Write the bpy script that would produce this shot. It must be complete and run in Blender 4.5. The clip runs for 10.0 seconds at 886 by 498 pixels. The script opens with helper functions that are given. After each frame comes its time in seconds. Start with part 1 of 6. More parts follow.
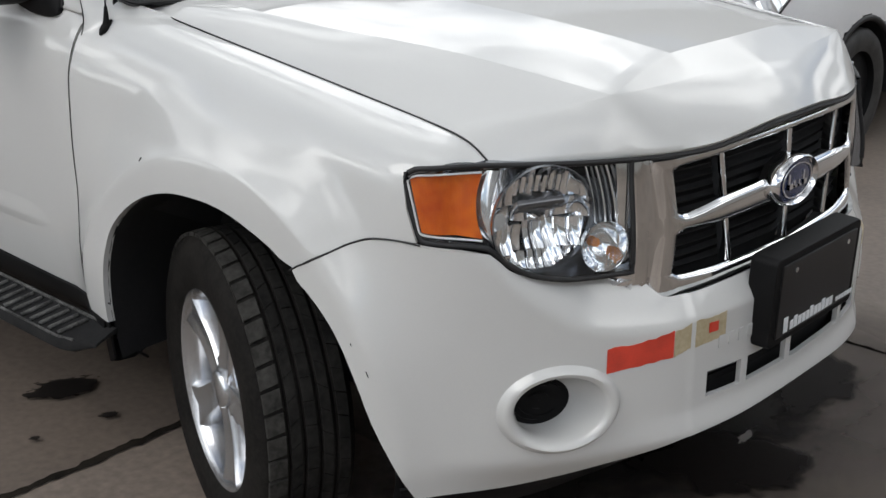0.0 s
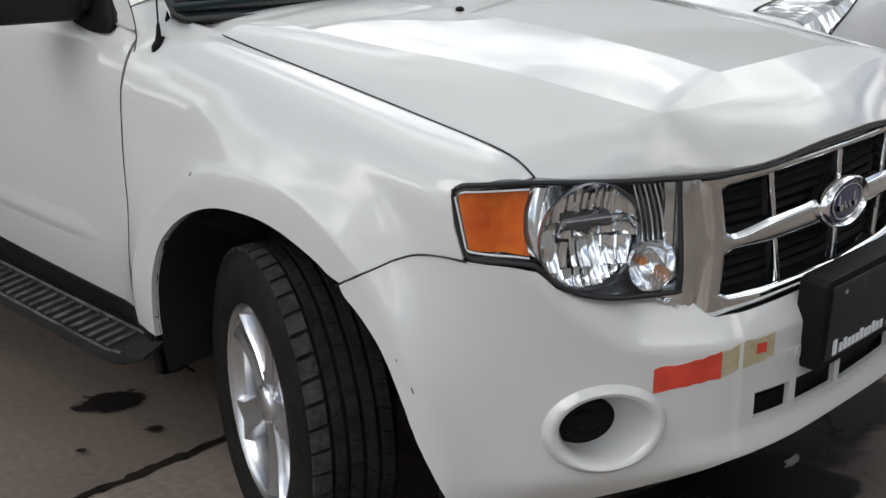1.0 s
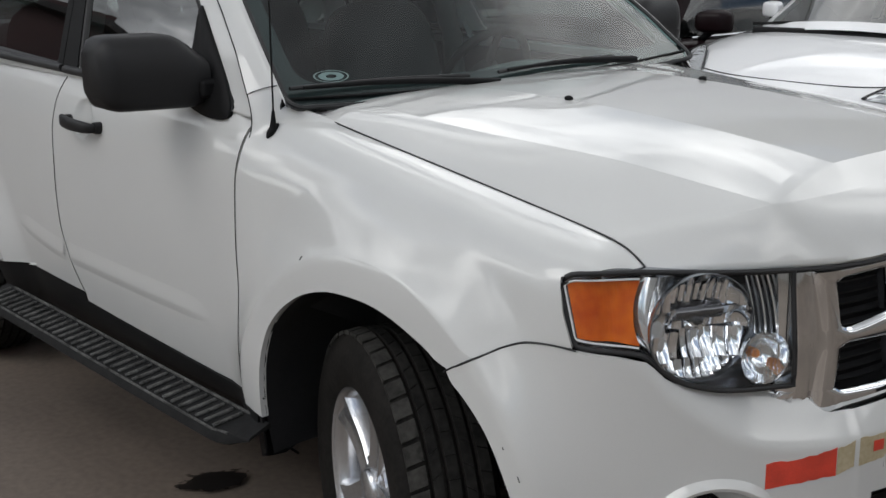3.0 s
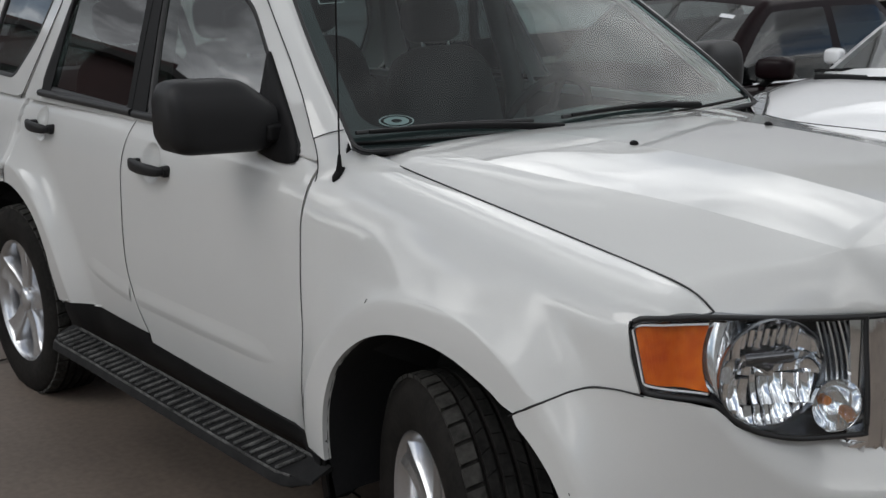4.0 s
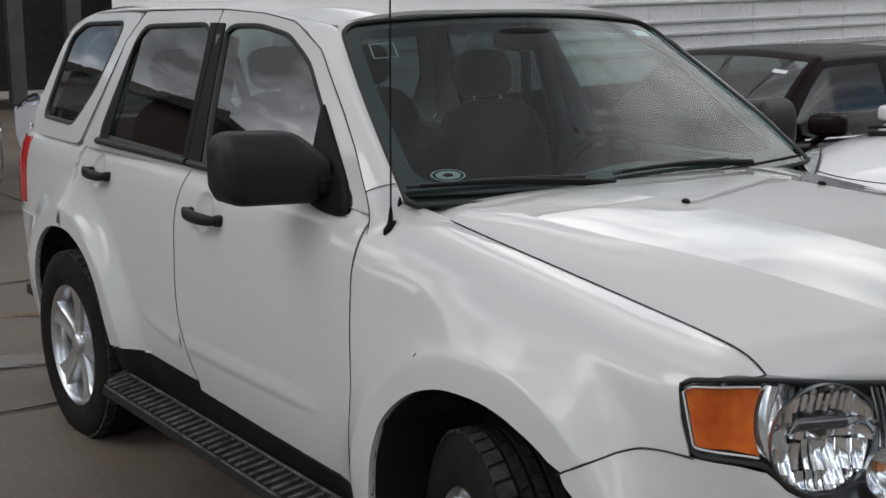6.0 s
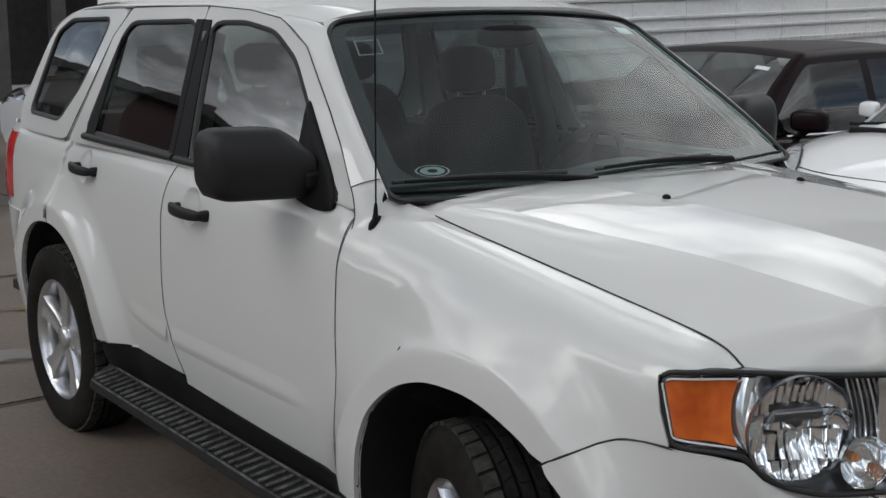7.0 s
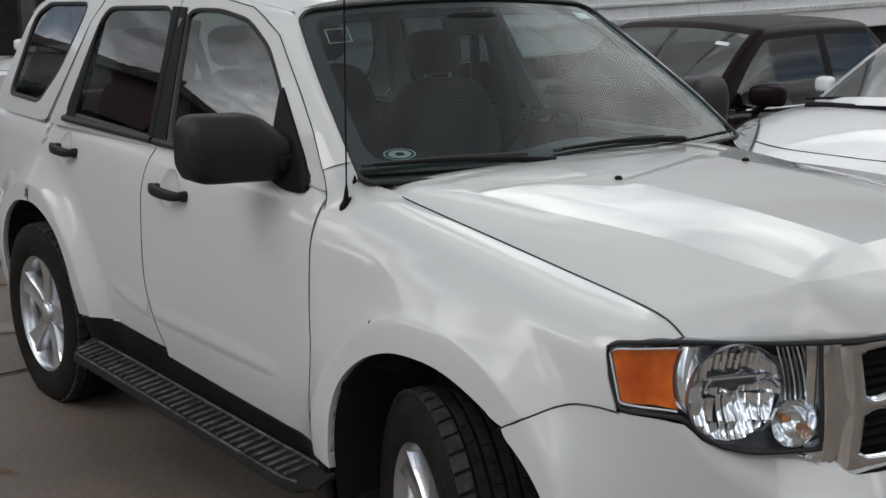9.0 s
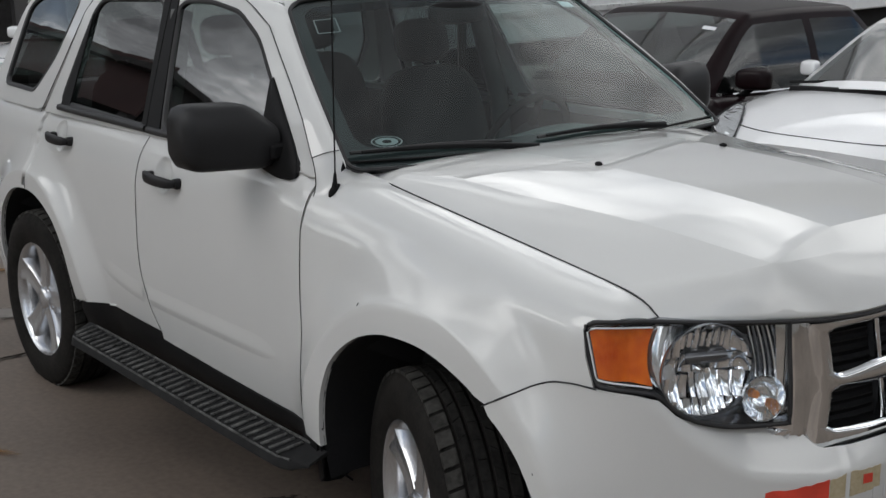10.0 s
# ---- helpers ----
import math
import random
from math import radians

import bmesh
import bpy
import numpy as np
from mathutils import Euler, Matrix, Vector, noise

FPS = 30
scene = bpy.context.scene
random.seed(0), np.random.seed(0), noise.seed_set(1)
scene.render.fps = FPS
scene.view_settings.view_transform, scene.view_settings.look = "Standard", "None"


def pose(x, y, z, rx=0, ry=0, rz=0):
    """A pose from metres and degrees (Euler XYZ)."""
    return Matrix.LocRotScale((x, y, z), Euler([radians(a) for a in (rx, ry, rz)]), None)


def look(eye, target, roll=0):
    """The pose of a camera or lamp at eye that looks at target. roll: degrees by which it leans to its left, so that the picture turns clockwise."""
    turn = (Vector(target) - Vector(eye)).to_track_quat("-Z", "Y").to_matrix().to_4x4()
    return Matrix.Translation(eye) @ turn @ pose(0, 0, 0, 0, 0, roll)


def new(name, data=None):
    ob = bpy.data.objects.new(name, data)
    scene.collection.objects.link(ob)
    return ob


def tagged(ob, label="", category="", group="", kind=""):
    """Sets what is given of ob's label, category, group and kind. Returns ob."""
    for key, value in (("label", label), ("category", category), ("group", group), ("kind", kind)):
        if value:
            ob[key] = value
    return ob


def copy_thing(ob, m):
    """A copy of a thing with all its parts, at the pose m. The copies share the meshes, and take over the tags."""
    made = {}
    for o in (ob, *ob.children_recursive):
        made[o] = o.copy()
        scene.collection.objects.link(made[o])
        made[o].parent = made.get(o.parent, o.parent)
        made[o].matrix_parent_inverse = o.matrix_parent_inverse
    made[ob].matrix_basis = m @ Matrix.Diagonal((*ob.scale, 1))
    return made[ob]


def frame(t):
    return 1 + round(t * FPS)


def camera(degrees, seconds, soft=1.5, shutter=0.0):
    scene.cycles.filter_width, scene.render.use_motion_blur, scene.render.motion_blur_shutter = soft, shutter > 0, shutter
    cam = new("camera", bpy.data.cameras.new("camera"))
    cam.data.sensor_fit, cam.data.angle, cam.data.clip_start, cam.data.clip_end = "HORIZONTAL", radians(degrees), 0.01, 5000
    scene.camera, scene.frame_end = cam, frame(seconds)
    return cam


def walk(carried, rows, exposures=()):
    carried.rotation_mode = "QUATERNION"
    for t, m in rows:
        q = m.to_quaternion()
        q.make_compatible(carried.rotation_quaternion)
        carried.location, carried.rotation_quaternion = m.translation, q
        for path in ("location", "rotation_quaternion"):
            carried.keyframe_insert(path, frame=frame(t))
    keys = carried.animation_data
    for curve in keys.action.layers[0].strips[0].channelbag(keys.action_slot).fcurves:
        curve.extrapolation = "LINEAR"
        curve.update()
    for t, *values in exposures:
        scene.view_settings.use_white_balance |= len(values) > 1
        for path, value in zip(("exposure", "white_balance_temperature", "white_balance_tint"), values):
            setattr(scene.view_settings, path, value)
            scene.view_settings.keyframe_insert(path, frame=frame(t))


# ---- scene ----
cam = camera(38.87, 10.0)
ROWS = [
    (0, 2.1047, -2.4631, 1.6187, 70.089, 0.085, 42.328),
    (0.5, 2.1046, -2.4719, 1.6065, 70.693, -0.294, 43.344),
    (1, 2.1028, -2.473, 1.6089, 71.117, 0.114, 44.379),
    (1.5, 2.0931, -2.4777, 1.5918, 71.713, -0.029, 45.494),
    (2, 2.0913, -2.4863, 1.6012, 72.637, 0.297, 46.871),
    (2.5, 2.0915, -2.4863, 1.6211, 73.635, 0.401, 47.841),
    (4, 2.0732, -2.5154, 1.6123, 77.082, 0.708, 51.294),
    (4.5, 2.0718, -2.5111, 1.6154, 77.491, 0.58, 52.662),
    (5, 2.0719, -2.5203, 1.6183, 78.609, 0.287, 53.51),
    (5.5, 2.066, -2.5195, 1.6256, 79.228, 0.222, 53.756),
    (7, 2.1046, -2.5426, 1.636, 79.064, 0.023, 52.963),
    (7.5, 2.1378, -2.5684, 1.65, 78.762, 0.014, 52.622),
    (8, 2.1786, -2.5957, 1.6729, 78.276, 0.124, 52.361),
    (8.5, 2.2217, -2.6262, 1.6897, 77.917, 0.194, 52.039),
    (9, 2.2704, -2.6512, 1.7033, 77.611, 0.14, 51.63),
    (9.5, 2.3142, -2.6779, 1.7283, 76.968, 0.43, 51.246),
    (10, 2.3684, -2.6967, 1.729, 76.857, 0.437, 51.341),
]
walk(cam, [(t, pose(*p)) for t, *p in ROWS], exposures=[(0.0, 0.16), (1.5, 0.10), (2.5, 0.0), (4.0, -0.20), (5.5, -0.19), (10.0, -0.18)])

# ---- world and sun ----
world = bpy.data.worlds.new("sky")
scene.world = world
world.use_nodes = True
wn, wl = world.node_tree.nodes, world.node_tree.links
wn.clear()
w_out = wn.new("ShaderNodeOutputWorld")
w_bg = wn.new("ShaderNodeBackground")
w_sky = wn.new("ShaderNodeTexSky")
w_sky.sky_type, w_sky.sun_disc = "NISHITA", False
w_sky.sun_elevation, w_sky.sun_rotation = radians(52), radians(190)
w_co = wn.new("ShaderNodeTexCoord")
# directions meet a flat cloud layer, so that clouds crowd towards the horizon
w_sep = wn.new("ShaderNodeSeparateXYZ")
w_up = wn.new("ShaderNodeMath")
w_up.operation, w_up.use_clamp = "MAXIMUM", False
w_up.inputs[1].default_value = 0.0
w_lift = wn.new("ShaderNodeMath")
w_lift.operation = "ADD"
w_lift.inputs[1].default_value = 0.22
w_inv = wn.new("ShaderNodeMath")
w_inv.operation = "DIVIDE"
w_inv.inputs[0].default_value = 1.0
w_flat = wn.new("ShaderNodeVectorMath")
w_flat.operation = "MULTIPLY"
w_flat.inputs[1].default_value = (1, 1, 0)
w_pos = wn.new("ShaderNodeVectorMath")
w_pos.operation = "SCALE"
w_map = wn.new("ShaderNodeMapping")
w_map.inputs["Location"].default_value, w_map.inputs["Rotation"].default_value = (21.273, 6.410, 0.0), (0.0, 0.0, -2.5316)
wl.new(w_co.outputs["Generated"], w_sep.inputs[0])
wl.new(w_sep.outputs["Z"], w_up.inputs[0])
wl.new(w_up.outputs[0], w_lift.inputs[0])
wl.new(w_lift.outputs[0], w_inv.inputs[1])
wl.new(w_co.outputs["Generated"], w_flat.inputs[0])
wl.new(w_flat.outputs["Vector"], w_pos.inputs[0])
wl.new(w_inv.outputs[0], w_pos.inputs["Scale"])
w_no = wn.new("ShaderNodeTexNoise")
w_no.inputs["Scale"].default_value = 0.8
w_no.inputs["Detail"].default_value = 7.0
w_no.inputs["Roughness"].default_value = 0.56
w_no.inputs["Distortion"].default_value = 0.5
w_ra = wn.new("ShaderNodeValToRGB")
w_ra.color_ramp.elements[0].position, w_ra.color_ramp.elements[0].color = 0.34, (0, 0, 0, 1)
w_ra.color_ramp.elements[1].position, w_ra.color_ramp.elements[1].color = 0.50, (1, 1, 1, 1)
w_cl = wn.new("ShaderNodeTexNoise")
w_cl.inputs["Scale"].default_value = 1.2
w_cl.inputs["Detail"].default_value = 8.0
w_cl.inputs["Roughness"].default_value = 0.64
w_cl.inputs["Distortion"].default_value = 0.35
w_cr = wn.new("ShaderNodeValToRGB")
w_cr.color_ramp.elements[0].position, w_cr.color_ramp.elements[0].color = 0.38, (2.5, 2.6, 2.75, 1)
w_cr.color_ramp.elements[1].position, w_cr.color_ramp.elements[1].color = 0.61, (25.8, 26.0, 26.0, 1)
mid_stop = w_cr.color_ramp.elements.new(0.50)
mid_stop.color = (8.2, 8.5, 8.9, 1)
w_mix = wn.new("ShaderNodeMix")
w_mix.data_type = "RGBA"
wl.new(w_pos.outputs["Vector"], w_map.inputs["Vector"])
wl.new(w_map.outputs["Vector"], w_no.inputs["Vector"])
wl.new(w_map.outputs["Vector"], w_cl.inputs["Vector"])
wl.new(w_no.outputs["Fac"], w_ra.inputs["Fac"])
wl.new(w_cl.outputs["Fac"], w_cr.inputs["Fac"])
wl.new(w_ra.outputs["Color"], w_mix.inputs["Factor"])
wl.new(w_sky.outputs["Color"], w_mix.inputs["A"])
wl.new(w_cr.outputs["Color"], w_mix.inputs["B"])
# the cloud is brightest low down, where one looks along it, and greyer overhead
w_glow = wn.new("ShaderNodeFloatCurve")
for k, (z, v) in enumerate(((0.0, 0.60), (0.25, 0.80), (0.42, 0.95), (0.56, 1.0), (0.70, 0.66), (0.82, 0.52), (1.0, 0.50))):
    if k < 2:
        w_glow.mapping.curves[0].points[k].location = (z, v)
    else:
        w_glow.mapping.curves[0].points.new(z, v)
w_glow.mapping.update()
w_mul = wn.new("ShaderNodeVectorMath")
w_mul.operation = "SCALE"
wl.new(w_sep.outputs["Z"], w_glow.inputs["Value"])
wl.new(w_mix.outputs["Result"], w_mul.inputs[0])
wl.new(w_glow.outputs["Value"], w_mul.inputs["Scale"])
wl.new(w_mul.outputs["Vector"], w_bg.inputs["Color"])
w_bg.inputs["Strength"].default_value = 0.122
wl.new(w_bg.outputs["Background"], w_out.inputs["Surface"])

sun = new("sun", bpy.data.lights.new("sun", "SUN"))
sun.data.energy, sun.data.angle, sun.data.color = 0.70, radians(32), (1.0, 0.98, 0.95)
sun.matrix_world = look((0, 0, 20), (1.5, 7.0, 11.0))


# ---- materials ----
def material(name, color, rough=0.5, metal=0.0, coat=0.0, vary=0.06, scale=6.0, fine=60.0, bump=0.0, color2=None, spec=0.5, depth=0.002, coat_ior=1.5):
    """A principled surface with two scales of variation and a fine relief."""
    m = bpy.data.materials.new(name)
    m.use_nodes = True
    n, l = m.node_tree.nodes, m.node_tree.links
    b = n["Principled BSDF"]
    b.inputs["Roughness"].default_value, b.inputs["Metallic"].default_value = rough, metal
    b.inputs["Coat Weight"].default_value, b.inputs["Coat Roughness"].default_value = coat, 0.015
    b.inputs["Coat IOR"].default_value = coat_ior
    b.inputs["Specular IOR Level"].default_value = spec
    co = n.new("ShaderNodeTexCoord")
    big, small = n.new("ShaderNodeTexNoise"), n.new("ShaderNodeTexNoise")
    big.inputs["Scale"].default_value, big.inputs["Detail"].default_value = scale, 5
    small.inputs["Scale"].default_value, small.inputs["Detail"].default_value = fine, 4
    for t in (big, small):
        l.new(co.outputs["Object"], t.inputs["Vector"])
    add = n.new("ShaderNodeMath")
    add.operation = "MULTIPLY_ADD"
    add.inputs[1].default_value = 0.4
    l.new(small.outputs["Fac"], add.inputs[0])
    half = n.new("ShaderNodeMath")
    half.operation = "MULTIPLY"
    half.inputs[1].default_value = 0.6
    l.new(big.outputs["Fac"], half.inputs[0])
    l.new(half.outputs[0], add.inputs[2])
    ramp = n.new("ShaderNodeValToRGB")
    lo = color2 or tuple(c * (1 - 2.2 * vary) for c in color)
    hi = color if color2 else tuple(min(1, c * (1 + 2.2 * vary)) for c in color)
    ramp.color_ramp.elements[0].position, ramp.color_ramp.elements[0].color = 0.32, (*lo, 1)
    ramp.color_ramp.elements[1].position, ramp.color_ramp.elements[1].color = 0.68, (*hi, 1)
    l.new(add.outputs[0], ramp.inputs["Fac"])
    l.new(ramp.outputs["Color"], b.inputs["Base Color"])
    if bump:
        bu = n.new("ShaderNodeBump")
        bu.inputs["Strength"].default_value, bu.inputs["Distance"].default_value = bump, depth
        l.new(small.outputs["Fac"], bu.inputs["Height"])
        l.new(bu.outputs["Normal"], b.inputs["Normal"])
    return m


def glass_material(name, tint, gloss, dust=0.0):
    """A thin pane: clear with a tint, a gloss that grows at grazing angles, and a film of dust."""
    m = bpy.data.materials.new(name)
    m.use_nodes = True
    n, l = m.node_tree.nodes, m.node_tree.links
    n.remove(n["Principled BSDF"])
    tr, gl, mx = n.new("ShaderNodeBsdfTransparent"), n.new("ShaderNodeBsdfGlossy"), n.new("ShaderNodeMixShader")
    tr.inputs["Color"].default_value = (*tint, 1)
    gl.inputs["Roughness"].default_value = 0.0
    lw, pw, sc_ = n.new("ShaderNodeLayerWeight"), n.new("ShaderNodeMath"), n.new("ShaderNodeMath")
    lw.inputs["Blend"].default_value = 0.5
    pw.operation, sc_.operation = "POWER", "MULTIPLY_ADD"
    pw.inputs[1].default_value = 5.0
    sc_.inputs[1].default_value, sc_.inputs[2].default_value = 1 - gloss, gloss
    l.new(lw.outputs["Facing"], pw.inputs[0])
    l.new(pw.outputs[0], sc_.inputs[0])
    l.new(sc_.outputs[0], mx.inputs["Fac"])
    base = tr
    if dust:
        df, no, mul, mx2 = n.new("ShaderNodeBsdfDiffuse"), n.new("ShaderNodeTexNoise"), n.new("ShaderNodeMath"), n.new("ShaderNodeMixShader")
        co = n.new("ShaderNodeTexCoord")
        df.inputs["Color"].default_value = (0.50, 0.52, 0.50, 1)
        no.inputs["Scale"].default_value, no.inputs["Detail"].default_value = 3.0, 6
        mul.operation = "MULTIPLY"
        mul.inputs[1].default_value = 2 * dust
        l.new(co.outputs["Object"], no.inputs["Vector"])
        l.new(no.outputs["Fac"], mul.inputs[0])
        l.new(mul.outputs[0], mx2.inputs["Fac"])
        l.new(tr.outputs["BSDF"], mx2.inputs[1])
        l.new(df.outputs["BSDF"], mx2.inputs[2])
        base = mx2
    l.new(base.outputs[0], mx.inputs[1])
    l.new(gl.outputs["BSDF"], mx.inputs[2])
    l.new(mx.outputs["Shader"], n["Material Output"].inputs["Surface"])
    return m


PAINT = material("white_paint", (0.603, 0.607, 0.596), 0.50, coat=1.0, vary=0.012, scale=3, fine=400, spec=0.1, coat_ior=1.65)
BLACK = material("black_trim", (0.0085, 0.0085, 0.009), 0.55, vary=0.15, fine=300, bump=0.15, spec=0.12)
MIRRORBLACK = material("mirror_plastic", (0.011, 0.011, 0.012), 0.48, vary=0.12, fine=500, bump=0.2, spec=0.3)
VOID = material("dark_cavity", (0.008, 0.008, 0.009), 0.8, vary=0.2)
RUBBER = material("tyre_rubber", (0.030, 0.029, 0.028), 0.62, vary=0.3, scale=14, fine=120, bump=0.3)
SEAL = material("seal_rubber", (0.012, 0.012, 0.013), 0.55, vary=0.15)
CHROME = material("chrome", (0.86, 0.87, 0.88), 0.05, metal=1.0, vary=0.02)
ALLOY = material("alloy", (0.62, 0.63, 0.65), 0.26, metal=0.9, vary=0.05, fine=200)
CLEAR = glass_material("clear_lens", (0.97, 0.98, 0.98), 0.045)
SHIELD = glass_material("windscreen_glass", (0.66, 0.82, 0.81), 0.078, 0.004)
TINTED = glass_material("privacy_glass", (0.14, 0.16, 0.16), 0.30, 0.004)
SIDEGLASS = glass_material("side_glass", (0.48, 0.55, 0.53), 0.30, 0.005)
AMBER = material("amber_plastic", (0.80, 0.185, 0.012), 0.28, coat=0.35, vary=0.30, scale=14, fine=50, color2=(0.50, 0.060, 0.003), spec=0.3)
STEP = material("step_plastic", (0.015, 0.015, 0.015), 0.7, vary=0.3, scale=25, fine=160, bump=0.3, color2=(0.006, 0.006, 0.0065), spec=0.2)
SCUFFED = material("scuffed_ribs", (0.130, 0.130, 0.126), 0.7, vary=0.3, scale=26, fine=150, bump=0.3, color2=(0.008, 0.008, 0.008), spec=0.2)
FABRIC = material("grey_fabric", (0.016, 0.017, 0.019), 0.9, vary=0.12, fine=300, bump=0.3)
DASH = material("dash_plastic", (0.13, 0.135, 0.13), 0.7, vary=0.08, fine=300, bump=0.2)


# ---- mesh helpers ----
def thing(name, label, category, m=None, group="", kind=""):
    ob = new(name)
    ob.empty_display_size = 0.1
    if m is not None:
        ob.matrix_world = m
    return tagged(ob, label, category, group, kind)


def part(name, bm, mat, parent=None, label="", smooth=True, solid=0.0, bevel=0.0):
    """Links a bmesh as one mesh object under its thing or part."""
    if solid:
        bm.normal_update()
        mid = Vector((-1.2, 0, 0.75))
        if sum((f.calc_center_median() - mid).dot(f.normal) * f.calc_area() for f in bm.faces) < 0:
            bmesh.ops.reverse_faces(bm, faces=bm.faces)
        for e in bm.edges:
            if e.is_boundary:
                e.smooth = False
    else:
        bmesh.ops.recalc_face_normals(bm, faces=bm.faces)
    bm.normal_update()
    for e in bm.edges:
        if len(e.link_faces) == 2 and e.calc_face_angle(0) > radians(52):
            e.smooth = False
    me = bpy.data.meshes.new(name)
    bm.to_mesh(me)
    bm.free()
    for p in me.polygons:
        p.use_smooth = smooth
    me.materials.append(mat)
    ob = new(name, me)
    ob.parent = parent
    if label:
        ob["label"] = label
    if solid:
        md = ob.modifiers.new("thickness", "SOLIDIFY")
        md.thickness, md.offset = solid, -1
    if bevel:
        md = ob.modifiers.new("edge", "BEVEL")
        md.width, md.segments, md.limit_method, md.angle_limit = bevel, 2, "ANGLE", radians(35)
        md.harden_normals = True
    return ob


def structure(name, bm, mat, label="", category="", **kw):
    ob = part(name, bm, mat, None, "", **kw)
    return tagged(ob, label, category, kind="structure")


def sheet(grid, flip=False, closed=False, skip=None):
    """A bmesh from rows of points."""
    bm = bmesh.new()
    vs = [[bm.verts.new(p) for p in row] for row in grid]
    for i in range(len(vs) - 1):
        n = len(vs[i])
        for j in range(n if closed else n - 1):
            if skip and skip(i, j):
                continue
            q = [vs[i][j], vs[i + 1][j], vs[i + 1][(j + 1) % n], vs[i][(j + 1) % n]]
            bm.faces.new(q[::-1] if flip else q)
    return bm


def box(bm, x0, x1, y0, y1, z0, z1, m=None):
    vs = [bm.verts.new(Vector((x, y, z)) if m is None else m @ Vector((x, y, z))) for x in (x0, x1) for y in (y0, y1) for z in (z0, z1)]
    for q in ((0, 1, 3, 2), (4, 6, 7, 5), (0, 4, 5, 1), (2, 3, 7, 6), (0, 2, 6, 4), (1, 5, 7, 3)):
        bm.faces.new([vs[i] for i in q])
    return bm


def tube(points, radius, sides=8, radii=None, caps=True):
    """A round bar along points."""
    bm = bmesh.new()
    pts = [Vector(p) for p in points]
    rings = []
    for i, p in enumerate(pts):
        d = (pts[min(i + 1, len(pts) - 1)] - pts[max(i - 1, 0)]).normalized()
        a = d.cross(Vector((0, 0, 1)) if abs(d.z) < 0.9 else Vector((1, 0, 0))).normalized()
        b = d.cross(a)
        r = radii[i] if radii else radius
        rings.append([bm.verts.new(p + r * (a * math.cos(k * math.tau / sides) + b * math.sin(k * math.tau / sides))) for k in range(sides)])
    for u, v in zip(rings, rings[1:]):
        for k in range(sides):
            bm.faces.new([u[k], u[(k + 1) % sides], v[(k + 1) % sides], v[k]])
    if caps:
        bm.faces.new(rings[0][::-1]), bm.faces.new(rings[-1])
    return bm


def lathe(profile, n=64, axis="y", ends=True):
    """Turns (radius, along) pairs round the y axis."""
    bm = bmesh.new()
    rings = []
    for r, a in profile:
        rings.append([bm.verts.new((r * math.cos(k * math.tau / n), a, r * math.sin(k * math.tau / n))) for k in range(n)])
    for u, v in zip(rings, rings[1:]):
        for k in range(n):
            bm.faces.new([u[k], u[(k + 1) % n], v[(k + 1) % n], v[k]])
    return bm


def mirrored(bm):
    """The same mesh on the other side of the car."""
    for v in bm.verts:
        v.co.y = -v.co.y
    bmesh.ops.reverse_faces(bm, faces=bm.faces)
    return bm


def smooth01(a, b, x):
    t = min(1, max(0, (x - a) / (b - a)))
    return t * t * (3 - 2 * t)


def spline(knots, x):
    """A smooth curve through (x, value) knots."""
    xs, ys = [k[0] for k in knots], [k[1] for k in knots]
    if x <= xs[0]:
        return ys[0]
    if x >= xs[-1]:
        return ys[-1]
    i = max(k for k in range(len(xs) - 1) if xs[k] <= x)
    h = xs[i + 1] - xs[i]

    def slope(k):
        if k == 0:
            return (ys[1] - ys[0]) / (xs[1] - xs[0])
        if k == len(xs) - 1:
            return (ys[-1] - ys[-2]) / (xs[-1] - xs[-2])
        a, b = (ys[k] - ys[k - 1]) / (xs[k] - xs[k - 1]), (ys[k + 1] - ys[k]) / (xs[k + 1] - xs[k])
        return 0 if a * b <= 0 else 2 * a * b / (a + b)
    t = (x - xs[i]) / h
    a, b = slope(i) * h, slope(i + 1) * h
    return ys[i] * (2 * t ** 3 - 3 * t * t + 1) + a * (t ** 3 - 2 * t * t + t) + ys[i + 1] * (3 * t * t - 2 * t ** 3) + b * (t ** 3 - t * t)


# ---- the car's form: x ahead of the front axle, y to its left, z up ----
CREASE = 0.530
WHEELBASE, HUB_Z = 2.619, 0.352
ARCH_X, ARCH_Z, REAR_X = 0.015, 0.365, -2.605
PLAN = [(0.0, 0.945), (0.2, 0.935), (0.394, 0.897), (0.563, 0.812), (0.72, 0.70), (0.82, 0.60), (0.875, 0.49), (0.892, 0.33)]
SEAM_Z = [(-0.52, 1.146), (-0.31, 1.114), (0.02, 1.070), (0.28, 1.035), (0.49, 1.005), (0.565, 0.987), (0.617, 0.955)]


def half_width(x):
    """Half the car's width at the shoulder line."""
    if x > 0.33:
        return spline([(0.33, 0.888), (0.49, 0.872), (0.60, 0.820), (0.70, 0.72), (0.812, 0.563)], x)
    return spline([(-3.50, 0.70), (-3.40, 0.775), (-3.25, 0.815), (-3.0, 0.836), (-2.6, 0.846), (-2.1, 0.866), (-1.5, 0.888), (-1.0, 0.893), (-0.2, 0.890), (0.33, 0.888)], x)


DOOR_IN = [(0.30, 0.080), (0.45, 0.034), (0.60, 0.011), (0.80, 0.0), (0.97, 0.002), (1.05, 0.011), (1.09, 0.022), (1.125, 0.040), (1.15, 0.058)]
FEND_IN = [(0.30, 0.030), (0.45, 0.012), (0.60, 0.004), (0.80, 0.004), (0.95, 0.022), (1.02, 0.055), (1.08, 0.105), (1.15, 0.188)]


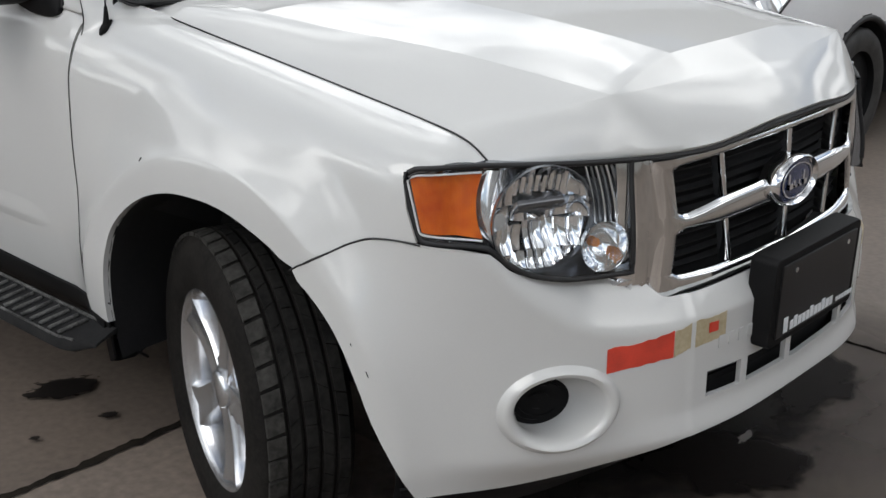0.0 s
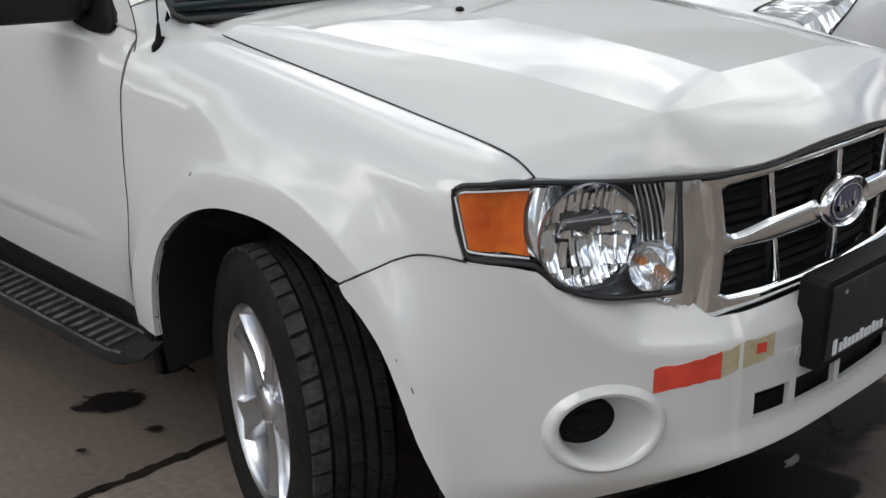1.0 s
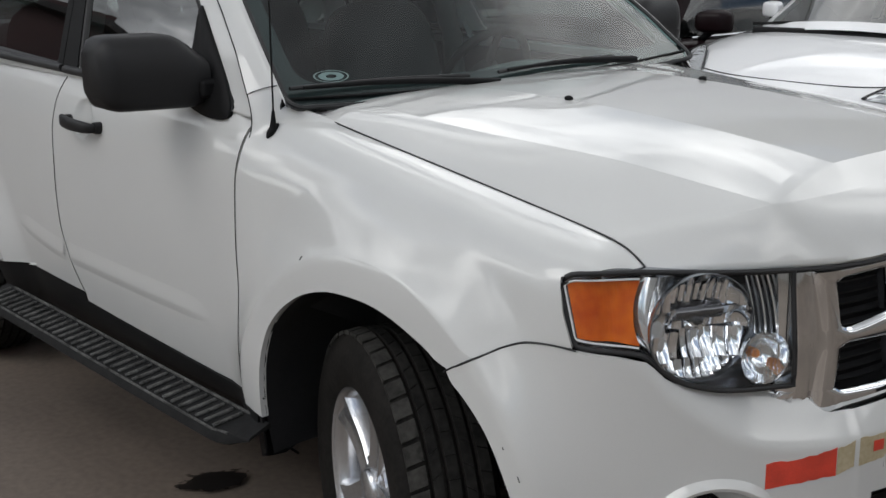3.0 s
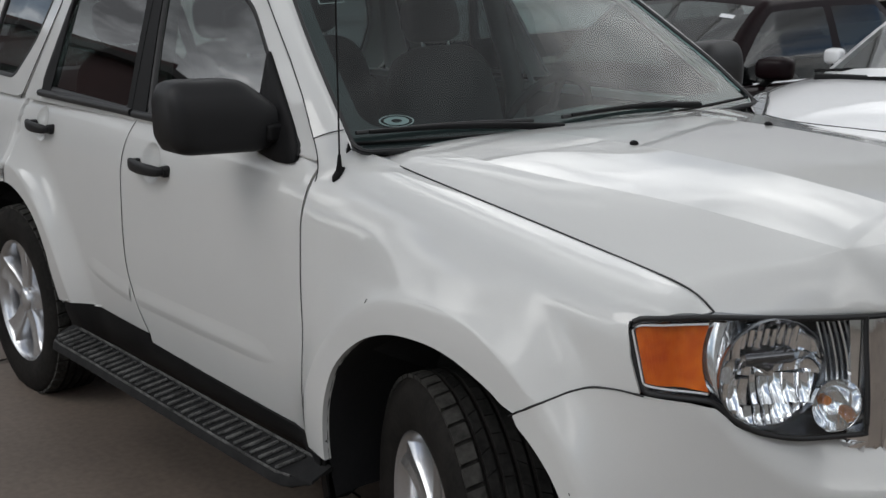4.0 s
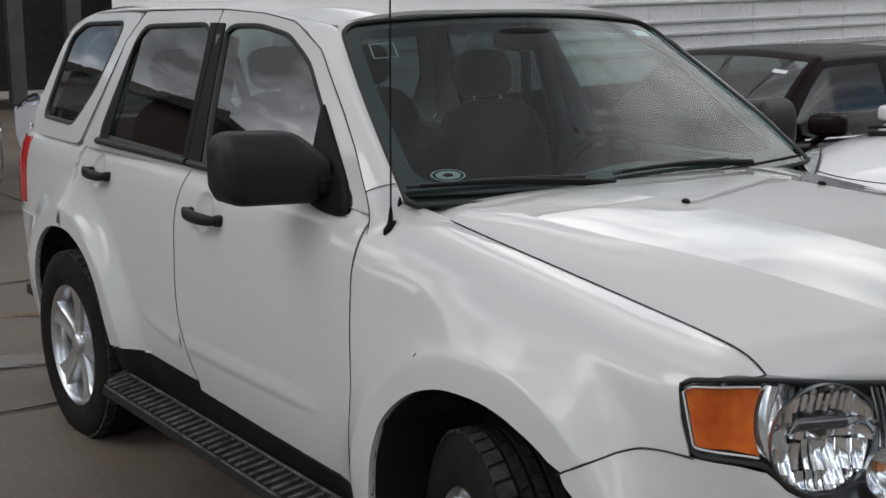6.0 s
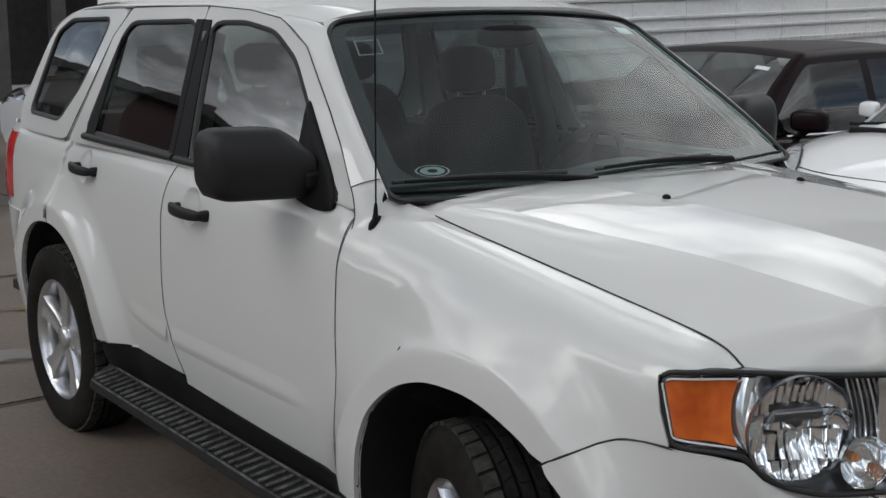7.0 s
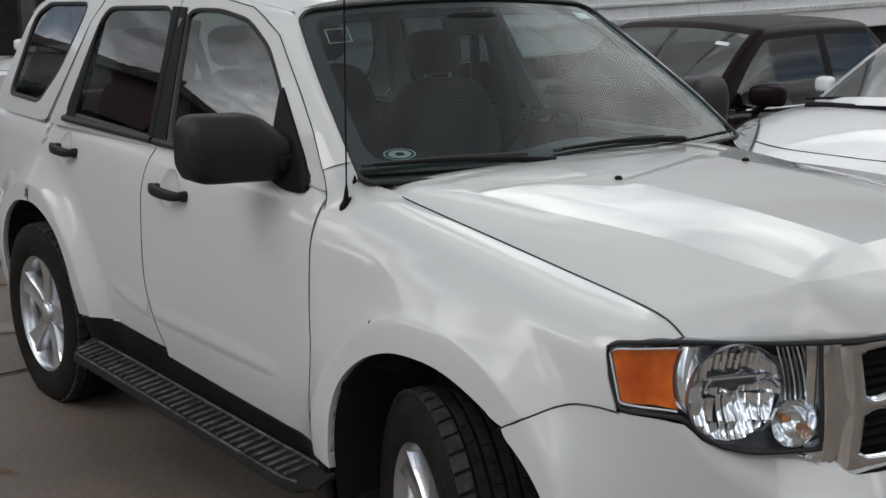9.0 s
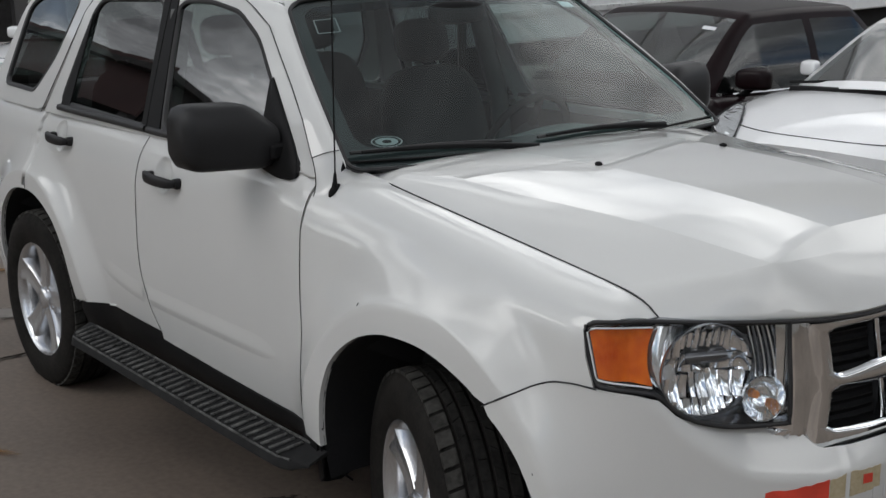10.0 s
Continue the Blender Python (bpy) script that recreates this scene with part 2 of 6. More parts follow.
FRONT_ARCH = [(0, 0.512), (6, 0.500), (17, 0.486), (31, 0.478), (42, 0.470), (51, 0.463), (60, 0.450), (72, 0.443), (91, 0.444), (107, 0.453), (122, 0.461), (138, 0.464), (150, 0.452), (165, 0.434), (180, 0.426), (200, 0.426)]
REAR_ARCH = [(0, 0.406), (9, 0.408), (20, 0.420), (36, 0.451), (53, 0.468), (73, 0.461), (94, 0.458), (111, 0.465), (130, 0.462), (154, 0.450), (200, 0.430)]


def arch_r(cx, ang):
    """Radius of a wheel opening at an angle: neither is quite round."""
    return spline(FRONT_ARCH if cx == ARCH_X else REAR_ARCH, min(200.0, max(0.0, ang)))


def flare(x, q):
    """The wheel arches stand proud: an upright lip, a crease, then a shoulder that slopes back to the flank."""
    out = 0
    for cx in (ARCH_X, REAR_X):
        t = min(1, max(0, (math.hypot(x - cx, q - ARCH_Z) - CREASE) / 0.135))
        out = max(out, 0.050 * (1 - t) ** 1.5)
    return out


def side(x, q, out=0.0):
    """The right flank: q is the height up to the shoulder, then runs on over it to the bonnet's seam or the window line."""
    f = smooth01(-0.60, -0.38, x)
    narrow = min(1.0, (half_width(x) - 0.700) / 0.188) if x > 0.33 else 1.0
    inset = spline(DOOR_IN, q) * (1 - f) + spline(FEND_IN, q) * f * narrow
    seam = spline(SEAM_Z, x)
    z_f = q if q < 0.90 else 0.90 + (seam - 0.90) * math.sin((q - 0.90) / 0.25 * math.pi / 2) ** 0.9
    z = q * (1 - f) + z_f * f
    y = half_width(x) - inset + flare(x, q) + out
    return Vector((x, -y, z))


def runs(pairs, per):
    """Steps between pairs of points; keeps the corners."""
    out = []
    for k, (a, b) in enumerate(zip(pairs, pairs[1:])):
        for i in range(per):
            t = i / per
            out.append(tuple(u + (v - u) * t for u, v in zip(a, b)))
    return out + [tuple(pairs[-1])]


FENDER_SEAM = [(0.26, 0.698), (0.285, 0.716), (0.33, 0.746), (0.39, 0.781), (0.43, 0.804), (0.474, 0.819), (0.52, 0.822), (0.562, 0.818)]


def flank_round_arch(cx, pairs, per=7, deep=26, seam=None):
    """A panel between the wheel arch and an outline: pairs of (angle, x, q)."""
    grid = []
    for ang, x, q in runs(pairs, per):
        radius = arch_r(cx, ang)
        ax, aq = cx + radius * math.cos(radians(ang)), ARCH_Z + radius * math.sin(radians(ang))
        row = []
        reach = max(1e-6, math.hypot(x - ax, q - aq))
        brk = min(0.5, (CREASE - radius) / reach)
        for t in [brk * k / 4 for k in range(4)] + [brk + (1 - brk) * (k / deep) ** 1.35 for k in range(deep + 1)]:
            px, pq = ax + (x - ax) * t, aq + (q - aq) * t
            if seam and ang < 60:
                pq += (spline(FENDER_SEAM, px) - (0.725 + (0.819 - 0.725) * (px - 0.306) / 0.252)) * (60 - ang) / 9.0
            row.append(side(px, pq))
        # the arch's edge turns inward
        first = row[0]
        grid.append([first + Vector((0, 0.020, 0)), first + Vector((0, 0.004, 0))] + row)
    return grid


def flank_panel(front, rear, n=16, m=26, drop=0.0):
    """A door between two edges: each gives x at a height q; front and rear are knots of (q, x)."""
    q0, q1 = front[0][0], front[-1][0]
    grid = []
    for i in range(n + 1):
        t = i / n
        row = []
        for k in range(m + 1):
            low = q0 - drop * (1 - t)
            q = low + (q1 - low) * k / m
            row.append(side(spline(front, q) * (1 - t) + spline(rear, q) * t, q))
        grid.append(row)
    return grid


def handle_cup(bm, x0, z0, r=0.060, deep=0.020):
    """Presses the round finger recess behind a door handle into the panel."""
    near = {e for f in bm.faces for e in f.edges if abs(f.calc_center_median().x - x0) < r + 0.035 and abs(f.calc_center_median().z - z0) < r + 0.025}
    bmesh.ops.subdivide_edges(bm, edges=sorted(near, key=lambda e: e.index), cuts=7, use_grid_fill=True)
    for v in bm.verts:
        d = math.hypot(v.co.x - x0, v.co.z - z0) / r
        if d < 1.0:
            v.co.y -= math.copysign(deep * (1 - d ** 3), v.co.y)
    return bm


car = thing("white_suv", "white compact suv with chrome grille parked on stained concrete", "car")
RING = [[], []]
for s in (False, True):
    fix = mirrored if s else (lambda b: b)
    g = flank_round_arch(ARCH_X, [(175, -0.540, 0.404), (150, -0.540, 0.75), (132, -0.538, 0.98), (118, -0.516, 1.15), (100, -0.20, 1.15), (82, 0.2, 1.15), (70, 0.49, 1.15),
                                  (64, 0.617, 1.15), (62, 0.572, 1.028), (60, 0.521, 0.978), (56.0, 0.537, 0.880), (51.0, 0.558, 0.819)], seam=True)
    part("fender", fix(sheet(g)), PAINT, car, solid=0.012)
    door = part("front_door", fix(handle_cup(sheet(flank_panel([(0.44, -0.545), (0.75, -0.545), (0.98, -0.543), (1.08, -0.534), (1.15, -0.522)], [(0.47, -1.505), (0.575, -1.561), (0.70, -1.594), (0.96, -1.586), (1.15, -1.546)], drop=0.036)), -1.375, 1.036)), PAINT, car, solid=0.012)
    g = flank_round_arch(REAR_X, [(11, -2.13, 0.452), (14, -1.94, 0.470), (22, -1.511, 0.470), (34, -1.567, 0.575), (44, -1.600, 0.70), (56, -1.592, 0.96), (66, -1.552, 1.15), (78, -2.25, 1.15), (87, -2.50, 1.15),
                                  (88, -2.575, 1.11), (89, -2.604, 1.04), (90, -2.600, 0.92)])
    door2 = part("rear_door", fix(handle_cup(sheet(g), -2.325, 1.064)), PAINT, car, solid=0.012)
    g = flank_round_arch(REAR_X, [(90.6, -2.606, 0.92), (90.9, -2.610, 1.04), (91.2, -2.581, 1.11), (91.5, -2.506, 1.15), (102, -2.9, 1.15), (118, -3.30, 1.15), (140, -3.42, 0.85), (160, -3.46, 0.60), (184, -3.44, 0.36), (200, -3.10, 0.22)])
    part("quarter_panel", fix(sheet(g)), PAINT, car, solid=0.012)
    # the pressed line low on the doors
    for owner, xa, xb in ((door, -0.64, -1.555), (door2, -1.60, -2.02)):
        g = []
        for i in range(31):
            t = i / 30
            x = xa + (xb - xa) * t
            q0 = 0.579 + 0.048 * smooth01(-1.60, -2.10, x)
            k = smooth01(0.0, 0.22, t) if owner is door else smooth01(1.0, 0.6, t)
            g.append([side(x, q0 + dq, -0.0015 + o * k) for dq, o in ((-0.036, 0.0), (-0.016, 0.0026), (-0.003, 0.0054), (0.005, 0.0056), (0.026, 0.0034), (0.058, 0.0006), (0.068, 0.0))])
        part("door_crease", fix(sheet(g, flip=True)), PAINT, owner)
    RING[0].append(door), RING[1].append(door2)


# bonnet
NOSE = [(0.0, 0.893), (0.08, 0.891), (0.32, 0.861), (0.525, 0.773), (0.62, 0.695), (0.697, 0.620)]
LIP = [(0.0, 0.982), (0.08, 0.981), (0.32, 0.962), (0.525, 0.964), (0.62, 0.962), (0.697, 0.953)]
PLATEAU = [(-0.52, 1.160), (-0.2, 1.175), (0.0, 1.172), (0.36, 1.153), (0.55, 1.134), (0.71, 1.112)]
BAND = [(-0.52, 1.157), (-0.3, 1.150), (0.0, 1.130), (0.2, 1.122), (0.36, 1.112), (0.60, 1.087), (0.742, 1.071)]
EDGE = SEAM_Z[:4] + [(0.49, 1.006), (0.60, 0.990), (0.75, 0.965)]


def creases(x):
    """Half widths of the raised middle and of the band beside it."""
    return spline([(-0.5, 0.275), (0.0, 0.262), (0.36, 0.247), (0.71, 0.230)], x), spline([(-0.5, 0.590), (-0.3, 0.585), (0.0, 0.562), (0.2, 0.542), (0.36, 0.519), (0.742, 0.480)], x)


def nose_crease(a):
    """Where the bonnet breaks downwards to the grille."""
    return spline([(0.0, 0.785), (0.25, 0.775), (0.44, 0.752), (0.48, 0.738), (0.53, 0.700), (0.60, 0.620), (0.65, 0.560), (0.697, 0.500)], a)


def plateau_end(a):
    return spline([(0.0, 0.715), (0.23, 0.708), (0.48, 0.742)], a) if a < 0.48 else nose_crease(a)


def panel_height(x, a):
    """The bonnet's top without its nose: a flat middle, a sloping band and a falling outer field."""
    r2, r1 = creases(x)
    zp, zb, ze = spline(PLATEAU, x), spline(BAND, x), spline(EDGE, x)
    if a <= r2:
        return zp + 0.003 * (1 - (a / r2) ** 2)
    if a <= r1:
        t = (a - r2) / (r1 - r2)
        return zp + (zb - zp) * t + 0.003 * math.sin(math.pi * t)
    t = min(1.0, (a - r1) / (0.697 - r1))
    return zb + (ze - zb) * t + 0.006 * math.sin(math.pi * t)


def bonnet(x, y):
    """Height of the bonnet: its top, the short slope before the nose, and the nose's face."""
    a = abs(y)
    xs, xc, xn = plateau_end(a), nose_crease(a), spline(NOSE, a)
    zc = spline([(0.0, 1.077), (0.25, 1.073), (0.48, 1.071)], a) if a < 0.48 else panel_height(xc, a)
    if x <= xs:
        return panel_height(x, a)
    if x <= xc:
        z = panel_height(xs, a)
        return z + (zc - z) * (x - xs) / (xc - xs)
    t = min(1.0, (x - xc) / (xn - xc))
    # convex: from a crease in the middle, without one further out
    drop, w = spline(LIP, a) - zc, smooth01(0.46, 0.58, a)
    m0 = drop * 0.62 * (1 - w) + w * (panel_height(xc + 0.01, a) - panel_height(xc - 0.01, a)) / 0.02 * (xn - xc)
    m1 = drop * (1.35 + 0.75 * w)
    return zc * (2 * t ** 3 - 3 * t * t + 1) + m0 * (t ** 3 - 2 * t * t + t) + (zc + drop) * (3 * t * t - 2 * t ** 3) + m1 * (t ** 3 - t * t)


grid = []
COLS = [-3 + i / 16 for i in range(97)]
for u in COLS:
    row = []
    for k in range(61):
        y = 0.697 * u / 3
        for _ in range(8):
            a = abs(y)
            x0, xs, xc, xn = spline([(0.0, -0.44), (0.4, -0.462), (0.697, -0.513)], a), plateau_end(a), nose_crease(a), spline(NOSE, a)
            x = x0 + (xs - x0) * k / 34 if k <= 34 else (xs + (xc - xs) * (k - 34) / 8 if k <= 42 else xc + (xn - xc) * (k - 42) / 18)
            if xc - xs < 1e-5 and 34 < k <= 42:
                x = xs + 1e-5 * (k - 34)
            r2, r1 = creases(x)
            w = abs(u)
            y = math.copysign(r2 * w if w <= 1 else (r2 + (r1 - r2) * (w - 1) if w <= 2 else r1 + (0.697 - r1) * (w - 2)), u)
        row.append(Vector((x, y, bonnet(x, y))))
    e = row[-1]
    row += [e + Vector((-0.004, 0, -0.008)), e + Vector((-0.02, 0, -0.012))]
    grid.append(row)
hood = sheet(grid, flip=True)
hood.verts.ensure_lookup_table()


def crease_edge(i, k, i2, k2):
    e = hood.edges.get((hood.verts[i * 63 + k], hood.verts[i2 * 63 + k2]))
    if e:
        e.smooth = False


for i, u in enumerate(COLS):
    if abs(u) == 1.0:
        for k in range(34):
            crease_edge(i, k, i, k + 1)
    if abs(u) == 2.0:
        for k in range(39):
            crease_edge(i, k, i, k + 1)
    if i and abs(u) <= 1.0 and abs(COLS[i - 1]) <= 1.0:
        crease_edge(i - 1, 34, i, 34)
    if i and abs(u) <= 1.85 and abs(COLS[i - 1]) <= 1.85:
        crease_edge(i - 1, 42, i, 42)
part("bonnet", hood, PAINT, car, solid=0.010)

# bumper
PLAN_PTS = [Vector((spline(PLAN, 0.892 * math.sin(k / 160 * math.pi / 2)), -0.892 * math.sin(k / 160 * math.pi / 2))) for k in range(161)]
PLAN_PTS += [Vector((0.33 - 0.01 * k, -0.892)) for k in range(1, 40)]
PLAN_LEN = [0.0]
for a, b in zip(PLAN_PTS, PLAN_PTS[1:]):
    PLAN_LEN.append(PLAN_LEN[-1] + (b - a).length)


def plan(s, out=0.0):
    """A point on the front's outline, s metres round from the middle (right side), and its outward normal."""
    sg = 1 if s >= 0 else -1
    s = abs(s)
    i = min(len(PLAN_LEN) - 2, max(0, int(np.searchsorted(PLAN_LEN, s)) - 1))
    t = (s - PLAN_LEN[i]) / (PLAN_LEN[i + 1] - PLAN_LEN[i])
    p = PLAN_PTS[i].lerp(PLAN_PTS[i + 1], t)
    j0, j1 = max(0, i - 4), min(len(PLAN_PTS) - 1, i + 5)
    d = (PLAN_PTS[j1] - PLAN_PTS[j0]).normalized()
    n = Vector((-d.y, d.x))
    p = p + n * out
    return Vector((p.x, p.y * sg)), Vector((n.x, n.y * sg))


def plan_s(x, y):
    """How far round the outline the point nearest to (x, y) lies."""
    p = Vector((x, -abs(y)))
    i = min(range(len(PLAN_PTS)), key=lambda k: (PLAN_PTS[k] - p).length)
    best = (9.0, 0.0)
    for k in (max(0, i - 1), min(i, len(PLAN_PTS) - 2)):
        d = PLAN_PTS[k + 1] - PLAN_PTS[k]
        t = min(1.0, max(0.0, (p - PLAN_PTS[k]).dot(d) / d.length_squared))
        best = min(best, ((PLAN_PTS[k] + d * t - p).length, PLAN_LEN[k] + t * d.length))
    return best[1]


S_GRILLE, S_LAMP_IN, S_LAMP_BOT, S_SPLIT, S_LAMP_OUT = plan_s(0.874, -0.439), plan_s(0.836, -0.513), plan_s(0.715, -0.70), plan_s(0.66, -0.76), plan_s(0.574, -0.833)
S_ARCH, S_STEP = plan_s(0.28, -0.892), plan_s(0.898, -0.386)
BUMPER_TOP = [(0.0, 0.674), (S_GRILLE - 0.25, 0.672), (S_GRILLE - 0.012, 0.663), (S_LAMP_IN, 0.726), (S_LAMP_BOT - 0.06, 0.730), (S_LAMP_BOT + 0.02, 0.752), (S_SPLIT, 0.800), (S_LAMP_OUT, 0.811)] + [(plan_s(x, -spline([(0.33, 0.892), (0.49, 0.875), (0.60, 0.820)], x) if x > 0.33 else -0.892), z - 0.004) for x, z in FENDER_SEAM[-2::-1]]


def bumper_out(s, z):
    top = spline(BUMPER_TOP, s)
    crease = spline([(0.0, 0.620), (S_GRILLE - 0.1, 0.615), (S_GRILLE, 0.604), (plan_s(0.81, -0.563), 0.615), (S_LAMP_BOT, 0.704), (S_SPLIT, 0.785), (S_LAMP_OUT, 0.86)], s)
    over = max(0.0, z - crease)
    o = -0.60 * over ** 1.04 * (1 - smooth01(S_SPLIT - 0.05, S_LAMP_OUT, s))
    o -= 0.05 * (1 - smooth01(0.25, 0.36, z)) * (1 - smooth01(S_LAMP_OUT - 0.25, S_LAMP_OUT + 0.10, s) * 0.92)
    o += 0.012 * smooth01(0.42, 0.36, z) * smooth01(0.30, 0.36, z) * (1 - smooth01(0.35, 0.6, s))
    o += 0.0028 * (1 - smooth01(S_STEP - 0.003, S_STEP + 0.003, s))
    x = plan(s)[0].x
    return o + (flare(x, z) - 0.004 * smooth01(0.6, 0.8, z)) * smooth01(S_LAMP_OUT - 0.10, S_LAMP_OUT + 0.12, s)


def bumper_point(s, z, out=0.0):
    p, n = plan(s, 0)
    q = p + n * (bumper_out(abs(s), z) + out)
    return Vector((q.x, q.y, z))


def bumper_end(z):
    """How far round the bumper reaches at a height: to the wheel arch."""
    xa = spline([(0.26, 0.562), (0.315, 0.543), (0.371, 0.522), (0.416, 0.505), (0.512, 0.472), (0.615, 0.420), (0.681, 0.362), (0.728, 0.308)], z)
    return plan_s(xa, -0.892 if xa < 0.33 else -spline([(0.33, 0.892), (0.49, 0.875), (0.60, 0.820)], xa))


BUMPER_LOW = [(0.0, 0.372), (0.36, 0.358), (0.55, 0.315), (0.8, 0.272), (1.2, 0.272)]
INTAKES = [(0.236, 0.343), (0.060, 0.214), (-0.060, 0.038), (-0.214, -0.060), (-0.343, -0.236)]
FOG_S, FOG_Z, FOG_A, FOG_B = plan_s(0.757, -0.640), 0.462, 0.128, 0.094
cols = sorted(set([round(v, 4) for k in range(-40, 41) for v in [k * 0.0145]] + [v for pr in INTAKES for v in pr] + [sg * (S_STEP + d) for sg in (-1, 1) for d in (-0.0035, 0.0035)]))
cols = [c for c in cols if abs(c) <= 0.58]
cols = [c for i, c in enumerate(cols) if i == 0 or c - cols[i - 1] > 0.003 or any(abs(c - v) < 1e-6 for pr in INTAKES for v in pr)]
rest = [k / 34 for k in range(1, 35)]
LEVELS = 44
full = [("r", r) for r in rest[::-1]] + [("c", c) for c in cols[::-1]] + [("l", r) for r in rest]


def bumper_rows():
    out = []
    for kind, v in full:
        row = []
        for k in range(LEVELS + 1):
            t = k / LEVELS
            if kind == "c":
                s = -v
                z0, z1 = spline(BUMPER_LOW, abs(s)), spline(BUMPER_TOP, abs(s))
                if t <= 0.25:
                    z = z0 + (0.430 - z0) * t / 0.25
                elif t <= 0.45:
                    z = 0.430 + 0.056 * (t - 0.25) / 0.20
                else:
                    z = 0.486 + (z1 - 0.486) * (t - 0.45) / 0.55
            else:
                sg = 1 if kind == "r" else -1
                z_g = 0.40
                for _ in range(6):
                    s_e = bumper_end(z_g)
                    s = 0.58 + (s_e - 0.58) * v
                    z0, z1 = spline(BUMPER_LOW, s), spline(BUMPER_TOP, s)
                    z_g = z0 + (z1 - z0) * t
                z = z_g
                s *= -sg * -1
            row.append(bumper_point(s if kind != "c" else -s, z))
        out.append(row)
    return out


def in_fog(p):
    sg = abs(plan_s(p.x, p.y))
    return ((sg - FOG_S) / (FOG_A * 0.80)) ** 2 + ((p.z - FOG_Z) / (FOG_B * 0.80)) ** 2 < 1


grid = bumper_rows()
kinds = full


def skip_bumper(i, j):
    a, b = grid[i][j], grid[i + 1][j + 1]
    if kinds[i][0] == "c" and kinds[i + 1][0] == "c":
        s0, s1 = sorted((kinds[i][1], kinds[i + 1][1]))
        if 0.25 * LEVELS - 0.01 <= j < 0.45 * LEVELS - 0.01 and any(lo - 1e-4 <= s0 and s1 <= hi + 1e-4 for lo, hi in INTAKES):
            return True
    m = (a + b) / 2
    return abs(m.y) > 0.4 and m.z < 0.58 and in_fog(m)


part("front_bumper", sheet(grid, skip=skip_bumper, flip=True), PAINT, car, solid=0.012)

# bumper fittings
def ring_on_bumper(s0, z0, prof, n=56, sg=1):
    """A lipped ring: prof holds (share of the opening, outward)."""
    grid = []
    for k in range(n):
        c, s_ = math.cos(k * math.tau / n), math.sin(k * math.tau / n)
        # the tunnel runs straight back
        grid.append([bumper_point(sg * (s0 + FOG_A * r * c + 0.20 * min(0.0, o + 0.012)), z0 + FOG_B * r * s_ * (1.0 if s_ > 0 else 1.04) + 0.16 * min(0.0, o + 0.012), max(o, -0.012)) + Vector((min(0.0, o + 0.012), 0, 0)) for r, o in prof])
    return sheet([list(col) for col in zip(*grid)], closed=True)


for sg in (1, -1):
    bezel = part("fog_bezel", ring_on_bumper(FOG_S, FOG_Z, [(1.04, -0.002), (0.99, 0.003), (0.95, 0.012), (0.88, 0.017), (0.80, 0.014), (0.75, 0.004), (0.71, -0.012), (0.65, -0.045), (0.59, -0.072), (0.54, -0.088)], sg=sg), PAINT, car)
    part("fog_blank", ring_on_bumper(FOG_S - 0.002, FOG_Z, [(0.58, -0.083), (0.46, -0.085), (0.44, -0.078), (0.36, -0.078), (0.34, -0.083), (0.20, -0.084), (0.18, -0.079), (0.01, -0.079)], sg=sg), BLACK, bezel, "black plastic blank in the fog lamp opening")

# dark hollow behind the openings
g = [[bumper_point(-0.6 + 1.2 * i / 40, z, -0.055 - (0.03 if z > 0.6 else 0)) for z in (0.31, 0.40, 0.52, 0.60, 0.66)] for i in range(41)]
part("bumper_beam", sheet(g), VOID, car, solid=0.01)
g = [[bumper_point(-1.0 + 2.0 * i / 60, spline(BUMPER_LOW, abs(-1.0 + 2.0 * i / 60)) + dz, o) for dz, o in ((0.02, -0.012), (-0.03, -0.02), (-0.075, -0.06))] for i in range(61)]
part("air_dam", sheet(g), BLACK, car, solid=0.008)
g = [[bumper_point(-0.35 + 0.7 * i / 30, z, -0.030) for z in (0.443, 0.457)] for i in range(31)]
part("intake_slat", sheet(g), BLACK, car, solid=0.006)


def patch(s0, s1, z_at, out=0.0015, n=10, m=3, ragged=0.0):
    """A strip stuck on the bumper; z_at gives its lower and upper edge at a share of its length."""
    rng = random.Random(7)
    g = []
    for i in range(n + 1):
        t = i / n
        lo, hi = z_at(t)
        hi += ragged * rng.uniform(-1, 0.3)
        lo += ragged * rng.uniform(-0.3, 0.3)
        g.append([bumper_point(s0 + (s1 - s0) * t, lo + (hi - lo) * k / m, out) for k in range(m + 1)])
    return sheet(g)


RED = material("red_reflector", (0.62, 0.055, 0.03), 0.35, coat=0.4, vary=0.10, scale=20, fine=500)
PALE = material("aged_sticker", (0.52, 0.45, 0.31), 0.6, vary=0.12, scale=30, fine=120, color2=(0.40, 0.33, 0.20))
part("red_sticker", patch(plan_s(0.811, -0.561), plan_s(0.879, -0.429), lambda t: (0.530 + 0.013 * t, 0.584 + 0.016 * t), ragged=0.006), RED, car, "torn red reflective sticker", solid=0.001)
part("pale_sticker", patch(plan_s(0.880, -0.427), plan_s(0.8975, -0.390), lambda t: (0.543 + 0.011 * t, 0.600 + 0.009 * t), ragged=0.003), PALE, car, "yellowed peeling sticker", solid=0.001)
sp = part("pale_sticker", patch(plan_s(0.900, -0.380), plan_s(0.9165, -0.296), lambda t: (0.554 + 0.006 * t, 0.614 + 0.001 * t), ragged=0.004), PALE, car, "yellowed peeling sticker", solid=0.001)
part("sticker_print", patch(plan_s(0.9075, -0.346), plan_s(0.913, -0.320), lambda t: (0.578, 0.600), 0.0032, n=4), RED, sp, "faded red print", solid=0.0008)
